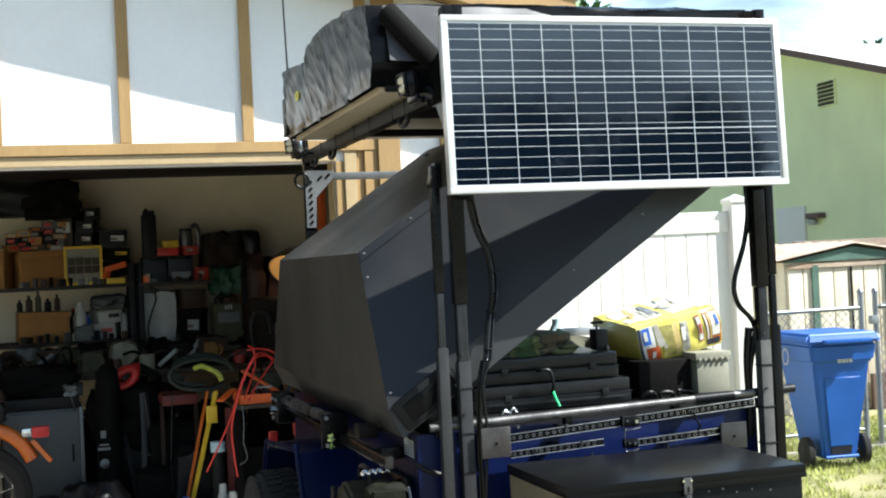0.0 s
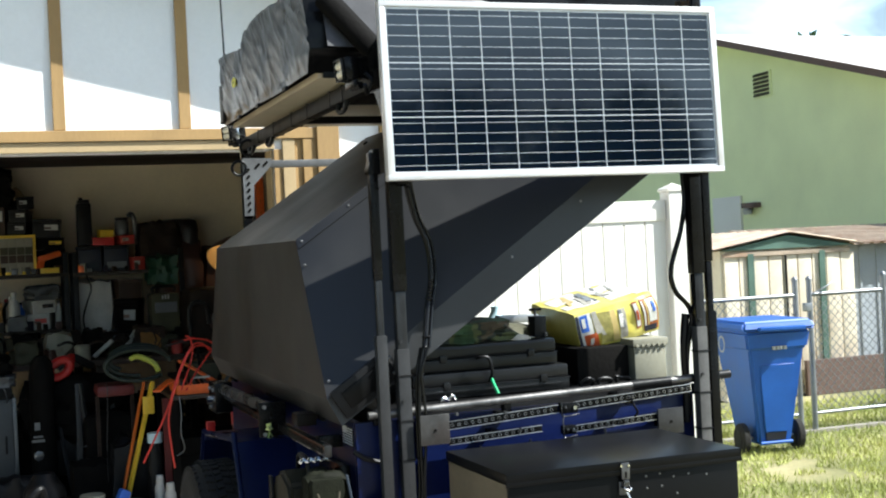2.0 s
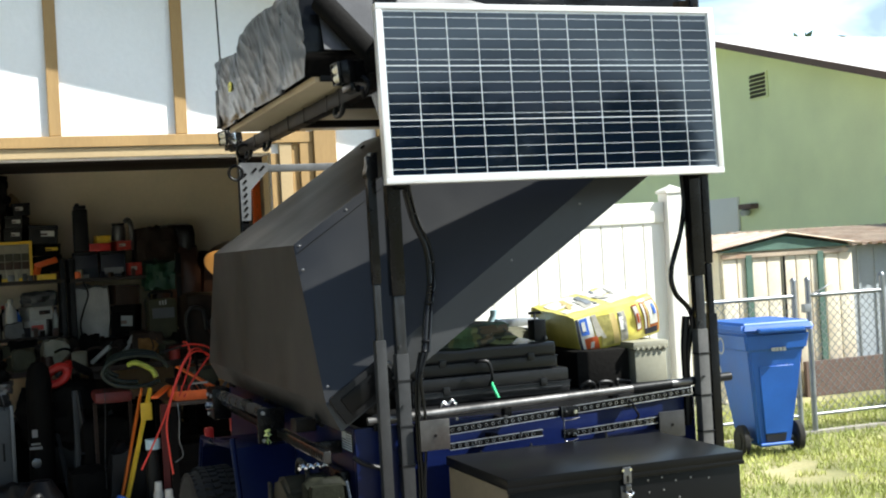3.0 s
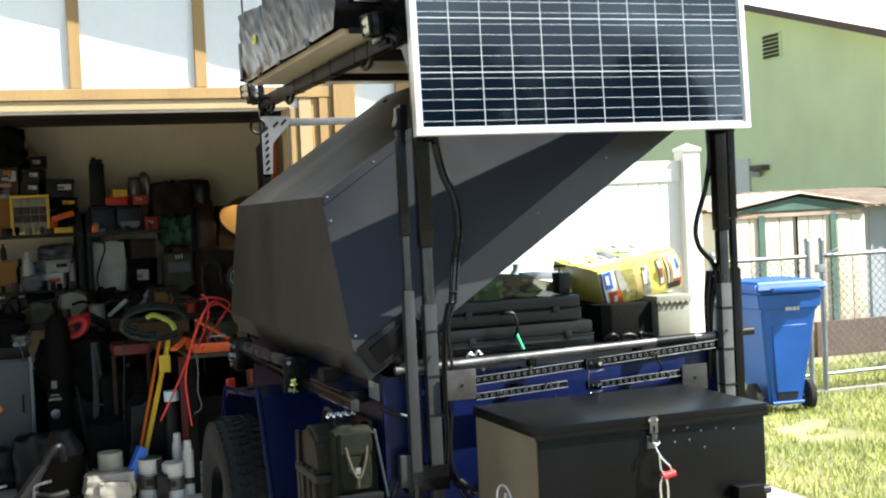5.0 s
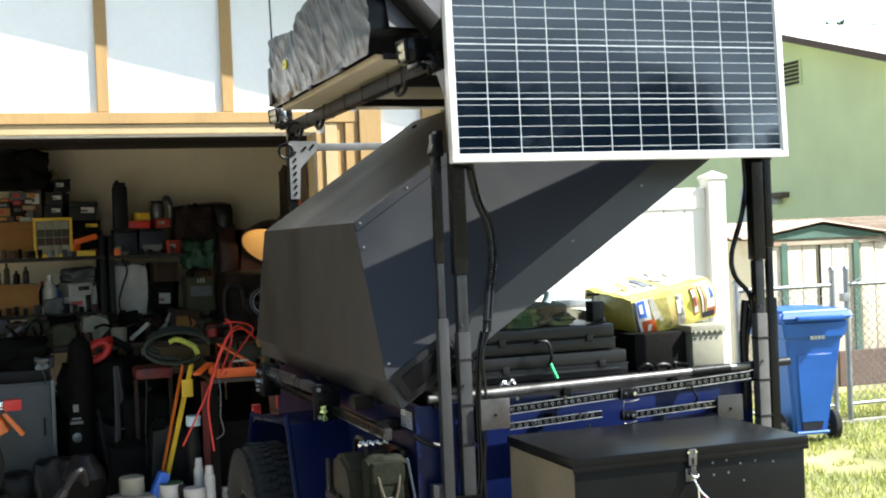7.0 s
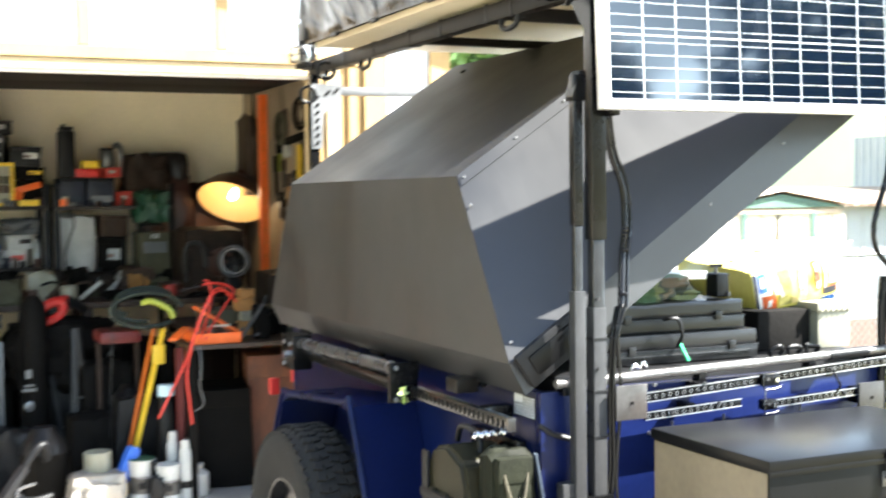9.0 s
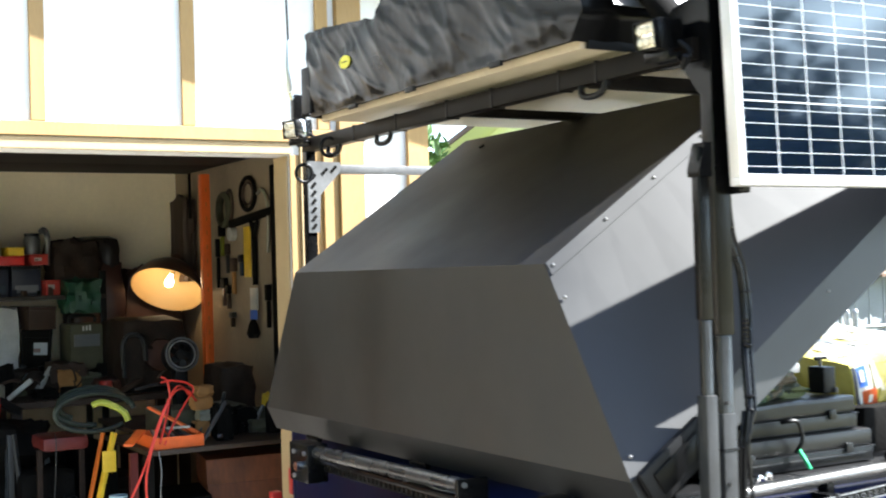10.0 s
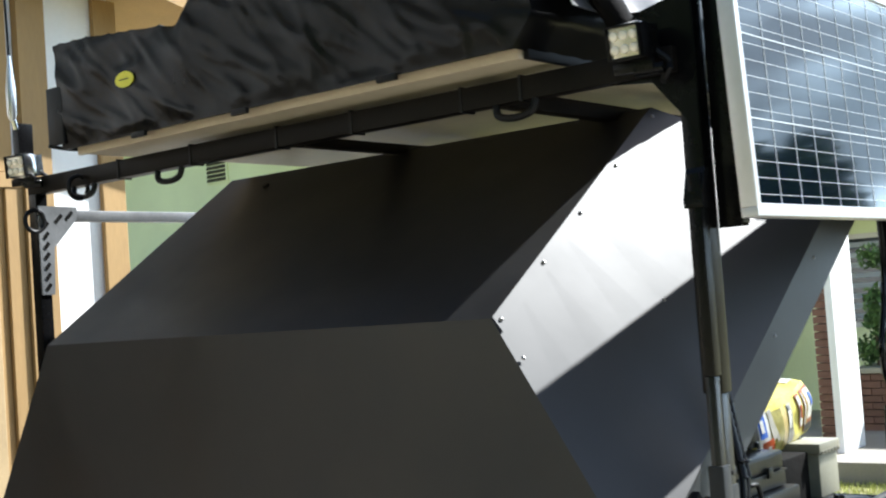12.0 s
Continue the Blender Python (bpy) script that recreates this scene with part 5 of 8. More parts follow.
part("wire_loop", T([(0.585, BY0 - 0.02, 0.81), (0.600, BY0 - 0.03, 0.775), (0.628, BY0 - 0.03, 0.745), (0.622, BY0 - 0.03, 0.725), (0.598, BY0 - 0.03, 0.74), (0.594, BY0 - 0.028, 0.79)], 0.003), M_CHROME, toolbox)
part("lock_tag", R((0.60, BY0 - 0.03, 0.722), (0.64, BY0 - 0.03, 0.728), 0.011, seg=10), M_RED, toolbox, "red plastic tag")
lock = part("padlock", B(0.592, 0.620, BY0 - 0.036, BY0 - 0.020, 0.618, 0.655, 0.006), M_CHROME, toolbox, "chrome padlock")
part("shackle", T([(0.595, BY0 - 0.027, 0.655), (0.594, BY0 - 0.027, 0.70), (0.606, BY0 - 0.027, 0.725), (0.617, BY0 - 0.027, 0.70), (0.617, BY0 - 0.027, 0.655)], 0.004), M_CHROME, lock)
for x, z in ((0.660, 0.845), (0.705, 0.848), (0.75, 0.835), (0.80, 0.838), (0.662, 0.81), (0.71, 0.812), (0.76, 0.785), (0.86, 0.83)):
    part("rivet", lathe(bmesh.new(), [(0.0035, 0), (0.0025, 0.0015), (0, 0.002)], seg=8, m=Matrix.Translation((x, BY0 - 0.0005, z)) @ Matrix.Rotation(radians(90), 4, "X")), M_BOLT, toolbox)
sw = part("side_bracket", B(0.835, 0.925, BY0 - 0.055, BY0 - 0.002, 0.622, 0.668, 0.006), M_BLACK, toolbox)
part("bracket_pin", R((0.925, BY0 - 0.03, 0.645), (0.955, BY0 - 0.03, 0.645), 0.013), M_TUBE, sw)
# round badge and a row of plain bars on the end
badge = part("badge", T([(BX0 - 0.0035, 3.522 + 0.058 * math.cos(a), 0.640 + 0.046 * math.sin(a)) for a in [i * math.pi / 8 for i in range(17)]], 0.0035, 6, 2), M_BUS, toolbox, "white ring badge over plain white bars")
part("badge_mark", bar(bmesh.new(), (BX0 - 0.004, 3.515, 0.612), (BX0 - 0.004, 3.507, 0.666), 0.012, 0.002, 0), M_BUS, badge)
part("badge_mark", bar(bmesh.new(), (BX0 - 0.004, 3.50, 0.630), (BX0 - 0.004, 3.55, 0.630), 0.002, 0.010, 0), M_BUS, badge)
for i in range(5):
    part("badge_bar", B(BX0 - 0.0048, BX0 - 0.0028, 3.565 - i * 0.040 - 0.03, 3.565 - i * 0.040, 0.553, 0.590), M_BUS, badge)
for y in (3.36, 3.65):
    part("mount", B(0.30, 0.90, y - 0.02, y + 0.02, 0.4805, 0.4815), M_BLACK, toolbox)

# ---- jerry can strapped to the side ----
can = thing("jerry_can", (-0.145, 4.13, 0.30), "olive fuel can with black straps hung on the trailer side", "fuel can")
cb = bmesh.new()
prism(cb, [(-0.235, 3.965, 0.30), (-0.235, 4.195, 0.30), (-0.235, 4.21, 0.33), (-0.235, 4.21, 0.76), (-0.235, 4.17, 0.815), (-0.235, 4.08, 0.835), (-0.235, 3.98, 0.80), (-0.235, 3.95, 0.74), (-0.235, 3.95, 0.33)], (0.165, 0, 0))
bmesh.ops.recalc_face_normals(cb, faces=cb.faces[:])
bmesh.ops.bevel(cb, geom=cb.edges[:], offset=0.014, segments=3, affect="EDGES")
part("body", cb, M_CAN, can)
for x in (-0.205, -0.168, -0.131, -0.094):
    part("rib", B(x - 0.011, x + 0.011, 3.934, 3.956, 0.33, 0.62, 0.008), M_CAN, can)
for y in (4.0, 4.08, 4.16):
    part("rib", B(-0.246, -0.232, y - 0.02, y + 0.02, 0.36, 0.70, 0.006), M_CAN, can)
for z in (0.40, 0.68):
    part("strap", B(-0.252, -0.055, 3.926, 4.225, z - 0.014, z + 0.014, 0.006), M_CASE, can)
pouch = part("pouch", sack(bmesh.new(), -0.200, -0.060, 3.868, 3.955, 0.30, 0.845, 21, 0.05, 12), M_POUCH, can, "dark olive cloth pouch")
part("pocket", sack(bmesh.new(), -0.186, -0.088, 3.846, 3.886, 0.655, 0.815, 22, 0.05, 9), M_POUCH, pouch)
part("pocket_flap", sack(bmesh.new(), -0.190, -0.084, 3.842, 3.880, 0.765, 0.832, 23, 0.05, 7), M_POUCH, pouch)
part("pocket_strap", T([(-0.172, 3.846, 0.79), (-0.160, 3.838, 0.735), (-0.137, 3.834, 0.690), (-0.114, 3.838, 0.735), (-0.102, 3.846, 0.79)], 0.005), M_TAN2, pouch)
part("pocket_strap", B(-0.141, -0.133, 3.832, 3.842, 0.66, 0.70, 0.003), M_TAN2, pouch)
part("buckle", B(-0.146, -0.128, 3.833, 3.843, 0.703, 0.724, 0.003), M_BOLT, pouch)
for k in range(4):
    x = -0.184 + 0.033 * k
    part("magazine_loop", sack(bmesh.new(), x - 0.012, x + 0.013, 3.838, 3.880, 0.31, 0.635 - 0.012 * (k % 2), 24 + k, 0.05, 6), M_CAN, pouch)
part("band", B(-0.204, -0.056, 3.835, 3.885, 0.618, 0.640, 0.006), M_CASE, pouch)
part("frame_strap", B(-0.249, -0.237, 4.178, 4.216, 0.30, 0.80, 0.004), M_CASE, can)
part("handle", T([(-0.155, 4.02, 0.815), (-0.155, 4.04, 0.865), (-0.155, 4.14, 0.87), (-0.155, 4.17, 0.825)], 0.009), M_CASE, can)
part("spring_lock", T([(-0.19 + 0.012 * i, 3.985 + 0.012 * (i % 2), 0.868 + 0.008 * (i % 2)) for i in range(9)], 0.006), M_CHROME, can)
part("side_webbing", bar(bmesh.new(), (-0.072, 3.858, 0.835), (-0.040, 3.850, 0.62), 0.028, 0.008, 0.003), M_WEB, can, "blue-grey webbing strap")
part("cradle", B(-0.25, -0.025, 3.94, 4.23, 0.27, 0.298, 0.004), M_BLACK, can)
part("cradle_back", B(-0.052, -0.022, 4.0, 4.3, 0.298, 0.84, 0.004), M_BLACK, can)
ribbon = bmesh.new()
for i in range(6):
    a = i * 1.05
    prism(ribbon, [(-0.175, 4.52, 0.905), (-0.185, 4.52 + 0.034 * math.cos(a), 0.905 + 0.026 * math.sin(a)), (-0.17, 4.52 + 0.03 * math.cos(a + 0.7), 0.905 + 0.03 * math.sin(a + 0.7))], (0.004, 0, 0))
single("ribbon_bow", ribbon, M_LIME, "shiny pale green foil bow tied to the side bar", "bow", smooth=False)

# ---- load in the tub ----
tote = single("storage_tote", B(0.05, 1.17, 3.965, 5.3, 0.532, 1.022, 0.02), M_CASE, "black plastic storage tote filling the trailer tub", "storage tote")


def hard_case(x0, x1, y0, y1, z0, z1, label, soft=False):
    """A moulded case with rounded shells, a thin seam, ridged front and small latches."""
    c = thing("hard_case", ((x0 + x1) / 2, (y0 + y1) / 2, z0), label, "case", "hard cases in the trailer")
    h = (z1 - z0)
    part("lower_shell", B(x0, x1, y0, y1, z0, z0 + h * 0.478, 0.005), M_SHELL, c)
    top = B(x0 + 0.002, x1 - 0.002, y0 + 0.002, y1 - 0.002, z0 + h * 0.482, z1, 0.009)
    if soft:
        bmesh.ops.subdivide_edges(top, edges=top.edges[:], cuts=5, use_grid_fill=True)
        for v in top.verts:
            if v.co.z > z0 + h * 0.8:
                v.co.z += 0.007 * noise.noise(Vector((v.co.x * 9, v.co.y * 9, z0 * 9)))
    part("upper_shell", top, M_SHELL, c)
    part("seam", B(x0 - 0.003, x1 + 0.003, y0 - 0.004, y1 + 0.003, z0 + h * 0.44, z0 + h * 0.474, 0.0015), M_SHELL, c)
    if not soft:
        for f in (0.22,):
            part("ridge", B(x0 + 0.03, x1 - 0.03, y0 - 0.005, y0 + 0.006, z0 + h * f, z0 + h * (f + 0.07), 0.002), M_SHELL, c)
    for x in (x0 + 0.12, x1 - 0.10):
        part("latch", B(x - 0.012, x + 0.012, y0 - 0.009, y0 - 0.0005, z0 + h * 0.34, z0 + h * 0.64, 0.003), M_SHELL, c)
    return c


hc = hard_case(0.205, 0.780, 4.00, 4.46, 1.026, 1.112, "black ridged plastic case lying flat under another")
hard_case(0.205, 0.748, 4.025, 4.46, 1.1145, 1.200, "black soft-topped case stacked on a larger one", True)
part("handle", T([(0.435, 3.995, 1.155), (0.44, 3.972, 1.16), (0.468, 3.968, 1.155), (0.480, 3.968, 1.11), (0.478, 3.99, 1.075)], 0.0055), M_CASE, hc)
part("green_cord", T([(0.482, 3.985, 1.085), (0.487, 3.965, 1.055), (0.494, 3.958, 1.034)], 0.0055), M_LIME2, hc, "bright green cord")
camo = bmesh.new()
sack(camo, 0.33, 0.625, 4.08, 4.42, 1.197, 1.272, 3, 0.25)
single("camouflage_bag", camo, M_CAMO, "crumpled camouflage cloth bag on the black case", "bag")
box_long = thing("ammunition_box", (1.145, 4.4, 1.022), "tan lidded storage box with a scalloped rim beside the cases", "storage box")
part("body", B(1.078, 1.208, 4.075, 4.72, 1.0225, 1.140, 0.006), M_TAN, box_long)
part("lid", B(1.071, 1.215, 4.068, 4.728, 1.141, 1.170, 0.005), M_TAN, box_long)
for i in range(6):
    part("scallop", B(1.081 + i * 0.022, 1.091 + i * 0.022, 4.064, 4.069, 1.139, 1.150, 0.002), M_TAN, box_long)
# near-black block added where there is only a shaded gap in the load
single("dark_gap_block", B(0.86, 1.068, 4.10, 4.95, 1.0225, 1.150, 0.008), M_DARK, "black block standing in for the dark gap beside the tan box", "crate")
SACK_AT = Matrix.Translation((1.074, 4.385, 1.243)) @ Matrix.Rotation(radians(-4), 4, "Z") @ Matrix.Rotation(radians(-12), 4, "Y") @ Matrix.Rotation(radians(4), 4, "X")


def sack_skin(u, v, w):
    """A point on the full paper sack: u, v, w run from -1 to 1 along its length, depth and height."""
    x = 0.172 * u * (1 - 0.035 * v * v - 0.05 * w * w)
    y = 0.240 * v * (1 - 0.04 * u * u - 0.07 * w * w)
    z = 0.076 * w * (1 - 0.04 * abs(u) ** 5) * (1 - 0.06 * v ** 4)
    q = Vector((x * 9, y * 9, z * 14))
    z += (0.010 * noise.noise(q) + 0.004 * noise.noise(q * 2.7)) * (0.35 + 0.65 * abs(w))
    y += 0.007 * noise.noise(q * 1.6 + Vector((3, 1, 7)))
    return SACK_AT @ Vector((x, y, z))


bag = bmesh.new()
bmesh.ops.create_cube(bag, size=2)
bmesh.ops.subdivide_edges(bag, edges=bag.edges[:], cuts=14, use_grid_fill=True)
for v in bag.verts:
    v.co = sack_skin(*v.co)
pb = single("printed_sack", bag, M_SACK, "full yellow printed paper sack lying on its side", "sack")


def print_patch(u0, u1, w0, w1, mat, layer=1, top=False, skew=0.0):
    """Ink that follows the sack's bulge, on its front or on its upper face."""
    bm = bmesh.new()
    n, g, out = 6, [], 1 + 0.006 * layer
    for i in range(n):
        for k in range(n):
            w = w0 + (w1 - w0) * k / (n - 1)
            u = u0 + (u1 - u0) * i / (n - 1) + skew * (w - w0)
            p = sack_skin(u, w, 1) if top else sack_skin(u, -1, w)
            lift = (SACK_AT.to_3x3() @ (Vector((0, 0, 1)) if top else Vector((0, -1, 0)))) * 0.0016 * layer
            g.append(bm.verts.new(p + lift))
    for i in range(n - 1):
        for k in range(n - 1):
            bm.faces.new((g[i * n + k], g[(i + 1) * n + k], g[(i + 1) * n + k + 1], g[i * n + k + 1]))
    bmesh.ops.recalc_face_normals(bm, faces=bm.faces[:])
    bmesh.ops.solidify(bm, geom=bm.faces[:], thickness=0.0006)
    part("print_patch", bm, mat, pb)


for u0, u1, w0, w1, m, layer, skew in (
        (-0.99, -0.92, -0.9, 0.9, M_INK_NAVY, 1, 0), (-0.92, -0.62, -0.9, 0.9, M_INK_WHITE, 1, 0), (-0.90, -0.72, 0.05, 0.85, M_BLUEPRINT, 2, 0), (-0.86, -0.78, 0.25, 0.7, M_INK_WHITE, 3, 0),
        (-0.86, -0.56, -0.92, -0.12, M_INK_RED, 2, 0), (-0.78, -0.70, -0.7, -0.35, M_INK_WHITE, 3, 0.12), (-0.58, -0.46, -0.2, 0.9, M_INK_GREY, 2, -0.03), (-0.50, -0.20, -0.85, 0.75, M_INK_KHAKI, 1, 0.02),
        (-0.44, -0.36, -0.4, 0.7, M_INK_GREY, 2, -0.12), (-0.18, -0.04, -0.85, 0.8, M_INK_SAND, 1, 0), (-0.02, 0.16, -0.8, 0.75, M_INK_GREY, 1, 0.03), (0.0, 0.10, -0.2, 0.5, M_INK_WHITE, 2, 0.03), (0.09, 0.15, -0.3, 0.7, M_INK_SLATE, 2, -0.05),
        (0.40, 0.53, -0.55, 0.82, M_INK_BROWN, 1, 0), (0.42, 0.51, -0.45, 0.72, M_INK_WHITE, 2, 0), (0.44, 0.49, -0.1, 0.4, M_INK_RED, 3, 0), (0.60, 0.98, -0.85, 0.84, M_INK_BROWN, 1, 0), (0.62, 0.66, -0.75, 0.72, M_INK_WHITE, 2, 0),
        (0.70, 0.73, -0.75, 0.72, M_INK_SAND, 2, 0), (0.75, 0.95, -0.45, 0.76, M_INK_WHITE, 2, 0), (0.86, 0.92, 0.1, 0.6, M_BLUEPRINT, 3, 0), (0.60, 0.92, -0.88, -0.60, M_INK_NAVY, 3, 0)):
    print_patch(u0, u1, w0, w1, m, layer, False, skew)
# white here is partly print, partly the blown-out sunlight on the sack's top
for u0, u1, w0, w1, m, layer, skew in (
        (-0.92, -0.08, -0.62, 0.9, M_INK_WHITE, 1, 0.06), (-0.45, -0.22, -0.55, 0.2, M_INK_GREY, 2, 0.18), (-0.30, -0.16, -0.4, 0.5, M_INK_SLATE, 3, 0.22), (-0.60, -0.48, -0.2, 0.6, M_INK_SAND, 2, 0.2),
        (0.12, 0.70, -0.72, 0.9, M_INK_WHITE, 1, 0.06), (0.22, 0.40, -0.30, 0.15, M_INK_GREY, 2, -0.2), (0.30, 0.36, 0.2, 0.7, M_INK_SLATE, 2, 0.25), (0.5, 0.56, -0.2, 0.6, M_INK_GREY, 2, 0.3), (0.72, 0.98, -0.86, 0.8, M_INK_WHITE, 1, 0), (-0.75, -0.66, -0.5, 0.3, M_INK_SAND, 2, 0.25), (-0.12, -0.06, -0.5, 0.4, M_INK_SLATE, 2, 0.1)):
    print_patch(u0, u1, w0, w1, m, layer, True, skew)
single("blue_bottle", lathe(bmesh.new(), [(0.05, 0), (0.055, 0.01), (0.055, 0.12), (0.03, 0.15), (0.02, 0.17), (0.02, 0.19)], at=(0.80, 4.70, 1.10), seg=18), M_PALEBLUE, "light blue plastic bottle among the load", "bottle")
single("grey_clamp", bar(bmesh.new(), (0.64, 4.3, 1.262), (0.80, 4.3, 1.258), 0.04, 0.028, 0.004), M_ZINC, "grey metal bar clamp lying on the load", "clamp")
grip = thing("screw_clamp", (0.72, 4.12, 1.20), "small black screw clamp with a T handle on the case", "clamp")
part("block", B(0.698, 0.744, 4.092, 4.152, 1.203, 1.276, 0.005), M_CASE, grip)
part("screw", R((0.714, 4.12, 1.277), (0.714, 4.12, 1.298), 0.005, seg=8), M_BARSTEEL, grip)
part("t_handle", R((0.692, 4.12, 1.299), (0.737, 4.12, 1.299), 0.005, seg=8), M_CASE, grip)
part("foot_screw", R((0.738, 4.088, 1.204), (0.738, 4.088, 1.218), 0.006, seg=8), M_BARSTEEL, grip)
single("load_bag", sack(bmesh.new(), 0.62, 0.90, 4.45, 5.1, 1.0225, 1.225, 8, 0.2), M_OLIVE, "dark canvas bag under the loose load", "bag")
for i in range(3):
    single("shackle", T([(0.82 + 0.07 * i, 3.99, 1.024), (0.813 + 0.07 * i, 3.985, 1.040 + 0.006 * i), (0.84 + 0.07 * i, 3.975 + 0.01 * i, 1.056 - 0.005 * i), (0.867 + 0.07 * i, 3.99, 1.042), (0.86 + 0.07 * i, 4.0, 1.026)], 0.0065), M_CASE, "black bow shackle lying on the tote", "shackle", "shackles on the tote")
single("wing_nut", T([(0.275, 3.93, 1.022), (0.285, 3.925, 1.04), (0.305, 3.93, 1.032), (0.315, 3.925, 1.045), (0.33, 3.93, 1.03)], 0.006), M_CHROME, "bright wing nut by the rail", "fitting")

# ---- white vinyl fence ----
FY = 7.85
fence = thing("vinyl_fence", (2.5, FY, GRASS_Z), "tall white vinyl privacy fence", "fence")
for x in (1.34, 3.47):
    p = part("post", B(x - 0.065, x + 0.065, FY - 0.065, FY + 0.065, GRASS_Z - 0.02, 1.86, 0.006), M_VINYL, fence)
    cap = bmesh.new()
    lathe(cap, [(0.105, 0), (0.105, 0.02), (0.0, 0.06)], at=(x, FY, 1.8605), seg=4, m=Matrix.Translation((x, FY, 0)) @ Matrix.Rotation(radians(45), 4, "Z") @ Matrix.Translation((-x, -FY, 0)))
    part("cap", cap, M_VINYL, p, smooth=False)
for a, b in ((1.41, 3.40),):
    part("top_rail", B(a, b, FY - 0.022, FY + 0.022, 1.655, 1.80, 0.005), M_VINYL, fence)
    part("bottom_rail", B(a, b, FY - 0.022, FY + 0.022, 0.0, 0.14, 0.005), M_VINYL, fence)
    k = max(1, round((b - a) / 0.16))
    for i in range(k):
        x0, x1 = a + (b - a) * i / k, a + (b - a) * (i + 1) / k
        part("board", B(x0 + 0.0045, x1 - 0.0045, FY - 0.011, FY + 0.011, 0.1405, 1.6545, 0.004), M_VINYL, fence)

# ---- chain-link fence with a gate ----
CY = 8.92
link = thing("chain_link_fence", (5.8, CY, GRASS_Z), "galvanised chain-link fence with a gate", "fence")
for x in (4.30, 5.22, 5.36, 6.12, 6.22, 6.95):
    top = 1.12 if x in (5.22, 5.36, 6.12, 6.22) else 1.05
    p = part("post", R((x, CY, GRASS_Z - 0.02), (x, CY, top), 0.024), M_GALV, link)
    part("cap", lathe(bmesh.new(), [(0.028, 0), (0.026, 0.02), (0.012, 0.035), (0, 0.04)], at=(x, CY, top), seg=12), M_GALV, p)
for a, b in ((4.30, 5.22), (5.36, 6.12), (6.22, 6.95)):
    part("top_rail", R((a, CY, 1.0), (b, CY, 1.0), 0.018), M_GALV, link)
    part("bottom_rail", R((a, CY, 0.0), (b, CY, 0.0), 0.014), M_GALV, link)
    mesh = bmesh.new()
    step, z0, z1 = 0.075, 0.0, 1.0
    n = int((b - a + z1 - z0) / step)
    for i in range(n):
        for s in (1, -1):
            c = a + i * step - (z1 - z0 if s > 0 else 0)
            xa, xb = (c, c + (z1 - z0)) if s > 0 else (c, c - (z1 - z0))
            ta = max(0.0, min(1.0, ((a if s > 0 else b) - xa) / (xb - xa)))
            tb = max(0.0, min(1.0, ((b if s > 0 else a) - xa) / (xb - xa)))
            ta, tb = min(ta, tb), max(ta, tb)
            if tb - ta < 0.02:
                continue
            bar(mesh, (xa + (xb - xa) * ta, CY + 0.003 * s, z0 + ta), (xa + (xb - xa) * tb, CY + 0.003 * s, z0 + tb), 0.0042, 0.0042, 0)
    part("wire_mesh", mesh, M_GALV, link)
part("latch", B(5.30, 5.37, CY - 0.03, CY + 0.02, 0.86, 0.93, 0.004), M_GALV, link)
part("latch_wire", T([(5.36, CY - 0.02, 1.0), (5.5, CY - 0.04, 1.06), (5.62, CY - 0.02, 1.12)], 0.006), M_GALV, link)
part("sill", B(4.3, 6.95, CY - 0.04, CY + 0.04, GRASS_Z - 0.02, GRASS_Z + 0.03), M_CONCRETE, link)

# ---- blue wheeled bin ----
wb = thing("wheeled_bin", (4.53, 8.45, GRASS_Z), "blue plastic wheeled refuse bin on the grass", "wheelie bin")
TURN_BIN = Matrix.Translation((4.53, 8.45, GRASS_Z)) @ Matrix.Rotation(radians(-6), 4, "Z") @ Matrix.Diagonal((0.95, 0.85, 1.06, 1))


def taper(bm, w0, d0, w1, d1, z0, z1, y0=0.0, y1=0.0, bevel=0.03, m=TURN_BIN):
    vs = [bm.verts.new((sx * w / 2, sy * d / 2 + y, z)) for w, d, z, y in ((w0, d0, z0, y0), (w1, d1, z1, y1)) for sx in (-1, 1) for sy in (-1, 1)]
    for f in ((0, 1, 3, 2), (4, 6, 7, 5), (0, 4, 5, 1), (2, 3, 7, 6), (0, 2, 6, 4), (1, 5, 7, 3)):
        bm.faces.new([vs[i] for i in f])
    bmesh.ops.recalc_face_normals(bm, faces=bm.faces[:])
    r = bmesh.ops.bevel(bm, geom=bm.edges[:], offset=bevel, segments=3, affect="EDGES") if bevel else None
    bmesh.ops.transform(bm, matrix=m, verts=bm.verts[:])
    return bm


part("body", taper(bmesh.new(), 0.29, 0.44, 0.53, 0.70, 0.07, 0.90, 0.0, 0.0, 0.025), M_BIN, wb)
part("front_recess", taper(bmesh.new(), 0.20, 0.02, 0.32, 0.02, 0.16, 0.66, -0.248, -0.312, 0.008), M_BIN, wb)
part("collar", taper(bmesh.new(), 0.53, 0.70, 0.58, 0.74, 0.76, 0.90, 0.0, 0.0, 0.02), M_BIN, wb)
lidb = part("lid", taper(bmesh.new(), 0.66, 0.82, 0.60, 0.74, 0.905, 0.975, 0.0, 0.0, 0.02), M_BIN, wb)
part("lid_handle", box(bmesh.new(), -0.20, 0.20, -0.47, -0.40, 0.905, 0.935, 0.012, TURN_BIN), M_BIN, lidb)
part("handle", rod(bmesh.new(), TURN_BIN @ Vector((-0.25, 0.44, 0.88)), TURN_BIN @ Vector((0.25, 0.44, 0.88)), 0.016), M_BIN, wb)
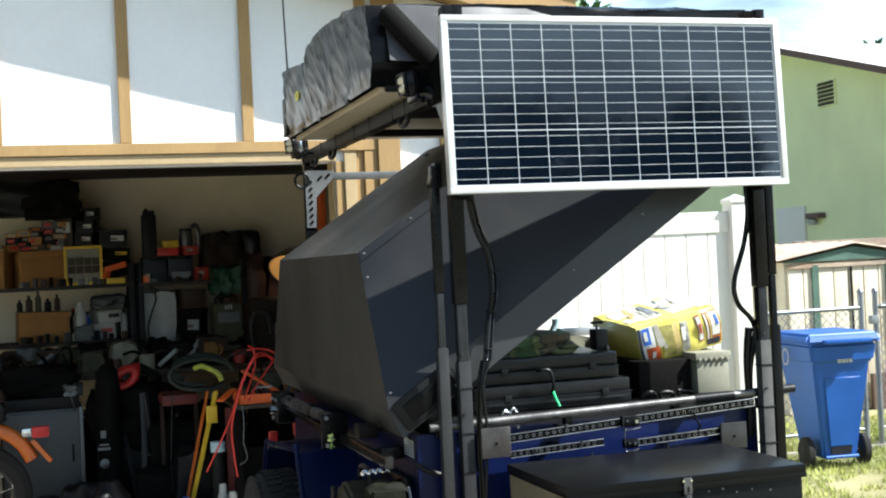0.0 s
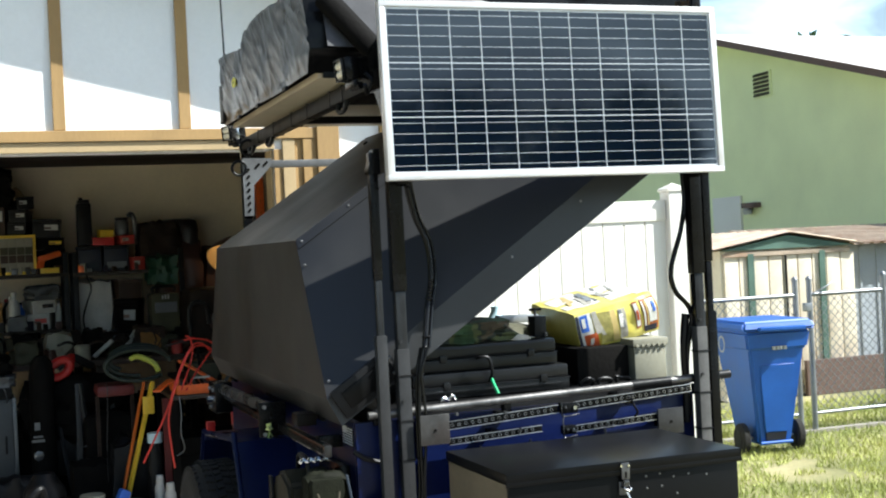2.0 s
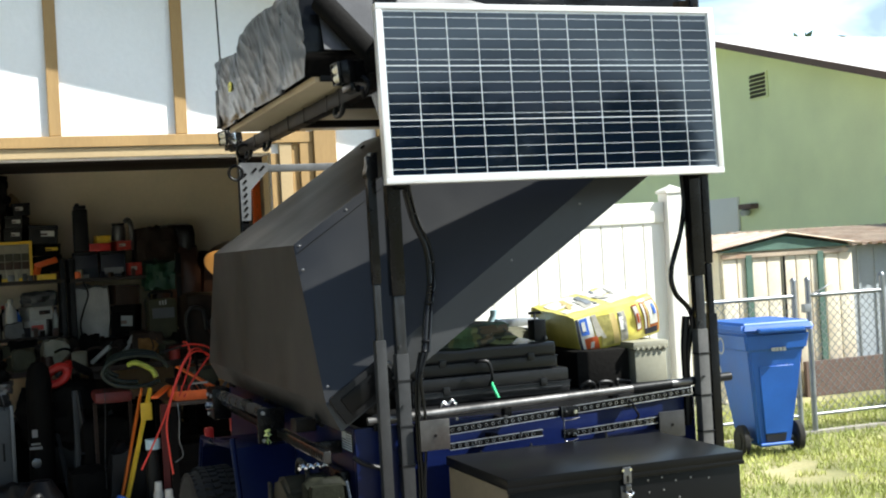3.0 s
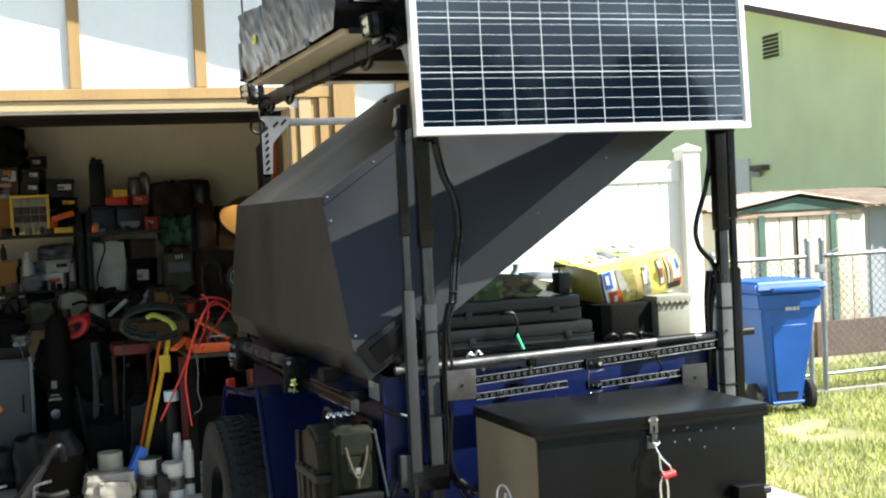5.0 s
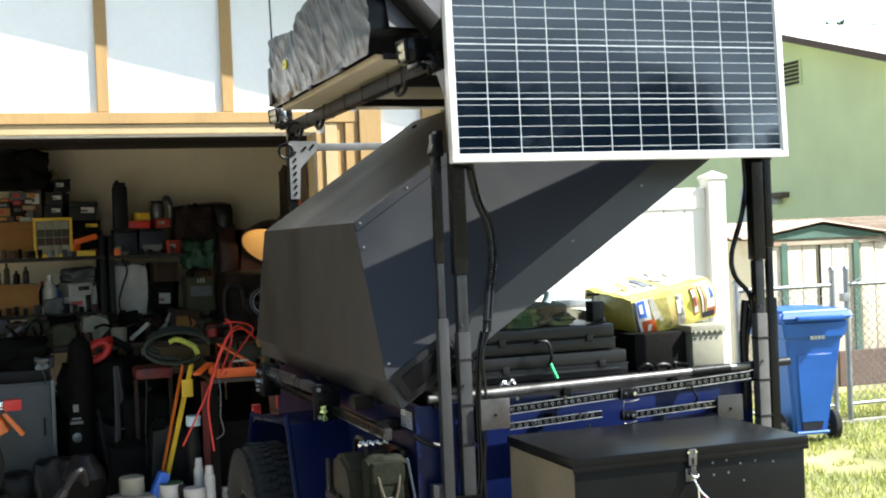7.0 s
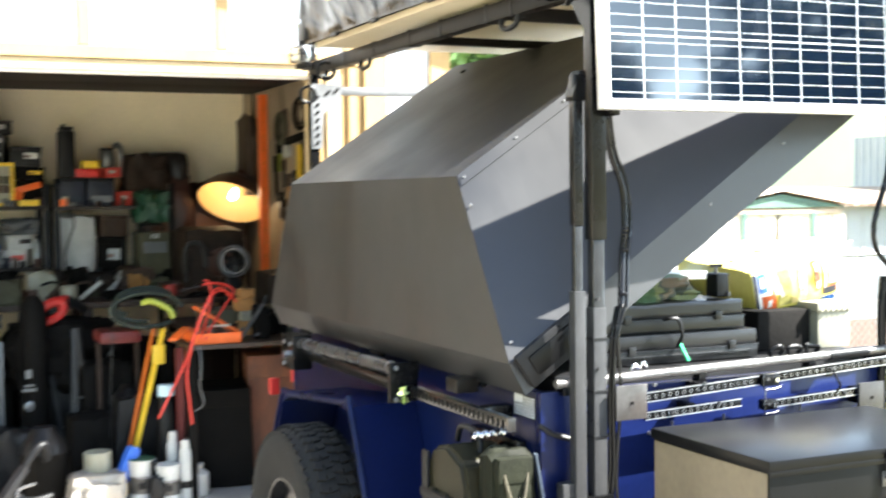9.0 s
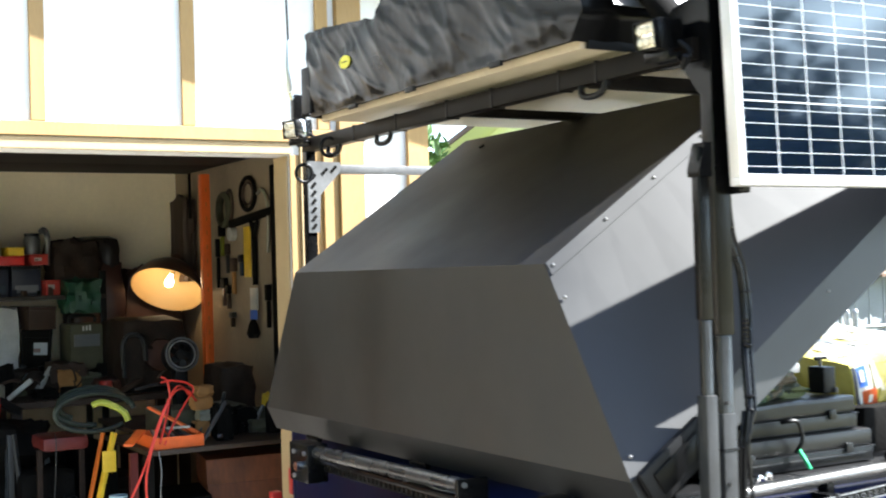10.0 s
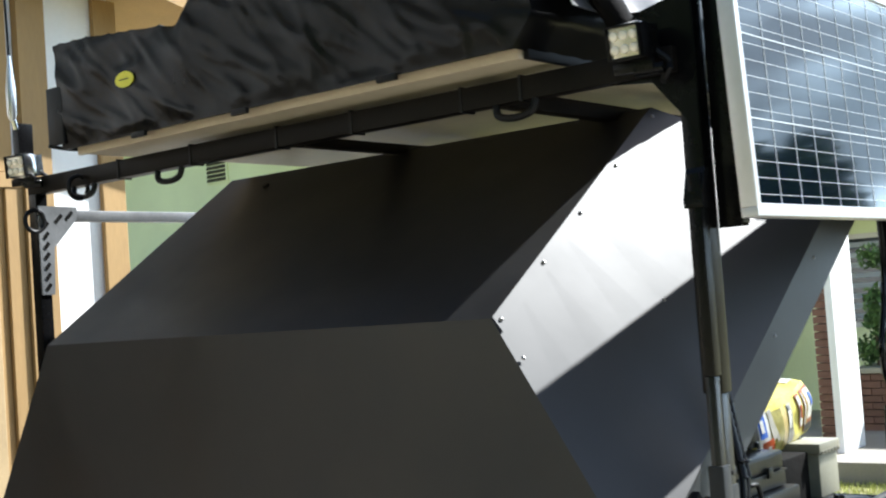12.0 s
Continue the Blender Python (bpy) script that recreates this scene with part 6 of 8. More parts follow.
for s in (-1, 1):
    m = TURN_BIN @ Matrix.Translation((s * 0.245, -0.12, 0.115)) @ Matrix.Rotation(radians(90), 4, "Y") @ Matrix.Scale(1.08, 4)
    w = part("wheel", lathe(bmesh.new(), [(0.03, -0.03), (0.092, -0.03), (0.105, -0.02), (0.105, 0.02), (0.092, 0.03), (0.03, 0.03)], seg=28, m=m), M_RUBBER, wb)
    part("hub", lathe(bmesh.new(), [(0.0, -0.034), (0.055, -0.034), (0.055, 0.034), (0.0, 0.034)], seg=20, m=m), M_CASE, w)
part("axle", rod(bmesh.new(), TURN_BIN @ Vector((-0.245, -0.12, 0.115)), TURN_BIN @ Vector((0.245, -0.12, 0.115)), 0.012), M_GALV, wb)
# navy block paints the shade inside the foot recess of the blue body
part("foot_recess_shade", taper(bmesh.new(), 0.17, 0.02, 0.19, 0.02, 0.10, 0.165, -0.232, -0.243, 0.004), M_INK_NAVY, wb)
part("foot_bar", rod(bmesh.new(), TURN_BIN @ Vector((-0.14, -0.245, 0.085)), TURN_BIN @ Vector((0.14, -0.245, 0.085)), 0.014), M_BIN, wb)
for i in range(4):
    part("number_bar", box(bmesh.new(), -0.06 + i * 0.032, -0.036 + i * 0.032, -0.385, -0.366, 0.765, 0.79, 0, TURN_BIN), M_WHITEP, wb)
side = TURN_BIN @ Matrix.Translation((-0.312, 0.05, 0.80)) @ Matrix.Rotation(radians(-90), 4, "Y")
part("round_mark", lathe(bmesh.new(), [(0.05, 0), (0.062, 0), (0.062, 0.004), (0.05, 0.004), (0.05, 0)], seg=24, m=side), M_WHITEP, wb)

def ribbed_sheet(at, run, across, ribs, depth):
    """One folded roofing sheet: ribs run along one way and repeat across the other."""
    bm = bmesh.new()
    at, run, across = Vector(at), Vector(run), Vector(across)
    prof = []
    for i in range(ribs):
        for f, h in ((0.0, 0), (0.42, 0), (0.52, 1), (0.9, 1)):
            prof.append(((i + f) / ribs, h * depth))
    prof.append((1.0, 0.0))
    lo = [[bm.verts.new(at + across * f + run * k + Vector((0, 0, h))) for f, h in prof] for k in (0.0, 0.5, 1.0)]
    for p, q in zip(lo, lo[1:]):
        for i in range(len(prof) - 1):
            bm.faces.new((p[i], p[i + 1], q[i + 1], q[i]))
    bmesh.ops.recalc_face_normals(bm, faces=bm.faces[:])
    bmesh.ops.solidify(bm, geom=bm.faces[:], thickness=0.003)
    return bm


# ---- metal shed beyond the fence ----
SX0, SXP, SX1, SY0, SY1, SZ = 5.80, 6.63, 7.46, 11.0, 13.6, -0.16
shed = thing("metal_shed", (6.6, 12.0, SZ), "weathered tan sheet-metal shed with green trim and rusty roof", "shed")
wall = bmesh.new()
prism(wall, [(SX0 + 0.05, SY0 + 0.04, SZ), (SX1 - 0.05, SY0 + 0.04, SZ), (SX1 - 0.05, SY0 + 0.04, 1.37), (SXP, SY0 + 0.04, 1.50), (SX0 + 0.05, SY0 + 0.04, 1.37)], (0, 2.5, 0))
part("wall", wall, M_SHED, shed)
for i in range(9):
    x = SX0 + 0.08 + i * 0.177
    part("panel", B(x, x + 0.165, SY0 + 0.012, SY0 + 0.038, SZ + 0.10, 1.30, 0.006), M_SHED, shed)
for x in (6.18, 7.05):
    part("door_post", B(x - 0.035, x + 0.035, SY0 - 0.012, SY0 + 0.0115, SZ, 1.33), M_SHED_GREEN, shed)
part("door_seam", B(6.60, 6.615, SY0 - 0.006, SY0 + 0.0115, SZ + 0.1, 1.30), M_DARK, shed)
part("header", B(SX0 + 0.06, SX1 - 0.06, SY0 - 0.01, SY0 + 0.011, 1.305, 1.345), M_RUST, shed)
g = bmesh.new()
prism(g, [(SX0, SY0 - 0.02, 1.37), (SX1, SY0 - 0.02, 1.37), (SXP, SY0 - 0.02, 1.505)], (0, 0.03, 0))
part("gable", g, M_SHED_GREEN, shed)
for xa, za, xb, zb in ((SX0 - 0.08, 1.385, SXP, 1.535), (SXP, 1.535, SX1 + 0.08, 1.385)):
    part("roof", ribbed_sheet((xa, SY0 - 0.06, za + 0.006), (xb - xa, 0, zb - za), (0, 2.7, 0), 12, 0.022), M_RUST, shed, smooth=False)
lean = thing("lean_to", (8.6, 12.2, SZ), "grey sheet lean-to with a rusty corrugated roof", "shed")
part("wall", B(7.50, 10.2, 11.3, 13.2, SZ, 1.36), M_GREY_WALL, lean)
for i in range(12):
    part("rib", B(7.52 + i * 0.225, 7.55 + i * 0.225, 11.285, 11.2995, SZ, 1.355), M_GREY_WALL, lean)
part("roof", ribbed_sheet((7.42, 11.1, 1.37), (0, 2.3, 0.195), (2.86, 0, 0), 22, 0.024), M_RUST, lean, smooth=False)

part("skirting", B(6.75, 10.2, 10.92, 10.97, SZ, 0.20), M_ROOF_EDGE, lean, "dark brown low skirting")

# ---- neighbour's green house, gable towards the yard ----
NX0 = 11.42
house = thing("green_house", (14.5, 19.0, -0.2), "pale green stuccoed house with a low brown-edged gable roof", "house")


def eave(y):
    return 5.10 - 0.278 * abs(y - 19.75)


w = bmesh.new()
prism(w, [(NX0, 9.3, -0.3), (NX0, 30.2, -0.3), (NX0, 30.2, eave(30.2)), (NX0, 19.75, eave(19.75)), (NX0, 9.3, eave(9.3))], (8.0, 0, 0))
part("wall", w, M_GREEN_WALL, house)
part("siding_joint", B(NX0 - 0.006, NX0 - 0.001, 9.3, 30.2, 2.70, 2.712), M_GREEN_WALL, house)
for ya, yb in ((8.6, 19.75), (19.75, 30.9)):
    r = bmesh.new()
    prism(r, [(NX0 - 0.55, ya, eave(ya) + 0.02), (NX0 - 0.55, yb, eave(yb) + 0.02), (NX0 - 0.55, yb, eave(yb) + 0.10), (NX0 - 0.55, ya, eave(ya) + 0.10)], (9.2, 0, 0))
    roof = part("roof", r, M_SHINGLE, house)
    r = bmesh.new()
    prism(r, [(NX0 - 0.59, ya, eave(ya) + 0.0), (NX0 - 0.59, yb, eave(yb) + 0.0), (NX0 - 0.59, yb, eave(yb) + 0.11), (NX0 - 0.59, ya, eave(ya) + 0.11)], (0.035, 0, 0))
    part("barge_board", r, M_ROOF_EDGE, roof)
    r = bmesh.new()
    prism(r, [(NX0 - 0.554, ya, eave(ya) + 0.0), (NX0 - 0.554, yb, eave(yb) + 0.0), (NX0 - 0.554, yb, eave(yb) + 0.018), (NX0 - 0.554, ya, eave(ya) + 0.018)], (0.55, 0, 0))
    part("soffit", r, M_GREEN_WALL, roof)
vent = part("gable_vent", B(NX0 - 0.03, NX0 - 0.001, 18.0, 18.52, 3.86, 4.30), M_GREEN_WALL, house, "louvred gable vent")
for i in range(6):
    part("louvre", box(bmesh.new(), -0.012, 0.012, 18.04, 18.48, -0.025, 0.025, 0, Matrix.Translation((NX0 - 0.036, 0, 3.91 + i * 0.068)) @ Matrix.Rotation(radians(35), 4, "Y")), M_OLIVE, vent)
part("door", B(NX0 - 0.05, NX0 - 0.001, 19.05, 19.95, -0.2, 2.22, 0.006), M_VINYL, house, "plain white side door")
lamp2 = part("wall_lamp", B(NX0 - 0.16, NX0 - 0.001, 18.48, 18.86, 1.99, 2.08, 0.01), M_ROOF_EDGE, house, "small brown wall lamp")
part("shade", lathe(bmesh.new(), [(0.07, 0), (0.09, 0.08), (0.05, 0.11)], at=(NX0 - 0.10, 18.75, 1.88), seg=14), M_WHITEP, lamp2)
shut = part("ribbed_screen", B(NX0 - 0.05, NX0 - 0.001, 14.3, 15.15, 1.25, 2.30), M_VINYL, house, "white ribbed metal screen")
for i in range(6):
    part("rib", B(NX0 - 0.075, NX0 - 0.051, 14.33 + i * 0.14, 14.39 + i * 0.14, 1.25, 2.30), M_GREY_WALL, shut)
# porch of the green house
porch = thing("porch", (10.4, 7.6, -0.2), "covered porch with brick piers and white posts", "porch")
part("floor", B(8.3, 13.0, 5.2, 9.2, -0.25, 0.02), M_CONCRETE, porch)
part("back_wall", B(12.4, 12.55, 4.0, 9.28, 0.021, 3.0), M_GREEN_WALL, porch)
part("roof", B(11.4, 13.0, 3.6, 9.0, 2.32, 2.50), M_GREEN_WALL, porch)
part("post_beam", B(9.0, 9.16, 3.6, 9.0, 2.321, 2.50), M_VINYL, porch)
part("roof_edge", B(11.34, 11.395, 3.6, 9.0, 2.30, 2.54), M_ROOF_EDGE, porch)
part("white_pier", B(8.83, 9.35, 7.10, 7.17, 0.021, 2.319, 0.006), M_WHITE, porch)
part("white_wall", B(8.05, 9.355, 7.95, 8.05, 0.021, 2.319), M_WHITE, porch)
part("green_edge", B(9.36, 9.52, 7.42, 7.52, 0.0, 2.319), M_GREEN_WALL, porch)
win = part("window", B(12.36, 12.399, 7.0, 8.4, 1.0, 2.1), M_VINYL, porch, "white framed window")
part("pane", B(12.35, 12.359, 7.06, 8.34, 1.06, 2.04), M_WINDOW, win)
for i in range(8):
    part("slat", B(12.34, 12.349, 7.06, 8.34, 1.10 + i * 0.12, 1.16 + i * 0.12), M_GREY_WALL, win)

# ---- inside the garage: shelves on the back wall ----
def shelf_unit(x0, x1, y0, y1, levels, label):
    s = thing("shelf_unit", ((x0 + x1) / 2, (y0 + y1) / 2, FLOOR), label, "shelving", "garage shelves")
    for x in (x0, x1 - 0.04):
        for y in (y0, y1 - 0.04):
            part("upright", B(x, x + 0.04, y, y + 0.04, FLOOR, max(levels) + 0.16, 0.003), M_CASE, s)
    for z in levels:
        part("shelf_board", B(x0 + 0.001, x1 - 0.001, y0 - 0.01, y1 + 0.01, z - 0.028, z, 0.003), M_DARKDOOR, s)
    return s


shelf_unit(-1.95, -0.53, 10.22, 10.70, (0.25, 1.055, 1.49), "dark metal shelf unit crowded with boxes and tools")
shelf_unit(-0.50, 0.36, 10.22, 10.70, (0.35, 0.98, 1.485), "dark shelf unit with batteries, boxes and bags")
shelf_unit(-3.9, -1.98, 10.22, 10.70, (0.3, 1.0, 1.6), "dark metal shelf unit with cartons")


def carton(x0, x1, y0, y1, z0, z1, mat, label, tape=None, front=None, category="box"):
    """A box with a proud lid edge, and a label or tape where it shows one."""
    c = thing("box", ((x0 + x1) / 2, (y0 + y1) / 2, z0), label, category, "boxes in the garage")
    h = z1 - z0
    part("body", B(x0, x1, y0, y1, z0, z1 - h * 0.18, 0.004), mat, c)
    part("lid", B(x0 - 0.003, x1 + 0.003, y0 - 0.003, y1 + 0.003, z1 - h * 0.18 + 0.0005, z1, 0.004), mat, c)
    if front:
        w = x1 - x0
        a, b = (0.12, 0.58) if w < 0.13 else (0.42, 0.90)
        part("label", B(x0 + w * a, x0 + w * b, y0 - 0.005, y0 - 0.0035, z0 + h * 0.40, z0 + h * 0.70), front, c)
        part("label_band", B(x0 + w * a, x0 + w * (a + b) / 2, y0 - 0.0065, y0 - 0.0051, z0 + h * 0.46, z0 + h * 0.56), M_BROWNRED, c)
    if tape:
        part("tape", B((x0 + x1) / 2 - 0.02, (x0 + x1) / 2 + 0.02, y0 - 0.0045, y1, z1 + 0.0003, z1 + 0.0015), tape, c)
    c.rotation_euler.z = radians(14 * math.sin(37 * x0 + 11 * z0))
    c.rotation_euler.y = radians(2.5 * math.sin(53 * x1 + 7 * z0))
    return c


D0, D1 = 10.26, 10.62
carton(-1.42, -1.065, D0, D1, 1.492, 1.775, M_CARD, "open brown cardboard box on the shelf", M_TAN)
carton(-1.85, -1.45, D0, D1, 1.492, 1.80, M_CARD, "brown cardboard box on the shelf", M_TAN)
random.seed(31)
for col, x in enumerate((-1.425, -1.335, -1.245, -1.16, -1.09)):
    z = 1.7755
    for k in range(random.randint(3, 5)):
        w, h, d = random.uniform(0.045, 0.062), random.uniform(0.028, 0.062), random.uniform(0.05, 0.08)
        turn = Matrix.Translation((x + random.uniform(-0.015, 0.015), 10.35, z)) @ Matrix.Rotation(random.uniform(-0.5, 0.5), 4, "Z")
        m = random.choice((M_REDDARK, M_CASE, M_BROWN, M_CARD, M_NAVY, M_SILVER, M_CABINET, M_CASE))
        pk = thing("packet", turn.translation, "worn printed packet in a pile on the shelf", "packet", "packets on the shelves")
        part("body", box(bmesh.new(), -w, w, -d, d, 0.0, h - 0.001, 0.003, turn), m, pk)
        part("label", box(bmesh.new(), -w * 0.7, w * random.uniform(0.0, 0.7), -d - 0.002, -d - 0.0003, h * 0.25, h * 0.75, 0, turn), random.choice((M_SILVER, M_REDBOX, M_TAN, M_WHITEP, M_CARD)), pk)
        z += h
carton(-1.09, -0.945, D0 + 0.05, D1, 1.802, 2.07, M_BROWN, "dark brown stacked box", None, M_WHITEP)
for k in range(3):
    carton(-0.935 + 0.01 * k, -0.80 + 0.005 * k, D0, D1, 1.802 + 0.098 * k, 1.898 + 0.098 * k, M_CASE, "small black box with a white label in a stack", None, M_WHITEP)
carton(-0.775, -0.565, D0, D1, 1.772, 1.915, M_CASE, "black box with a white label on a pile", None, M_WHITEP)
carton(-0.765, -0.57, D0, D1, 1.682, 1.768, M_DARK, "dark flat box with a yellow band", None, M_YELLOW)
carton(-0.765, -0.57, D0, D1, 1.492, 1.678, M_DARK, "dark box holding up a pile of boxes")
single("bin_bag", sack(bmesh.new(), -1.95, -1.08, 10.18, 10.68, 2.05, 2.40, 2, 0.3), M_CASE, "black plastic sack heaped on the boxes", "bag")
single("coat", sack(bmesh.new(), -1.34, -0.93, 10.14, 10.5, 2.02, 2.29, 71, 0.3), M_DARK, "dark folded coat thrown over the boxes", "coat")
single("cream_cap", lathe(bmesh.new(), [(0.075, 0), (0.07, 0.03), (0.045, 0.07), (0.012, 0.10), (0, 0.105)], at=(-0.895, 10.40, 2.075), seg=16), M_CREAM, "cream cloth cap on a pile of boxes", "cap")

org = thing("parts_organiser", (-0.91, 10.3, 1.492), "yellow framed parts organiser standing on the shelf", "organiser")
for x0, x1, z0, z1 in ((-1.055, -0.765, 1.492, 1.515), (-1.055, -0.765, 1.775, 1.798), (-1.055, -1.033, 1.5155, 1.7745), (-0.787, -0.765, 1.5155, 1.7745)):
    part("frame", B(x0, x1, 10.22, 10.26, z0, z1, 0.003), M_YELLOW, org)
part("back", B(-1.032, -0.788, 10.24, 10.255, 1.516, 1.774), M_TAN, org)
for i in range(4):
    for k in range(4):
        part("compartment", B(-1.026 + i * 0.0605, -0.972 + i * 0.0605, 10.228, 10.2395, 1.522 + k * 0.063, 1.578 + k * 0.063, 0.002), (M_TAN, M_BROWN, M_OLIVE)[(i * 3 + k) % 3], org)
gun = bmesh.new()
bar(gun, (-0.755, 10.23, 1.60), (-0.585, 10.25, 1.645), 0.05, 0.045, 0.01)
bar(gun, (-0.73, 10.23, 1.60), (-0.745, 10.22, 1.53), 0.035, 0.05, 0.008)
single("caulking_gun", gun, M_ORANGE, "orange hand tool lying on the shelf", "tool")
single("yellow_box", B(-0.74, -0.60, 10.2, 10.245, 1.4925, 1.535, 0.004), M_YELLOW, "small yellow tool box on the shelf", "box")

# lower shelf
carton(-1.43, -1.055, D0, D1, 1.057, 1.295, M_CARD, "brown cardboard box on the lower shelf", M_TAN)
carton(-0.845, -0.655, D0, D1, 1.057, 1.18, M_WHITEP, "white printed box with a red band", None, M_REDBOX)
carton(-0.84, -0.665, D0, D1, 1.183, 1.285, M_WHITEP, "white printed box with a dark label", None, M_CASE)


def bottle(x, y, z, r, h, mat, label, cap=M_CASE, neck=0.35):
    b = thing("bottle", (x, y, z), label, "bottle", "bottles in the garage")
    part("body", lathe(bmesh.new(), [(r * 0.9, 0), (r, h * 0.04), (r, h * 0.68), (r * neck, h * 0.84), (r * neck, h * 0.9)], at=(x, y, z), seg=16), mat, b)
    part("cap", lathe(bmesh.new(), [(r * neck * 1.25, 0), (r * neck * 1.25, h * 0.1), (0, h * 0.1)], at=(x, y, z + h * 0.9), seg=14), cap, b)
    return b


bottle(-0.965, 10.33, 1.057, 0.042, 0.27, M_ALU, "silver metal bottle on the lower shelf", M_WHITEP)
bottle(-0.895, 10.34, 1.057, 0.030, 0.22, M_BLUEPRINT, "dark blue bottle on the lower shelf")
bottle(-0.615, 10.33, 1.057, 0.026, 0.22, M_WHITEP, "slim white bottle on the lower shelf")
bottle(-1.00, 10.42, 1.057, 0.03, 0.25, M_CASE, "black bottle on the lower shelf", M_REDBOX)
spray = bottle(-0.945, 10.25, 1.057, 0.045, 0.30, M_WHITEP, "white spray bottle on the lower shelf", M_WHITEP)
for i in range(5):
    bottle(-1.40 + i * 0.07, 10.36, 1.298, 0.022 + 0.004 * (i % 2), 0.10 + 0.03 * (i % 3), (M_CASE, M_BROWN, M_OLIVE)[i % 3], "small dark bottle on a carton")

# second unit
tall = thing("battery_charger", (-0.39, 10.36, 1.487), "tall black battery pack standing on the shelf", "charger")
part("body", B(-0.445, -0.335, D0 + 0.02, 10.44, 1.695, 2.03, 0.012), M_CASE, tall)
part("head", B(-0.435, -0.345, D0 + 0.03, 10.42, 2.031, 2.06, 0.008), M_CASE, tall)
part("screw_cap", R((-0.41, 10.34, 2.06), (-0.41, 10.34, 2.078), 0.015), M_DARK, tall)
for i, (x0, x1, m) in enumerate(((-0.455, -0.275, M_NAVY), (-0.255, -0.065, M_NAVY))):
    bt = thing("car_battery", ((x0 + x1) / 2, 10.4, 1.487), "dark blue car battery with a label on the shelf", "battery", "car batteries")
    part("case", B(x0, x1, D0, 10.5, 1.487, 1.665, 0.006), m, bt)
    part("top", B(x0 - 0.003, x1 + 0.003, D0 - 0.003, 10.503, 1.666, 1.69, 0.006), M_CASE, bt)
    part("label", B(x0 + 0.02, x1 - 0.02, D0 - 0.005, D0 - 0.0005, 1.51, 1.56), M_SILVER if i else M_WEB, bt)
single("orange_tin", lathe(bmesh.new(), [(0.03, 0), (0.034, 0.02), (0.03, 0.05), (0, 0.055)], at=(-0.43, 10.235, 1.487), seg=14), M_ORANGE, "small orange tin on the shelf", "tin")
carton(-0.335, -0.17, D0, 10.45, 1.693, 1.755, M_RED, "red flat box on a battery")
carton(-0.285, -0.18, D0, 10.40, 1.758, 1.815, M_YELLOW, "small yellow box on a red box")
carton(-0.14, -0.03, D0, 10.45, 1.693, 1.765, M_REDBOX, "small red printed box on a battery", None, M_WHITEP)
carton(-0.06, 0.04, 10.24, 10.4, 1.487, 1.59, M_REDBOX, "red and white printed box on the shelf", None, M_WHITEP)
jar = thing("glass_jar", (-0.10, 10.45, 1.77), "clear jar with a dark lid among the boxes", "jar")
part("jar_body", lathe(bmesh.new(), [(0.05, 0), (0.055, 0.02), (0.055, 0.10), (0.045, 0.12)], at=(-0.10, 10.36, 1.768), seg=18), M_SILVER, jar)
part("jar_lid", lathe(bmesh.new(), [(0.05, 0), (0.05, 0.02), (0, 0.022)], at=(-0.10, 10.36, 1.889), seg=18), M_CASE, jar)
single("tap_fitting", T([(0.0, 10.36, 1.69), (0.005, 10.36, 1.86), (-0.02, 10.34, 1.93), (-0.05, 10.32, 1.92)], 0.02), M_SILVER, "chrome tap fitting among the boxes", "fitting")
single("dark_bag", sack(bmesh.new(), 0.03, 0.36, 10.3, 10.66, 1.486, 1.86, 4, 0.25), M_SOOT, "dark cloth bag on the shelf", "bag")
single("helmet", sack(bmesh.new(), 0.24, 0.52, 10.42, 10.72, 1.60, 1.885, 6, 0.1), M_HELMET, "dark glossy helmet on top of a pile", "helmet")
single("pile_bag", sack(bmesh.new(), 0.18, 0.54, 10.40, 10.76, 1.05, 1.72, 9, 0.2), M_BROWNRED, "dark heap of bags under a helmet", "bag")
single("corner_bag", sack(bmesh.new(), 0.58, 0.98, 10.52, 10.78, 0.85, 1.66, 17, 0.2), M_BROWNRED, "dark sack standing in the corner", "bag")
single("green_cloth", sack(bmesh.new(), 0.07, 0.30, 10.12, 10.4, 1.36, 1.58, 7, 0.35), M_GREENP, "green cloth hanging over the shelf edge", "cloth")
carton(-0.185, 0.0, D0, D1, 1.26, 1.415, M_BROWN, "brown wooden box under the shelf")
carton(-0.165, 0.02, D0, D1, 0.982, 1.255, M_DARK, "dark box under the shelf", None, M_SILVER)
mach = thing("power_tool_case", (0.19, 10.2, 0.98), "dark green tool case with a grey label", "tool case")
part("shell", B(0.075, 0.295, 10.08, 10.4, 0.982, 1.29, 0.02), M_OLIVE, mach)
part("label", B(0.10, 0.27, 10.072, 10.079, 1.14, 1.22), M_SILVER, mach)
part("handle", T([(0.10, 10.2, 1.295), (0.11, 10.2, 1.34), (0.26, 10.2, 1.34), (0.27, 10.2, 1.295)], 0.012), M_CASE, mach)
for i in range(3):
    part("mark_bar", B(0.155 + i * 0.022, 0.167 + i * 0.022, 10.070, 10.0745, 1.245, 1.275 + 0.004 * i), M_WHITEP, mach)
single("white_bag", sack(bmesh.new(), -0.46, -0.20, 10.30, 10.5, 0.982, 1.42, 90, 0.16, 8), M_WHITEP, "white cloth bag standing on the shelf", "bag")
single("hanging_lead", T([(-0.40, 10.2, 1.46), (-0.37, 10.18, 1.36), (-0.41, 10.18, 1.24), (-0.44, 10.18, 1.12), (-0.42, 10.18, 1.0)], 0.007), M_CABLE, "black electric lead hanging off the shelf", "lead")

# heap on the back bench
bench = thing("back_bench", (-0.3, 9.9, 0.0), "dark wooden bench against the shelves, heaped with tools", "bench")
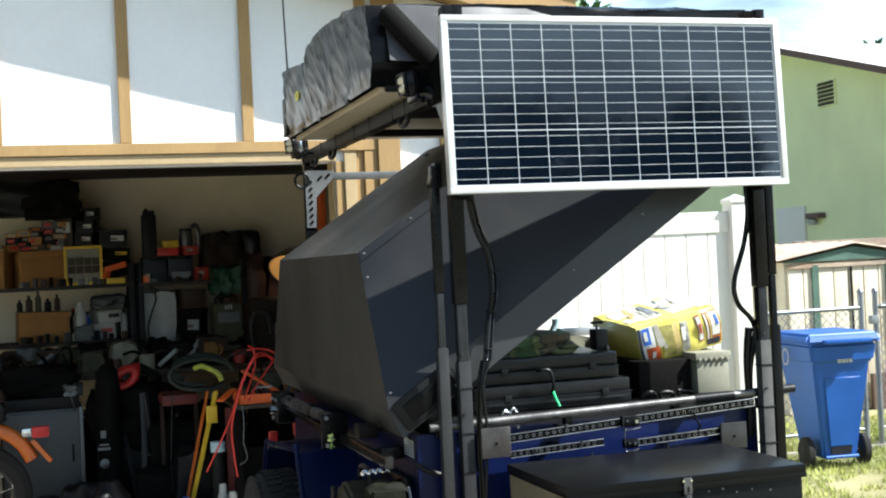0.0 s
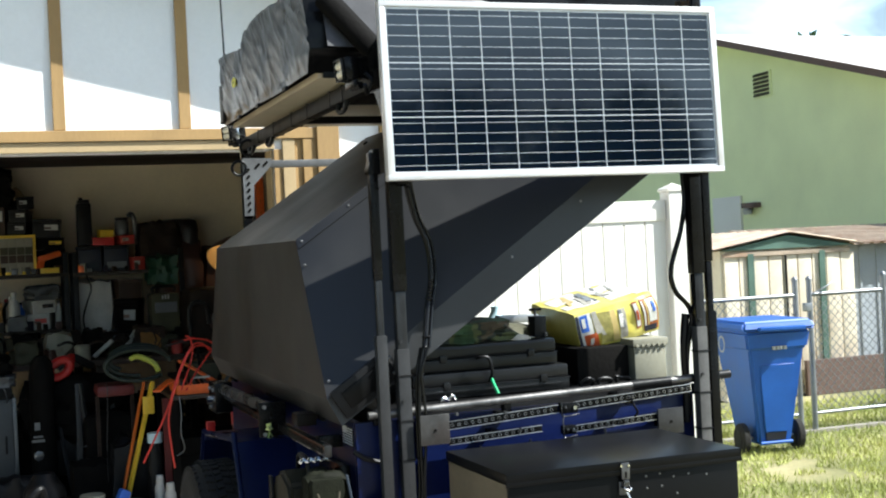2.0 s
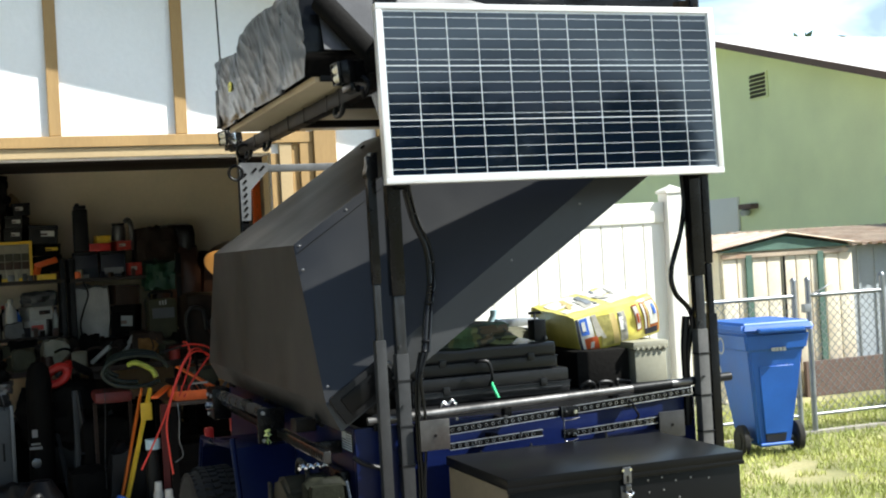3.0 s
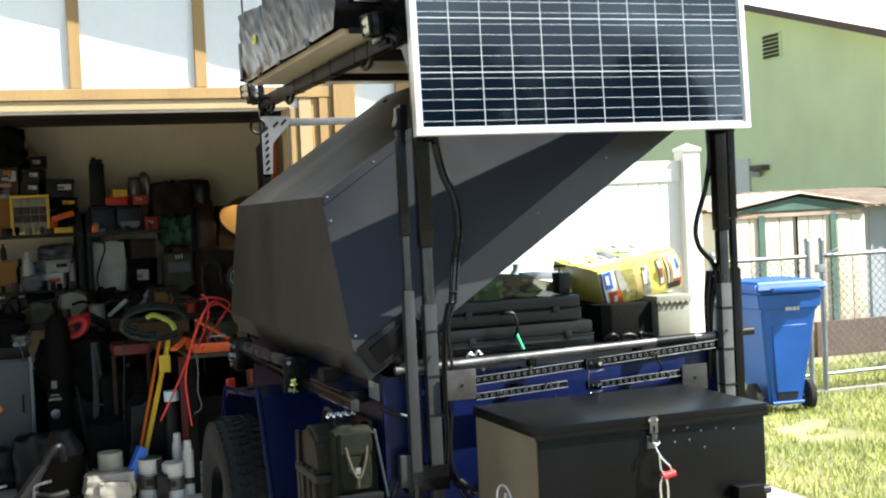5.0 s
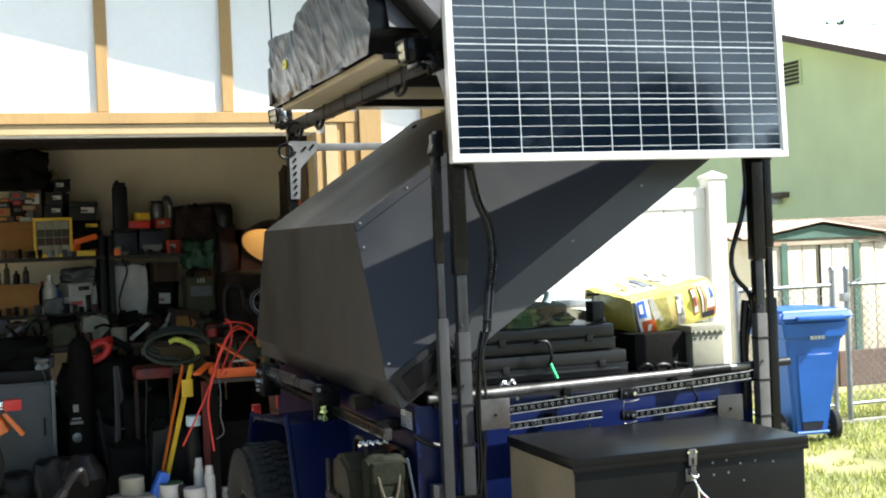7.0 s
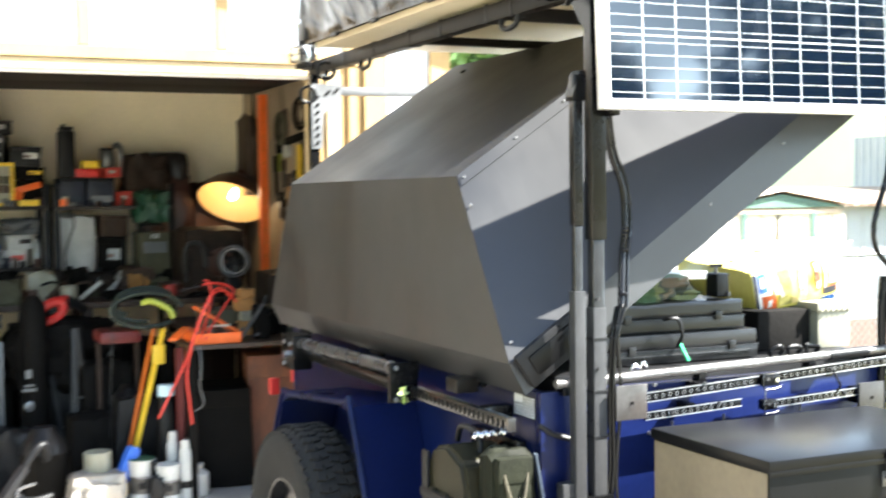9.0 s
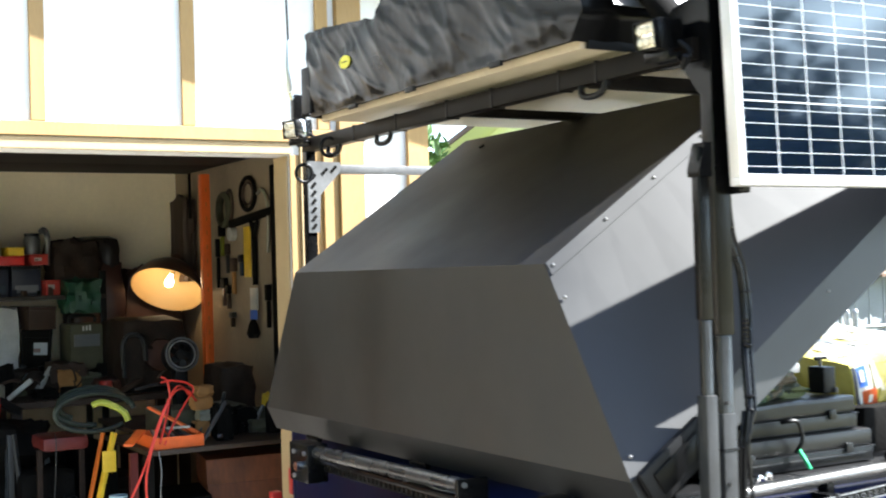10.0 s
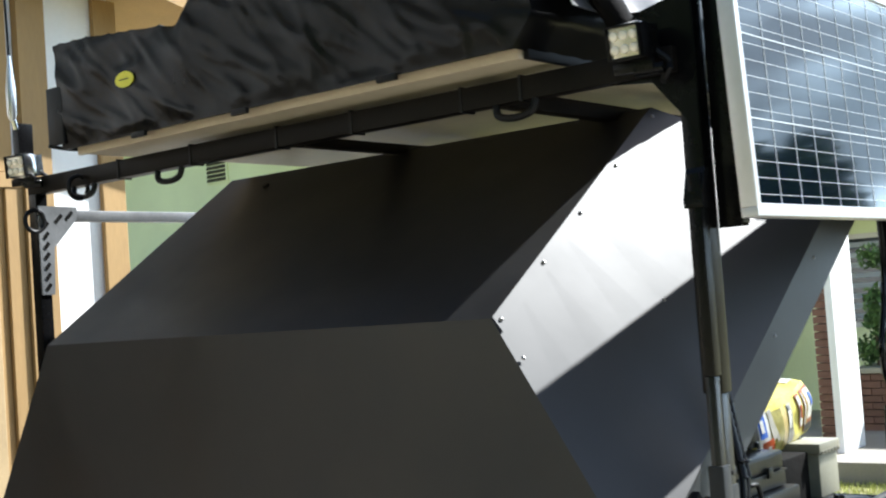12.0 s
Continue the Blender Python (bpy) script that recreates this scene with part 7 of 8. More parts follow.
part("top", B(-1.6, 0.75, 9.55, 10.2, 0.80, 0.84, 0.005), M_BROWN, bench)
for x in (-1.55, -0.4, 0.66):
    for y in (9.6, 10.1):
        part("leg", B(x, x + 0.06, y, y + 0.06, FLOOR, 0.80), M_BROWN, bench)
random.seed(4)
for i in range(30):
    x, y = -1.55 + 0.076 * i + random.uniform(-0.02, 0.02), random.uniform(9.6, 10.1)
    h = random.uniform(0.06, 0.22)
    m = random.choice((M_DARK, M_TAN, M_CASE, M_BROWN, M_OLIVE, M_SILVER, M_BROWNRED, M_REDBOX, M_CARD, M_WHITEP))
    w = random.uniform(0.05, 0.10)
    if i % 3 == 0:
        single("rag", sack(bmesh.new(), x - w, x + w, y - w, y + w, 0.84, 0.84 + h, i, 0.35, 5), m, "dark bundle of tools and rags on the bench", "bundle", "bundles on the bench")
    elif i % 3 == 1:
        d = random.uniform(-0.9, 0.9)
        single("hand_tool", bar(bmesh.new(), (x - 0.09 * math.cos(d), y, 0.86), (x + 0.09 * math.cos(d), y + 0.09 * math.sin(d), 0.86 + h * 0.7), 0.035, 0.03, 0.006), m, "worn hand tool lying on the bench", "tool", "tools on the bench")
    else:
        single("tin", lathe(bmesh.new(), [(w * 0.6, 0), (w * 0.6, h * 0.9), (w * 0.5, h), (0, h)], at=(x, y, 0.84), seg=14), m, "small dark tin on the bench", "tin", "tins on the bench")

random.seed(77)
for i in range(15):
    x, w, h = -1.5 + 0.155 * i, random.uniform(0.08, 0.13), random.uniform(0.12, 0.21)
    single("stuffed_bag", sack(bmesh.new(), x - w, x + w, 10.02, 10.19, 0.8405, 0.84 + h, 80 + i, 0.3, 6), random.choice((M_DARK, M_SOOT, M_CABINET, M_BROWNRED, M_BROWN, M_OLIVE)), "dark stuffed bag at the back of the bench", "bag", "bags on the bench")
cab = thing("steel_cabinet", (-1.15, 9.15, 0.0), "grey sheet-steel cabinet standing on the floor", "cabinet")
part("body", B(-1.50, -0.985, 8.98, 9.42, FLOOR + 0.02, 0.66, 0.01), M_CABINET, cab)
part("door", B(-1.48, -1.005, 8.96, 8.979, FLOOR + 0.05, 0.645, 0.006), M_CABINET, cab)
part("edge_trim", B(-1.003, -0.978, 8.955, 8.975, FLOOR + 0.02, 0.67, 0.004), M_SILVER, cab)
part("handle", B(-1.06, -1.045, 8.945, 8.958, 0.30, 0.42, 0.003), M_CASE, cab)
part("foot", B(-1.48, -1.0, 9.0, 9.4, FLOOR, FLOOR + 0.02), M_DARK, cab)
single("tool_tray", B(-1.48, -1.0, 9.0, 9.4, 0.6605, 0.74, 0.01), M_CASE, "black tool tray on the cabinet", "tray")
single("tarpaulin", sack(bmesh.new(), -1.50, -1.02, 9.02, 9.4, 0.741, 0.95, 12, 0.35), M_DARK, "crumpled dark tarpaulin on the tray", "tarpaulin")
single("pale_rag", sack(bmesh.new(), -1.10, -0.98, 9.0, 9.12, 0.741, 0.82, 13, 0.4, 5), M_SILVER, "pale grey rag on the tray", "rag")
golf = thing("sports_bag", (-0.78, 8.8, 0.0), "tall dark navy sports bag with white marks", "bag")
part("body", lathe(bmesh.new(), [(0.078, 0), (0.088, 0.03), (0.082, 0.12), (0.086, 0.40), (0.080, 0.62), (0.086, 0.80), (0.088, 0.83), (0.080, 0.85), (0.084, 0.96), (0.070, 1.06), (0.04, 1.10), (0, 1.11)], at=(-0.785, 8.8, FLOOR), seg=20), M_DARK, golf)
part("white_mark", lathe(bmesh.new(), [(0.0, 0), (0.034, 0), (0.026, 0.003), (0, 0.003)], seg=7, m=Matrix.Translation((-0.825, 8.718, 0.30)) @ Matrix.Rotation(radians(90), 4, "X")), M_SILVER, golf)
part("white_mark", B(-0.865, -0.785, 8.712, 8.717, 0.39, 0.408), M_SILVER, golf)
part("white_mark", B(-0.855, -0.795, 8.712, 8.717, 0.42, 0.432), M_SILVER, golf)
part("white_mark", B(-0.845, -0.81, 8.712, 8.717, 0.47, 0.52), M_SILVER, golf)
golf.location.x -= 0.03
dr = thing("grip_tool", (-0.66, 9.0, 0.70), "red power tool with a ring-shaped grip lying on the clutter", "power tool")
ca, sa = math.cos(radians(35)), math.sin(radians(35))
ring = [(-0.69 + 0.075 * math.cos(a) * ca - 0.048 * math.sin(a) * sa, 8.90, 0.85 + 0.075 * math.cos(a) * sa + 0.048 * math.sin(a) * ca) for a in [i * math.pi / 6 for i in range(13)]]
part("grip", T(ring, 0.029), M_RED, dr)
part("body", bar(bmesh.new(), (-0.64, 8.92, 0.875), (-0.60, 8.98, 0.92), 0.05, 0.06, 0.015), M_RED, dr)
part("trigger", bar(bmesh.new(), (-0.70, 8.885, 0.84), (-0.67, 8.885, 0.862), 0.02, 0.02, 0.005), M_CASE, dr)
part("blade_guard", bar(bmesh.new(), (-0.60, 8.98, 0.92), (-0.47, 9.05, 0.84), 0.06, 0.05, 0.012), M_CASE, dr)
cm = thing("covered_machine", (-0.61, 9.17, FLOOR), "dark shop machine on a stand, half covered by cloth", "machine")
part("cloth", sack(bmesh.new(), -0.92, -0.30, 8.85, 9.5, 0.34, 0.76, 14, 0.3, 10), M_DARK, cm)
part("motor_housing", B(-0.86, -0.36, 8.92, 9.44, 0.12, 0.40, 0.03), M_CASE, cm)
for x in (-0.84, -0.42):
    for y in (8.94, 9.37):
        part("leg", B(x, x + 0.05, y, y + 0.05, FLOOR, 0.14), M_CASE, cm)
for i, (x, lean, m) in enumerate(((-0.60, 0.03, M_TUBE), (-0.53, -0.03, M_TUBE), (-0.46, -0.04, M_DARK), (-0.40, 0.05, M_TUBE), (-0.68, -0.05, M_TUBE))):
    single("steel_rail", bar(bmesh.new(), (x - lean, 8.62 + 0.03 * i, FLOOR), (x + lean, 8.80 + 0.02 * i, 0.66 - 0.05 * (i % 3)), 0.045 - 0.006 * i, 0.02, 0.003), m, "grey steel rail leaning on the clutter", "rail", "leaning rails")

# ---- work table by the opening ----
tb = thing("work_table", (0.42, 8.2, 0.0), "worn wooden work table inside the garage", "table")
part("tabletop", B(-0.10, 0.98, 7.78, 8.60, 0.69, 0.715, 0.005), M_TABLE, tb)
for x in (-0.10, 0.90):
    for y in (7.84, 8.52):
        part("leg", B(x, x + 0.045, y, y + 0.045, FLOOR, 0.685), M_DARK, tb)
ob = thing("orange_tool_box", (0.06, 7.9, 0.715), "open orange plastic tool box on the table", "tool box")
part("tray_floor", B(-0.05, 0.19, 7.82, 8.16, 0.7155, 0.722), M_ORANGE, ob)
part("tray_side", B(-0.055, 0.195, 7.81, 7.819, 0.716, 0.775, 0.002), M_ORANGE, ob)
part("tray_side", B(-0.055, 0.195, 8.161, 8.17, 0.716, 0.775, 0.002), M_ORANGE, ob)
part("tray_side", bar(bmesh.new(), (-0.056, 7.81, 0.746), (-0.056, 8.17, 0.746), 0.009, 0.06, 0.002), M_ORANGE, ob)
part("tray_side", bar(bmesh.new(), (0.196, 7.81, 0.746), (0.196, 8.17, 0.746), 0.009, 0.06, 0.002), M_ORANGE, ob)
part("lid_rim", bar(bmesh.new(), (0.19, 7.86, 0.775), (0.0, 8.10, 0.905), 0.03, 0.012, 0.003), M_ORANGE, ob)
part("lid_rim", bar(bmesh.new(), (-0.18, 7.86, 0.745), (-0.075, 7.98, 0.80), 0.05, 0.012, 0.003), M_ORANGE, ob)
for i in range(7):
    part("socket_tool", bar(bmesh.new(), (-0.03 + 0.028 * i, 7.85 + 0.02 * (i % 3), 0.765), (0.0 + 0.022 * i, 8.05 - 0.03 * (i % 2), 0.785 + 0.01 * (i % 2)), 0.018, 0.016, 0.004), (M_SILVER, M_CASE, M_TUBE)[i % 3], ob)
single("white_tool", bar(bmesh.new(), (0.06, 7.98, 0.80), (0.15, 7.88, 0.81), 0.016, 0.012, 0.003), M_WHITEP, "white handled tool in the orange box", "tool")
for k, (rx, rz, z) in enumerate(((0.205, 0.10, 0.885), (0.19, 0.09, 0.905), (0.175, 0.085, 0.925))):
    hp = [(-0.24 + rx * math.cos(a), 8.25 + 0.03 * k, z + rz * math.sin(a)) for a in [0.1 + i * 0.36 for i in range(16 - 2 * k)]]
    single("garden_hose", T(hp, 0.014), M_HOSE, "coiled dark green garden hose on the table", "hose", "hose coils")
single("strap_handle", T([(-0.31, 8.02, 0.945), (-0.27, 8.0, 0.958), (-0.21, 7.98, 0.935), (-0.165, 7.96, 0.90), (-0.15, 7.95, 0.86)], 0.017), M_LIME3, "yellow-green handle among the hoses", "handle")
single("red_engine", B(-0.50, -0.26, 8.3, 8.6, 0.69, 0.765, 0.03), M_REDDARK, "red machine housing behind the hoses", "machine")
hook = thing("hook_stand", (0.10, 8.06, 0.7155), "dark steel hook stand holding the cords", "stand")
part("foot", B(0.06, 0.24, 8.18, 8.28, 0.7155, 0.725, 0.003), M_CASE, hook)
part("pole", T([(0.15, 8.23, 0.72), (0.13, 8.15, 0.9), (0.10, 8.02, 1.02)], 0.008), M_CASE, hook)
part("hook_arm", T([(-0.10, 7.985, 1.01), (0.0, 7.97, 1.03), (0.10, 7.99, 1.02), (0.20, 7.98, 0.99)], 0.007), M_CASE, hook)
for x in (-0.49, -0.27):
    single("red_stake", B(x - 0.012, x + 0.012, 8.42, 8.45, FLOOR, 0.69), M_SOOT, "sooty steel stake standing under a machine", "stake", "red stakes")
for k, pts in enumerate(([(0.17, 7.95, 0.97), (0.11, 7.88, 1.02), (0.035, 7.78, 1.01), (-0.05, 7.74, 0.873), (-0.13, 7.74, 0.653), (-0.199, 7.74, 0.509), (-0.29, 7.74, 0.335)], [(0.22, 7.98, 0.93), (0.14, 7.90, 1.0), (0.03, 7.78, 0.99), (-0.065, 7.73, 0.823), (-0.128, 7.73, 0.603), (-0.122, 7.73, 0.428), (-0.107, 7.73, 0.29)],
    [(0.01, 7.90, 1.045), (0.07, 7.92, 1.05), (0.16, 7.95, 1.03), (0.20, 7.96, 0.99), (0.15, 7.94, 0.93), (0.05, 7.86, 0.82), (-0.01, 7.80, 0.74)],
    [(0.02, 7.93, 1.07), (0.05, 7.93, 1.05), (0.06, 7.92, 0.97), (0.03, 7.88, 0.88), (-0.04, 7.78, 0.75)])):
    single("extension_cord", T(pts, 0.0055), M_CORD, "bright red extension cord draped off the table", "cord", "extension cords")
yb = thing("spirit_level", (-0.25, 8.1, 0.0), "yellow measuring rail leaning against the table", "level")
part("rail", bar(bmesh.new(), (-0.415, 8.10, FLOOR), (-0.165, 8.17, 0.78), 0.040, 0.018, 0.003), M_YELLOW, yb)
part("rail", bar(bmesh.new(), (-0.440, 8.13, FLOOR), (-0.215, 8.20, 0.78), 0.022, 0.014, 0.003), M_ORANGE2, yb)
part("slider", B(-0.235, -0.165, 8.135, 8.155, 0.58, 0.69, 0.004), M_YELLOW, yb)
single("red_post", B(-0.13, -0.09, 8.0, 8.03, FLOOR, 0.684), M_REDDARK, "red painted steel post under the table", "post")
single("blue_jug", bar(bmesh.new(), (-0.50, 7.95, FLOOR + 0.04), (-0.38, 7.97, 0.15), 0.08, 0.07, 0.02), M_BLUEPRINT, "blue plastic bottle lying on the floor", "bottle")
vise = thing("bench_fan", (0.47, 8.45, 0.72), "round white-rimmed work fan on the table", "fan")
fm = Matrix.Translation((0.47, 9.0, 1.11)) @ Matrix.Rotation(radians(80), 4, "X")
part("rim", lathe(bmesh.new(), [(0.094, 0.035), (0.105, 0.035), (0.105, 0.05), (0.094, 0.05), (0.094, 0.035)], seg=28, m=fm, cap=False), M_SILVER, vise)
part("inner_rim", lathe(bmesh.new(), [(0.078, 0.03), (0.084, 0.03), (0.084, 0.05), (0.078, 0.05), (0.078, 0.03)], seg=28, m=fm, cap=False), M_ALU, vise)
part("drum", lathe(bmesh.new(), [(0.10, -0.06), (0.10, 0.034), (0.07, 0.034), (0.07, -0.06), (0.10, -0.06)], seg=28, m=fm, cap=False), M_CASE, vise)
part("hub", lathe(bmesh.new(), [(0.0, 0.0), (0.03, 0.0), (0.03, 0.03), (0, 0.03)], seg=14, m=fm), M_CASE, vise)
for i in range(5):
    part("blade", box(bmesh.new(), 0.0, 0.075, -0.02, 0.02, -0.002, 0.002, 0, fm @ Matrix.Rotation(i * 1.257, 4, "Z") @ Matrix.Rotation(0.4, 4, "X")), M_CASE, vise)
part("stand", B(0.43, 0.51, 8.97, 9.05, 0.72, 1.02, 0.01), M_CASE, vise)
part("stand_foot", B(0.36, 0.58, 8.6, 9.12, 0.7155, 0.73, 0.006), M_CASE, vise)
sidetable = thing("tool_bench", (0.55, 9.1, 0.0), "dark tool bench along the side wall", "bench")
part("top", B(0.1, 1.04, 8.62, 9.52, 0.685, 0.715, 0.004), M_BROWN, sidetable)
for x in (0.14, 0.96):
    for y in (8.68, 9.44):
        part("leg", B(x, x + 0.05, y, y + 0.05, FLOOR, 0.685), M_DARK, sidetable)
random.seed(9)
for i in range(12):
    x, y, w = 0.30 + 0.055 * i, random.uniform(7.95, 8.5), random.uniform(0.03, 0.06)
    h = random.uniform(0.05, 0.20)
    single("bench_tool", sack(bmesh.new(), x - w, x + w, y - w, y + w, 0.7155, 0.7155 + h, 20 + i, 0.3, 4), random.choice((M_DARK, M_CASE, M_OLIVE, M_YELLOW, M_SILVER, M_DARK)), "small worn tool on the work table", "tool", "tools on the work table")
fitting = thing("tan_fitting", (0.33, 8.2, 0.7155), "stack of tan cast fittings standing on the work table", "fitting")
for z0, z1, dx, w in ((0.7155, 0.80, 0.0, 0.05), (0.801, 0.86, 0.012, 0.042), (0.861, 0.93, -0.006, 0.055), (0.931, 0.99, 0.010, 0.046)):
    part("casting", sack(bmesh.new(), 0.325 + dx - w, 0.325 + dx + w, 8.15, 8.24, z0, z1, int(z0 * 1000), 0.22, 5), M_CARD if w > 0.045 else M_TAN, fitting)
single("green_case", B(0.12, 0.62, 8.28, 8.58, 0.7155, 0.86, 0.015), M_OLIVE, "dark green case on the work table", "case")
single("dark_motor", sack(bmesh.new(), 0.64, 0.86, 8.75, 9.1, 0.7155, 1.05, 31, 0.15, 6), M_SOOT, "black electric motor on the bench", "motor")
machine = thing("brown_machine", (0.52, 9.92, 0.842), "dark brown machine housing on the bench", "machine")
part("housing", sack(bmesh.new(), 0.30, 0.75, 9.65, 10.2, 0.875, 1.32, 33, 0.12, 8), M_SOOT, machine)
part("base", B(0.31, 0.74, 9.67, 10.18, 0.842, 0.874, 0.006), M_DARK, machine)
part("side_cover", lathe(bmesh.new(), [(0.0, 0.0), (0.11, 0.0), (0.10, 0.02), (0.0, 0.024)], seg=20, m=Matrix.Translation((0.55, 9.655, 1.08)) @ Matrix.Rotation(radians(90), 4, "X")), M_BROWNRED, machine)
single("grey_pipe", T([(0.30, 9.6, 0.95), (0.29, 9.6, 1.15), (0.34, 9.6, 1.22), (0.42, 9.6, 1.19), (0.44, 9.6, 1.05)], 0.016), M_TUBE, "curved grey pipe on the bench", "pipe")
single("red_jack", bar(bmesh.new(), (0.55, 7.95, 0.28), (0.60, 7.97, 0.38), 0.035, 0.03, 0.012), M_REDDARK, "red tool hanging under the table", "tool")
for x0, x1, y0, y1, z1, m in ((0.02, 0.36, 8.02, 8.48, 0.42, M_DARK), (0.36, 0.84, 8.05, 8.45, 0.60, M_RUSTWOOD), (0.86, 1.0, 8.02, 8.48, 0.36, M_DARK)):
    carton(x0, x1, y0, y1, FLOOR, z1, m, "red-brown wooden chest under the work table" if m is M_RUSTWOOD else "dark storage box under the work table")
for i, (x, y, w, h) in enumerate(((-0.30, 8.35, 0.13, 0.55), (-0.55, 8.45, 0.12, 0.42), (-1.0, 8.55, 0.14, 0.36), (-0.42, 8.72, 0.15, 0.70), (-1.25, 8.72, 0.12, 0.25))):
    single("dark_sack", sack(bmesh.new(), x - w, x + w, y - w, y + w, FLOOR, FLOOR + h, 60 + i, 0.25, 6), M_DARK if i % 2 else M_CASE, "dark stuffed sack on the garage floor", "sack", "sacks on the garage floor")

# ---- loose stuff heaped under and over the benches ----
random.seed(21)
for i in range(9):
    x0 = -1.50 + 0.24 * i
    w, h = random.uniform(0.17, 0.22), random.uniform(0.45, 0.78)
    carton(x0, x0 + w, 9.68, 10.08, FLOOR, FLOOR + h, random.choice((M_DARK, M_CASE, M_BROWN, M_DARK)), "dark storage box under the back bench")
for i in range(16):
    x, y, a = random.uniform(-1.5, 0.7), random.uniform(9.62, 10.1), random.uniform(0, 6.28)
    z, r = 0.93 + random.uniform(0, 0.10), random.uniform(0.05, 0.11)
    pts = [(x + r * math.cos(a + k * 0.7), y + 0.4 * r * math.sin(a + k * 0.7), 0.855 + (z - 0.855) * abs(math.sin(k * 0.6 + a)) + 0.004 * k) for k in range(random.randint(5, 9))]
    single("loose_cable", T(pts, random.uniform(0.005, 0.011)), random.choice((M_CABLE, M_CABLE, M_TUBE, M_BROWN)), "loose dark cable in the heap on the bench", "cable", "loose cables")
PACKS = (M_CASE, M_SILVER, M_CABINET, M_BROWN, M_BROWNRED, M_CASE, M_TAN, M_NAVY, M_DARK)
for x0, x1, z, n in ((-1.42, -0.58, 1.492, 15), (-0.46, 0.02, 1.487, 6), (-1.42, -0.60, 1.057, 12), (-0.44, 0.30, 0.984, 8)):
    for i in range(n):
        x = x0 + (x1 - x0) * (i + random.uniform(0.1, 0.9)) / n
        w, h = random.uniform(0.012, 0.03), random.uniform(0.025, 0.075)
        k = Matrix.Translation((x, 10.225, z)) @ Matrix.Rotation(random.uniform(-0.6, 0.6), 4, "Z")
        single("small_packet", box(bmesh.new(), -w, w, -0.012, 0.012, 0.0, h, 0.003, k), PACKS[(i * 5 + n) % 9], "small worn packet at the shelf edge", "packet", "packets on the shelves")
single("clear_bag", sack(bmesh.new(), -1.0, -0.86, 10.16, 10.24, 1.058, 1.17, 72, 0.35, 5), M_CABINET, "grey crumpled plastic bag on the lower shelf", "bag")
single("grey_parcel", sack(bmesh.new(), -0.86, -0.60, 10.2, 10.5, 1.288, 1.40, 73, 0.35, 6), M_CABINET, "grey crumpled plastic parcel on printed boxes", "parcel")
single("thin_cord", T([(-1.09, 8.9, 0.83), (-1.065, 8.89, 0.78), (-1.04, 8.9, 0.70), (-1.036, 8.955, 0.64)], 0.004), M_SILVER, "thin grey cord hanging over the cabinet", "cord", "thin cords")
single("thin_cord", T([(-0.435, 8.32, 0.787), (-0.435, 8.29, 0.74), (-0.44, 8.285, 0.6), (-0.452, 8.29, 0.4), (-0.454, 8.3, 0.15)], 0.003), M_TUBE, "thin grey cord hanging from the heap", "cord", "thin cords")
single("thin_cord", T([(-0.06, 7.74, 0.72), (-0.055, 7.72, 0.62), (-0.062, 7.72, 0.5), (-0.045, 7.72, 0.40), (-0.09, 7.73, 0.36)], 0.0035), M_SILVER, "thin grey cord hanging off the table", "cord", "thin cords")
for i in range(10):
    x, y, d = random.uniform(0.25, 0.9), random.uniform(7.9, 8.5), random.uniform(-1.2, 1.2)
    single("pry_bar", bar(bmesh.new(), (x - 0.07 * math.cos(d), y - 0.05, 0.735), (x + 0.07 * math.cos(d), y + 0.07 * math.sin(d), random.uniform(0.78, 0.98)), 0.02, 0.016, 0.004), random.choice((M_TUBE, M_CASE, M_BROWN, M_SILVER, M_DARK)), "worn hand tool in the heap on the table", "tool", "tools on the work table")
stand = thing("folding_stand", (-0.58, 8.6, FLOOR), "grey tapered steel folding stand leaning on the clutter", "stand")
part("leg", bar(bmesh.new(), (-0.60, 8.58, FLOOR), (-0.60, 8.64, 0.76), 0.03, 0.02, 0.003), M_TUBE, stand)
part("leg", bar(bmesh.new(), (-0.50, 8.58, FLOOR), (-0.58, 8.64, 0.76), 0.03, 0.02, 0.003), M_TUBE, stand)
for z in (0.05, 0.2, 0.35):
    part("rung", bar(bmesh.new(), (-0.585, 8.60, z), (-0.525, 8.60, z), 0.02, 0.012, 0.002), M_TUBE, stand)

# ---- lamp with a wide dome shade ----
lamp = thing("dome_lamp", (0.78, 10.3, 1.5), "large brown dome lamp with a cream inside, switched on", "lamp")
AX = Vector((-0.40, -0.45, -0.80)).normalized()
lm = Matrix.Translation((0.80, 10.26, 1.50)) @ AX.to_track_quat("Z", "Y").to_matrix().to_4x4()
prof = [(0.262, 0.0), (0.235, -0.07), (0.19, -0.135), (0.13, -0.19), (0.06, -0.225), (0.03, -0.235)]
part("shade", lathe(bmesh.new(), prof + [(0.035, -0.29), (0.0, -0.292)], seg=32, m=lm, cap=False), M_BROWNRED, lamp, "dark brown outer shade")
inner = bmesh.new()
rings = []
for r, z in prof:
    rings.append([inner.verts.new(lm @ Vector(((r - 0.006) * math.cos(i * math.pi / 16), (r - 0.006) * math.sin(i * math.pi / 16), z + 0.004))) for i in range(32)])
for p, q in zip(rings, rings[1:]):
    for i in range(32):
        inner.faces.new((p[i], p[(i + 1) % 32], q[(i + 1) % 32], q[i]))
part("inner_shade", inner, M_CREAM2, lamp, "cream enamelled inside")
part("socket", rod(bmesh.new(), lm @ Vector((0, 0, -0.228)), lm @ Vector((0, 0, -0.12)), 0.022), M_CHROME, lamp)
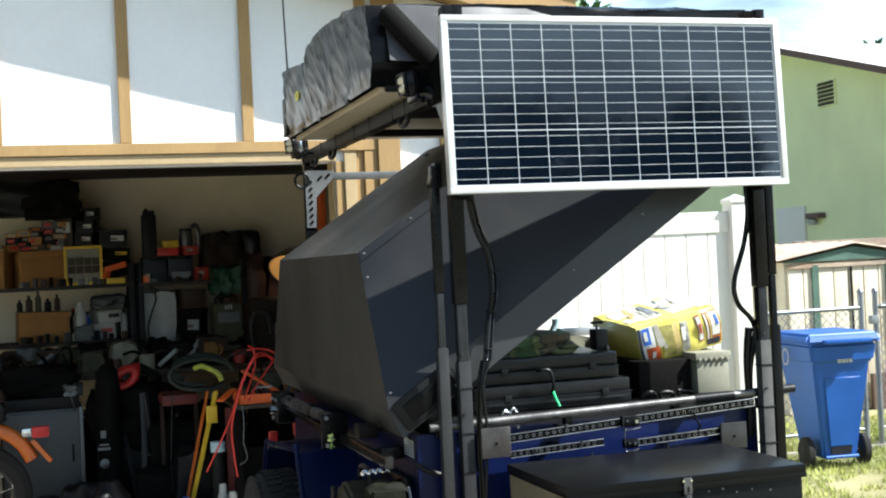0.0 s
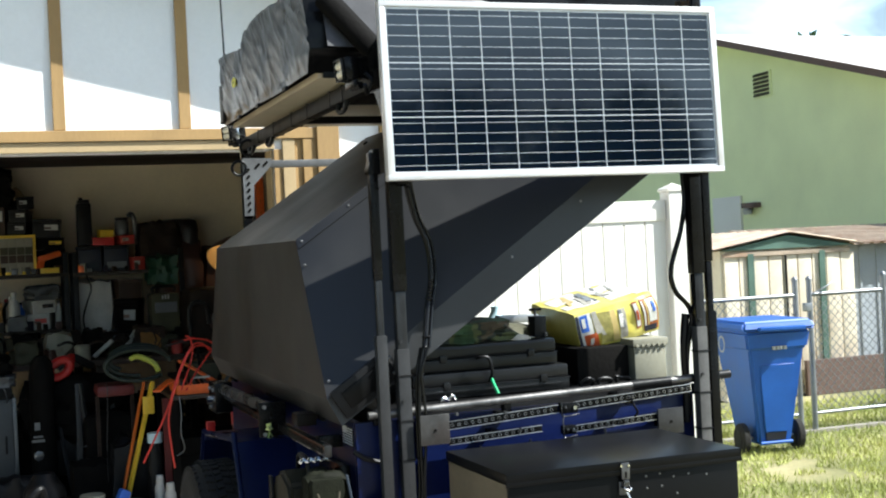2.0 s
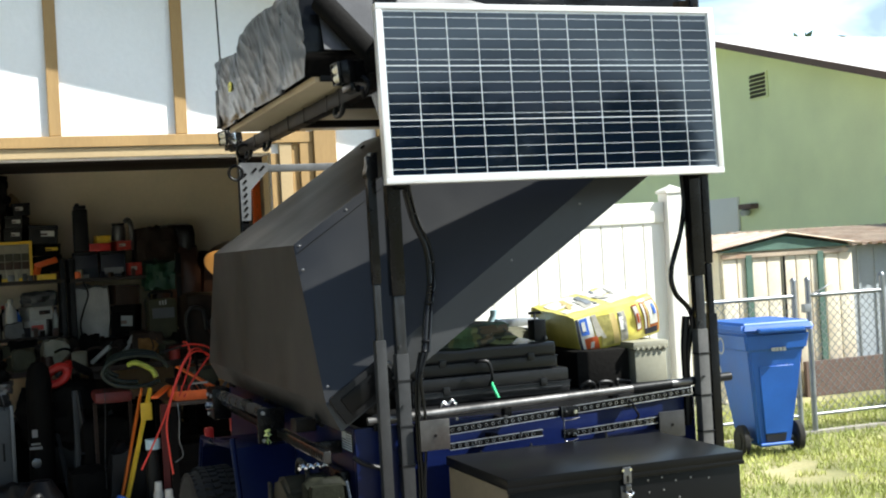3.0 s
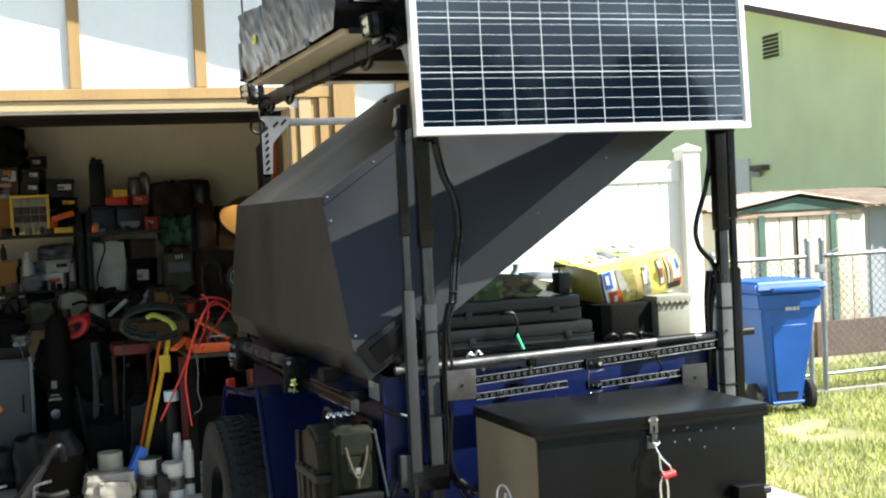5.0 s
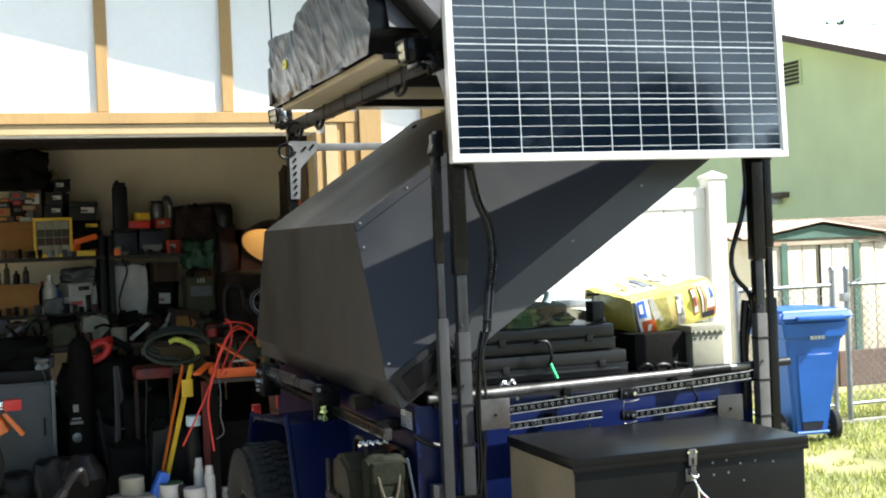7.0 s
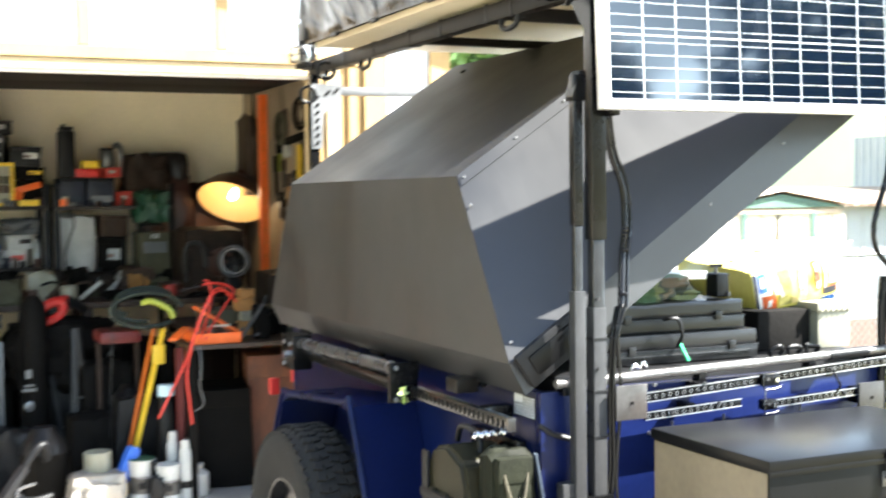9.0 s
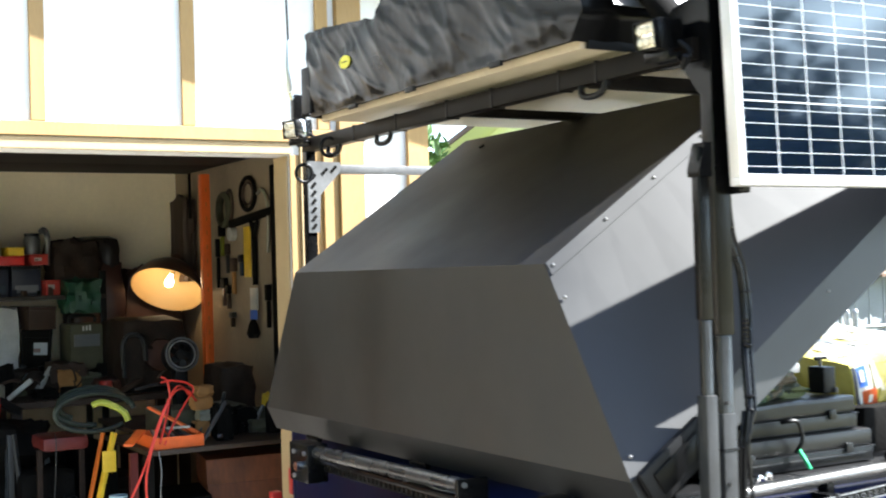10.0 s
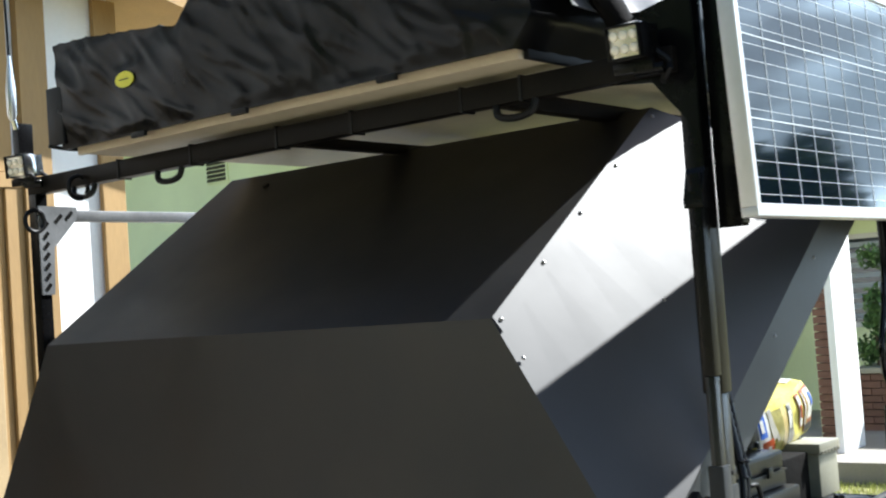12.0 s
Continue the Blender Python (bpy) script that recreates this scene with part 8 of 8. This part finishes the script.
part("bulb", lathe(bmesh.new(), [(0.012, -0.12), (0.02, -0.10), (0.031, -0.065), (0.028, -0.04), (0.012, -0.028), (0, -0.026)], seg=18, m=lm), M_BULB, lamp, "glowing warm bulb")
part("arm", T([lm @ Vector((0, 0, -0.28)), (0.98, 10.6, 1.75), (1.02, 10.74, 1.6), (1.03, 10.78, 1.2)], 0.012), M_CASE, lamp)

# ---- orange upright of a pallet rack ----
rack_up = thing("rack_upright", (0.885, 9.67, 0.0), "orange steel pallet rack upright with slots", "rack upright")
part("column", B(0.855, 0.915, 9.64, 9.70, FLOOR, 2.268, 0.003), M_ORANGE, rack_up)
for i in range(22):
    part("slot", B(0.881, 0.889, 9.6375, 9.6395, 0.15 + i * 0.095, 0.18 + i * 0.095), M_ORANGE2, rack_up)

# ---- tools hung on the side wall (x = 1.055) ----
WX = 1.053
single("steering_wheel", T([(WX - 0.02, 9.26 + 0.13 * math.cos(a), 2.11 + 0.105 * math.sin(a)) for a in [i * math.pi / 6 for i in range(13)]], 0.014), M_DARK, "dark round hoop hung on the wall", "hoop")
single("inner_hoop", T([(WX - 0.02, 9.26 + 0.09 * math.cos(a), 2.11 + 0.07 * math.sin(a)) for a in [i * math.pi / 6 for i in range(13)]], 0.008), M_BROWN, "brown hoop hung on the wall", "hoop")
single("wall_rack", box(bmesh.new(), -0.03, 0.0, -0.38, 0.38, -0.025, 0.025, 0.004, Matrix.Translation((WX, 9.22, 1.955)) @ Matrix.Rotation(radians(-4), 4, "X")), M_DARK, "dark tool rail on the wall", "tool rail")
br = thing("wire_brush", (WX - 0.03, 9.14, 1.2), "long handled brush with a paper label hung on the wall", "brush")
part("handle", T([(WX - 0.025, 9.16, 1.92), (WX - 0.025, 9.15, 1.75), (WX - 0.025, 9.15, 1.52)], 0.018), M_DARK, br)
part("fork", T([(WX - 0.025, 9.09, 1.93), (WX - 0.025, 9.15, 1.83), (WX - 0.025, 9.21, 1.93)], 0.012), M_DARK, br)
part("label", B(WX - 0.045, WX - 0.035, 9.08, 9.20, 1.36, 1.50, 0.003), M_WHITEP, br)
part("label_band", B(WX - 0.047, WX - 0.0445, 9.08, 9.20, 1.30, 1.36), M_BLUEPRINT, br)
part("head", lathe(bmesh.new(), [(0.03, 0), (0.045, 0.03), (0.03, 0.09), (0.015, 0.12)], at=(WX - 0.05, 9.14, 1.18), seg=12), M_DARK, br)
single("yellow_rule", B(WX - 0.015, WX - 0.001, 9.27, 9.37, 1.57, 1.90, 0.003), M_YELLOW, "yellow measuring rule hung on the wall", "rule")
def ring_of(y, z, ry, rz, r, n=13):
    return T([(WX - 0.02, y + ry * math.cos(i * 2 * math.pi / (n - 1)), z + rz * math.sin(i * 2 * math.pi / (n - 1))) for i in range(n)], r)


single("wreath", ring_of(9.70, 2.03, 0.10, 0.10, 0.026), M_OLIVE, "dark green wreath of coiled cord hung on the wall", "coil")
single("wire_coil", ring_of(9.60, 2.06, 0.06, 0.10, 0.009), M_BROWN, "brown wire coil hung on the wall", "coil")
single("arched_hook", T([(WX - 0.015, 9.10, 2.10), (WX - 0.02, 9.02, 2.12), (WX - 0.02, 8.95, 2.07), (WX - 0.015, 8.93, 1.96), (WX - 0.015, 8.95, 1.72)], 0.011), M_TAN, "pale arched hook hung on the wall", "hook")
single("tape_roll", lathe(bmesh.new(), [(0.018, 0.0), (0.045, 0.0), (0.045, 0.04), (0.018, 0.04)], seg=18, m=Matrix.Translation((WX - 0.002, 9.56, 1.86)) @ Matrix.Rotation(radians(-90), 4, "Y")), M_WHITEP, "white roll of tape hung on the wall", "tape roll")
for y, z0, z1, w, mat, head, label in ((9.76, 1.72, 1.93, 0.03, M_LIME3, M_DARK, "yellow-green handled shears hung on the wall"), (9.55, 1.46, 1.70, 0.026, M_CARD, M_BROWN, "orange-brown handled brush hung on the wall"),
        (9.74, 1.38, 1.57, 0.034, M_BROWNRED, M_DARK, "dark red handled tool hung on the wall"), (8.955, 1.25, 1.52, 0.022, M_DARK, M_DARK, "dark flat file hung on the wall"),
        (9.59, 1.24, 1.34, 0.030, M_SOOT, M_TUBE, "small dark clamp hung on the wall"), (9.40, 1.58, 1.72, 0.026, M_WEB, M_CASE, "blue-grey handled tool hung on the wall"),
        (9.85, 1.50, 1.84, 0.014, M_CASE, M_CASE, "slim black tool hung on the wall"), (9.66, 1.60, 1.80, 0.018, M_TUBE, M_BROWN, "grey steel spanner hung on the wall"), (9.66, 1.36, 1.52, 0.020, M_BROWN, M_DARK, "brown handled hammer hung on the wall")):
    tool = thing("hung_tool", (WX - 0.02, y, z0), label, "tool", "tools hung on the wall")
    part("handle", B(WX - 0.03, WX - 0.006, y - w * 0.6, y + w * 0.6, z0, z0 + (z1 - z0) * 0.62, 0.006), mat, tool)
    part("head", B(WX - 0.036, WX - 0.003, y - w * 1.2, y + w * 1.2, z0 + (z1 - z0) * 0.625, z1, 0.008), head, tool)
single("wall_post", B(WX - 0.03, WX - 0.001, 8.80, 8.86, 0.7, 2.26, 0.003), M_DARK, "dark upright strip on the side wall", "strip")
single("hanging_cloth", sack(bmesh.new(), 0.94, 1.04, 10.3, 10.6, 1.55, 2.15, 40, 0.3, 6), M_BROWN, "brown cloth hanging in the corner", "cloth")

# ---- floor by the opening ----
def paint_can(x, y, r, h, mat, lidmat, label):
    c = thing("paint_can", (x, y, FLOOR), label, "can", "cans on the floor")
    part("body", lathe(bmesh.new(), [(r, 0), (r * 1.03, 0.008), (r, 0.016), (r, h - 0.02), (r * 1.03, h - 0.012), (r * 1.02, h - 0.004)], at=(x, y, FLOOR), seg=24), mat, c)
    part("lid", lathe(bmesh.new(), [(r * 1.0, 0), (r * 0.95, 0.006), (r * 0.85, 0.002), (0, 0.002)], at=(x, y, FLOOR + h - 0.004), seg=24), lidmat, c)
    part("label", lathe(bmesh.new(), [(r * 1.012, h * 0.22), (r * 1.012, h * 0.62)], at=(x, y, FLOOR), seg=24, cap=False), M_PLATE, c)
    part("label_mark", B(x - r * 0.5, x + r * 0.1, y - r * 1.03 - 0.002, y - r * 0.8, FLOOR + h * 0.34, FLOOR + h * 0.50), M_CASE, c)
    part("bail", T([(x - r * 1.03, y, FLOOR + h * 0.8), (x - r * 0.6, y - r * 1.05, FLOOR + h * 0.62), (x + r * 0.6, y - r * 1.05, FLOOR + h * 0.62), (x + r * 1.03, y, FLOOR + h * 0.8)], 0.002), M_ZINC, c)
    return c


pc = paint_can(-0.35, 7.92, 0.072, 0.24, M_WHITEP, M_GREENP, "white paint can with a green lid on the floor")
part("splash", sack(bmesh.new(), -0.315, -0.275, 7.845, 7.875, -0.03, 0.08, 41, 0.4, 3), M_CASE, pc)
paint_can(-0.22, 7.84, 0.066, 0.21, M_WHITEP, M_WHITEP, "white plastic tub on the floor")
paint_can(-0.575, 8.02, 0.075, 0.28, M_TAN, M_TAN, "tan tub with a round lid on the floor")
for x, y, h, z, m in ((-0.125, 7.85, 0.34, FLOOR, M_WHITEP), (-0.175, 7.93, 0.38, FLOOR, M_WHITEP)):
    s = thing("spray_can", (x, y, z), "white spray can standing on the floor", "spray can", "spray cans")
    part("body", lathe(bmesh.new(), [(0.032, 0), (0.034, 0.006), (0.034, h * 0.78), (0.026, h * 0.84)], at=(x, y, z), seg=18), m, s)
    part("cap", lathe(bmesh.new(), [(0.024, 0), (0.026, 0.01), (0.022, h * 0.14), (0, h * 0.15)], at=(x, y, z + h * 0.84), seg=16), M_WHITEP, s)
    part("band", lathe(bmesh.new(), [(0.0346, 0), (0.0346, 0.04)], at=(x, y, z + h * 0.2), seg=18), M_CASE if m is M_WHITEP else M_REDBOX, s)
bottle(-0.18, 8.06, FLOOR, 0.05, 0.62, M_CASE, "tall dark bottle with a pale blue cap", M_PALEBLUE, 0.75)
bottle(-0.03, 7.92, FLOOR, 0.055, 0.18, M_WHITEP, "squat white plastic jug on the floor", M_WHITEP)
fb = thing("plastic_bag", (-0.60, 7.96, FLOOR), "clear plastic bag with a tan box inside on the floor", "bag")
part("film_fold", sack(bmesh.new(), -0.66, -0.47, 7.82, 7.90, FLOOR, -0.02, 45, 0.2, 10), M_FILM, fb)
part("box_inside", B(-0.725, -0.58, 7.90, 8.04, FLOOR + 0.005, 0.0, 0.006), M_CARD, fb)
part("film", sack(bmesh.new(), -0.74, -0.44, 7.86, 8.08, FLOOR, 0.03, 44, 0.14, 14), M_FILM, fb)
single("black_rag", sack(bmesh.new(), -0.33, -0.26, 7.76, 7.82, FLOOR, 0.0, 46, 0.4, 4), M_CASE, "black rag on the floor", "rag")
st = thing("wheel_chock", (-1.17, 7.5, 0.0), "chrome and black motorcycle wheel chock on the floor", "wheel chock")
for x in (-1.29, -1.04):
    part("hoop", T([(x, 7.62, FLOOR + 0.01), (x, 7.62, 0.02), (x + 0.02, 7.66, 0.045), (x + 0.10, 7.74, 0.045)], 0.009), M_BARSTEEL, st)
part("base", B(-1.33, -0.94, 7.58, 7.88, FLOOR, FLOOR + 0.025, 0.006), M_CASE, st)
part("arm", bar(bmesh.new(), (-1.20, 7.64, FLOOR + 0.03), (-0.98, 7.82, 0.12), 0.05, 0.04, 0.006), M_CASE, st)
part("pad", B(-1.16, -1.0, 7.60, 7.68, FLOOR + 0.026, FLOOR + 0.05, 0.006), M_ZINC, st)
single("floor_cable", T([(-0.95, 7.60, FLOOR + 0.009), (-0.85, 7.57, FLOOR + 0.009), (-0.75, 7.53, FLOOR + 0.009), (-0.58, 7.54, FLOOR + 0.009)], 0.008), M_SILVER, "grey cable on the floor", "cable")
sv = thing("shop_vacuum", (-0.85, 8.1, FLOOR), "black shop vacuum standing on the floor", "vacuum")
part("drum", lathe(bmesh.new(), [(0.10, 0.03), (0.115, 0.05), (0.125, 0.26), (0.13, 0.27), (0.13, 0.29)], at=(-0.85, 8.1, FLOOR), seg=20), M_DARK, sv)
part("motor_head", lathe(bmesh.new(), [(0.13, 0.291), (0.125, 0.33), (0.09, 0.38), (0.06, 0.43), (0.0, 0.44)], at=(-0.85, 8.1, FLOOR), seg=20), M_CASE, sv)
part("hose", T([(-0.85, 7.97, 0.12), (-0.88, 7.9, 0.22), (-0.97, 7.88, 0.12), (-1.03, 7.9, -0.04), (-0.95, 7.86, -0.07), (-0.84, 7.88, -0.06)], 0.022), M_CASE, sv)
for x, y in ((-0.93, 8.03), (-0.77, 8.03), (-0.85, 8.2)):
    part("caster", R((x, y, FLOOR), (x, y, FLOOR + 0.035), 0.025), M_CASE, sv)
single("chrome_spray", bar(bmesh.new(), (-0.93, 7.93, FLOOR + 0.02), (-0.85, 7.90, FLOOR + 0.02), 0.03, 0.02, 0.004), M_SILVER, "grey spray nozzle lying on the floor", "nozzle")

# ---- motorcycle, only its tail in sight ----
mc = thing("motorcycle", (-1.75, 8.4, FLOOR), "orange motorcycle with chrome trim, parked in the garage", "motorcycle")
wm = Matrix.Translation((-1.65, 8.40, 0.195)) @ Matrix.Scale(1.14, 4) @ Matrix.Rotation(radians(90), 4, "X") @ Matrix.Rotation(radians(8), 4, "Y")
ty = part("tyre", lathe(bmesh.new(), [(0.20, -0.05), (0.25, -0.065), (0.29, -0.045), (0.30, 0.0), (0.29, 0.045), (0.25, 0.065), (0.20, 0.05)], seg=36, m=wm, cap=False), M_RUBBER, mc)
part("rim", lathe(bmesh.new(), [(0.20, -0.05), (0.185, -0.03), (0.185, 0.03), (0.20, 0.05)], seg=36, m=wm, cap=False), M_CHROME, ty)
for i in range(14):
    part("spoke", rod(bmesh.new(), wm @ Vector((0.04 * math.cos(i * 0.449), 0.04 * math.sin(i * 0.449), 0.03 * (-1) ** i)), wm @ Vector((0.19 * math.cos(i * 0.449 + 0.2), 0.19 * math.sin(i * 0.449 + 0.2), 0)), 0.004, seg=6), M_CHROME, ty)
part("hub", lathe(bmesh.new(), [(0.0, -0.05), (0.05, -0.05), (0.05, 0.05), (0, 0.05)], seg=18, m=wm), M_CHROME, ty)
fd = bmesh.new()
tube(fd, [(-1.62 + 0.335 * math.cos(a), 8.40, 0.30 + 0.335 * math.sin(a)) for a in [0.35, 0.7, 1.1, 1.5, 1.9, 2.3]], 0.045, 10, 5)
part("fender", fd, M_ORANGE2, mc, "orange rear fender")
tlm = part("tail_lamp", B(-1.30, -1.195, 8.33, 8.39, 0.555, 0.625, 0.012), M_RED, mc, "red tail lamp")
part("lamp_bezel", B(-1.36, -1.301, 8.34, 8.385, 0.565, 0.615, 0.008), M_CHROME, tlm)
part("indicator_arm", bar(bmesh.new(), (-1.30, 8.36, 0.54), (-1.19, 8.35, 0.40), 0.035, 0.03, 0.006), M_ORANGE2, mc)
part("body", sack(bmesh.new(), -2.6, -1.75, 8.28, 8.52, 0.35, 0.80, 52, 0.15, 7), M_ORANGE2, mc)
part("seat", sack(bmesh.new(), -2.1, -1.45, 8.30, 8.50, 0.66, 0.80, 53, 0.1, 6), M_CASE, mc)
part("exhaust", rod(bmesh.new(), (-2.4, 8.25, 0.25), (-1.55, 8.22, 0.30), 0.035), M_CHROME, mc)
part("front_wheel", lathe(bmesh.new(), [(0.22, -0.05), (0.29, -0.045), (0.31, 0.0), (0.29, 0.045), (0.22, 0.05)], seg=36, m=Matrix.Translation((-3.0, 8.40, 0.16)) @ Matrix.Rotation(radians(90), 4, "X")), M_RUBBER, mc)
part("stand", rod(bmesh.new(), (-2.2, 8.3, 0.35), (-2.2, 8.1, FLOOR), 0.012), M_DARK, mc)
for i, (x0, x1, z1) in enumerate(((-3.6, -3.1, 0.5), (-3.0, -2.5, 0.6), (-2.4, -2.0, 0.45))):
    carton(x0, x1, 10.26, 10.62, 1.002, 1.0 + z1 * 0.6, M_CARD, "brown cardboard box on a far shelf", M_TAN)

# ---- trees, shrubs, lawn ----
def leaf_cloud(centres, count, spread, size, seed):
    """Many small folded leaves scattered in clumps."""
    rng = np.random.default_rng(seed)
    c = np.array(centres)[rng.integers(0, len(centres), count)]
    d = rng.normal(size=(count, 3))
    d /= np.linalg.norm(d, axis=1)[:, None]
    p = c + d * (rng.random(count) ** 0.4)[:, None] * spread
    a = rng.normal(size=(count, 3))
    a /= np.linalg.norm(a, axis=1)[:, None]
    b = np.cross(a, rng.normal(size=(count, 3)))
    b /= np.linalg.norm(b, axis=1)[:, None]
    s = size * (0.6 + 0.8 * rng.random(count))[:, None]
    n = np.cross(a, b)
    verts = np.stack([p - a * s, p + b * s * 0.45 + n * s * 0.15, p + a * s, p - b * s * 0.45 + n * s * 0.15], 1).reshape(-1, 3)
    faces = np.arange(count * 4).reshape(-1, 4)
    return verts, faces


def leafy(name, centres, count, spread, size, seed, parent, mat):
    v, f = leaf_cloud(centres, count, spread, size, seed)
    me = bpy.data.meshes.new(name)
    me.from_pydata((v - np.array(OFFSET[parent.name])).tolist(), [], f.tolist())
    me.materials.append(mat)
    o = new(name, me)
    o.parent = parent
    return o


def tree(x, y, z, height, width, seed, label, leaves=5000, size=0.12):
    random.seed(seed)
    t = thing("tree", (x, y, z), label, "tree", "trees round the yard")
    tr = bmesh.new()
    lean = random.uniform(-0.3, 0.3)
    tube(tr, [(x, y, z - 0.2), (x + lean * 0.3, y, z + height * 0.3), (x + lean, y + lean * 0.4, z + height * 0.75)], height * 0.028, 10, 6)
    part("trunk", tr, M_BARK, t)
    tips = []
    for i in range(11):
        a, h = random.uniform(0, 6.28), random.uniform(0.38, 0.72)
        r = width * random.uniform(0.25, 0.5)
        tip = (x + r * math.cos(a), y + r * math.sin(a), z + height * random.uniform(0.55, 0.95))
        root = (x + lean * h, y + lean * 0.3 * h, z + height * h * 0.9)
        part("limb", rod(bmesh.new(), root, tip, height * 0.010, height * 0.003, seg=7), M_BARK, t)
        tips.append(tip)
        tips.append(tuple(Vector(root).lerp(Vector(tip), 0.6)))
    leafy("crown", tips, leaves, width * 0.22, size, seed, t, M_LEAF)
    return t


tree(17.0, 27.0, -0.3, 6.4, 3.4, 3, "dark green tree behind the neighbouring house", 3500, 0.16)
tree(20.5, 28.5, -0.3, 6.9, 3.2, 8, "dark green tree behind the neighbouring house", 3500, 0.16)
tree(5.6, 17.5, -0.3, 5.5, 2.6, 5, "leafy tree behind the white fence", 5000, 0.12)
tree(7.5, -16.0, -0.2, 6.0, 5.2, 11, "broad leafy tree across the street", 6000, 0.22)
tree(11.2, -16.0, -0.2, 5.7, 5.0, 13, "broad leafy tree across the street", 6000, 0.22)
tree(17.5, -14.0, -0.2, 7.0, 7.0, 14, "broad leafy tree across the street", 6000, 0.22)
tree(20.0, -5.2, -0.2, 5.3, 3.2, 18, "broad leafy tree beyond the lawn", 6000, 0.22)
tree(22.5, -1.0, -0.2, 3.2, 4.4, 19, "broad leafy tree beyond the lawn", 6000, 0.22)
# out-of-view trees added to block low sky light on the lid
for i, (tx, ty) in enumerate(((-9.5, 8.0), (-10.5, 3.5), (-9.8, -1.0), (-10.5, -5.5))):
    tree(tx, ty, -0.2, 6.0 + 0.4 * (i % 2), 6.0, 40 + i, "unseen broad leafy tree added to dim the driveway side", 6000, 0.22)
tree(-2.0, -24.0, -0.2, 6.5, 6.5, 16, "broad leafy tree across the street", 6000, 0.25)
tree(-10.0, -22.0, -0.2, 6.0, 6.0, 21, "broad leafy tree across the street", 6000, 0.25)
tree(3.5, -27.0, -0.2, 5.5, 6.0, 25, "broad leafy tree across the street", 6000, 0.25)
structure("road", B(-60, 60, -19.5, -13.0, GRASS_Z - 0.3, GRASS_Z + 0.012), M_ROAD, "grey asphalt street beyond the driveway", "road")

# porch planter of brick with shrubs
pl = thing("brick_planter", (10.9, 6.9, -0.2), "low red-brown brick planter by the porch", "planter")
brick_mesh = finish(B(-0.10, 0.10, -0.05, 0.05, 0.0, 0.065, 0.004), "brick", M_BRICK)
core = part("core", B(10.56, 11.14, 6.22, 7.58, -0.2, 0.60), M_CONCRETE, pl)
for r in range(11):
    for i in range(7):
        o = new("brick", brick_mesh)
        o.parent = pl
        o.location = Vector((10.53, 6.30 + i * 0.205 + (r % 2) * 0.1, -0.2 + r * 0.073)) - OFFSET[pl.name]
        o.rotation_euler.z = radians(90)
part("coping", B(10.46, 11.16, 6.18, 7.64, 0.604, 0.66, 0.006), M_TAN, pl)
pier = thing("brick_pier", (9.28, 7.28, -0.2), "narrow brick pier of the porch", "pier")
part("core", B(9.21, 9.35, 7.295, 7.41, -0.2, 1.62), M_CONCRETE, pier)
for r in range(25):
    for i in range(1):
        o = new("brick", brick_mesh)
        o.parent = pier
        o.location = Vector((9.19, 7.352, -0.2 + r * 0.073)) - OFFSET[pier.name]
        o.rotation_euler.z = radians(90)
        o.scale = (0.75, 1, 1)
for i, (x, y, h) in enumerate(((10.85, 7.10, 1.1), (10.85, 7.46, 1.2), (10.85, 6.7, 1.05))):
    sh = thing("shrub", (x, y, 0.6), "glossy green shrub in the brick planter", "shrub", "shrubs in the planter")
    part("stem", R((x, y, 0.58), (x, y, 0.6 + h * 0.7), 0.02, 0.01, seg=7), M_BARK, sh)
    random.seed(30 + i)
    leafy("foliage", [(x + random.uniform(-0.15, 0.15), y + random.uniform(-0.15, 0.15), 0.65 + h * random.random()) for _ in range(9)], 1500, 0.16, 0.04, 30 + i, sh, M_LEAF)

# lawn beside the driveway
rng = np.random.default_rng(5)
N = 80000
gx, gy = rng.uniform(SLAB_EDGE + 0.03, 8.5, N), rng.uniform(3.2, 10.5, N)
keep = np.array([noise.noise(Vector((x * 0.9, y * 0.9, 0.3))) + 0.5 * noise.noise(Vector((x * 3.1, y * 3.1, 1.7))) > -0.42 for x, y in zip(gx, gy)])
keep &= ~((gx > 5.7) & (gy > 10.9))
gx, gy = gx[keep], gy[keep]
n = len(gx)
ang, hgt, wid = rng.uniform(0, 6.28, n), rng.uniform(0.02, 0.065, n), rng.uniform(0.003, 0.006, n)
lx, ly = rng.normal(0, 0.018, n), rng.normal(0, 0.018, n)
z0 = np.full(n, GRASS_Z - 0.004)
va = np.stack([gx - wid * np.cos(ang), gy - wid * np.sin(ang), z0], 1)
vb = np.stack([gx + wid * np.cos(ang), gy + wid * np.sin(ang), z0], 1)
vc = np.stack([gx + lx, gy + ly, z0 + hgt], 1)
me = bpy.data.meshes.new("grass")
me.from_pydata(np.stack([va, vb, vc], 1).reshape(-1, 3).tolist(), [], np.arange(3 * n).reshape(-1, 3).tolist())
me.materials.append(M_BLADE)
tagged(new("grass", me), "short patchy sunlit lawn grass", "grass", kind="stuff")
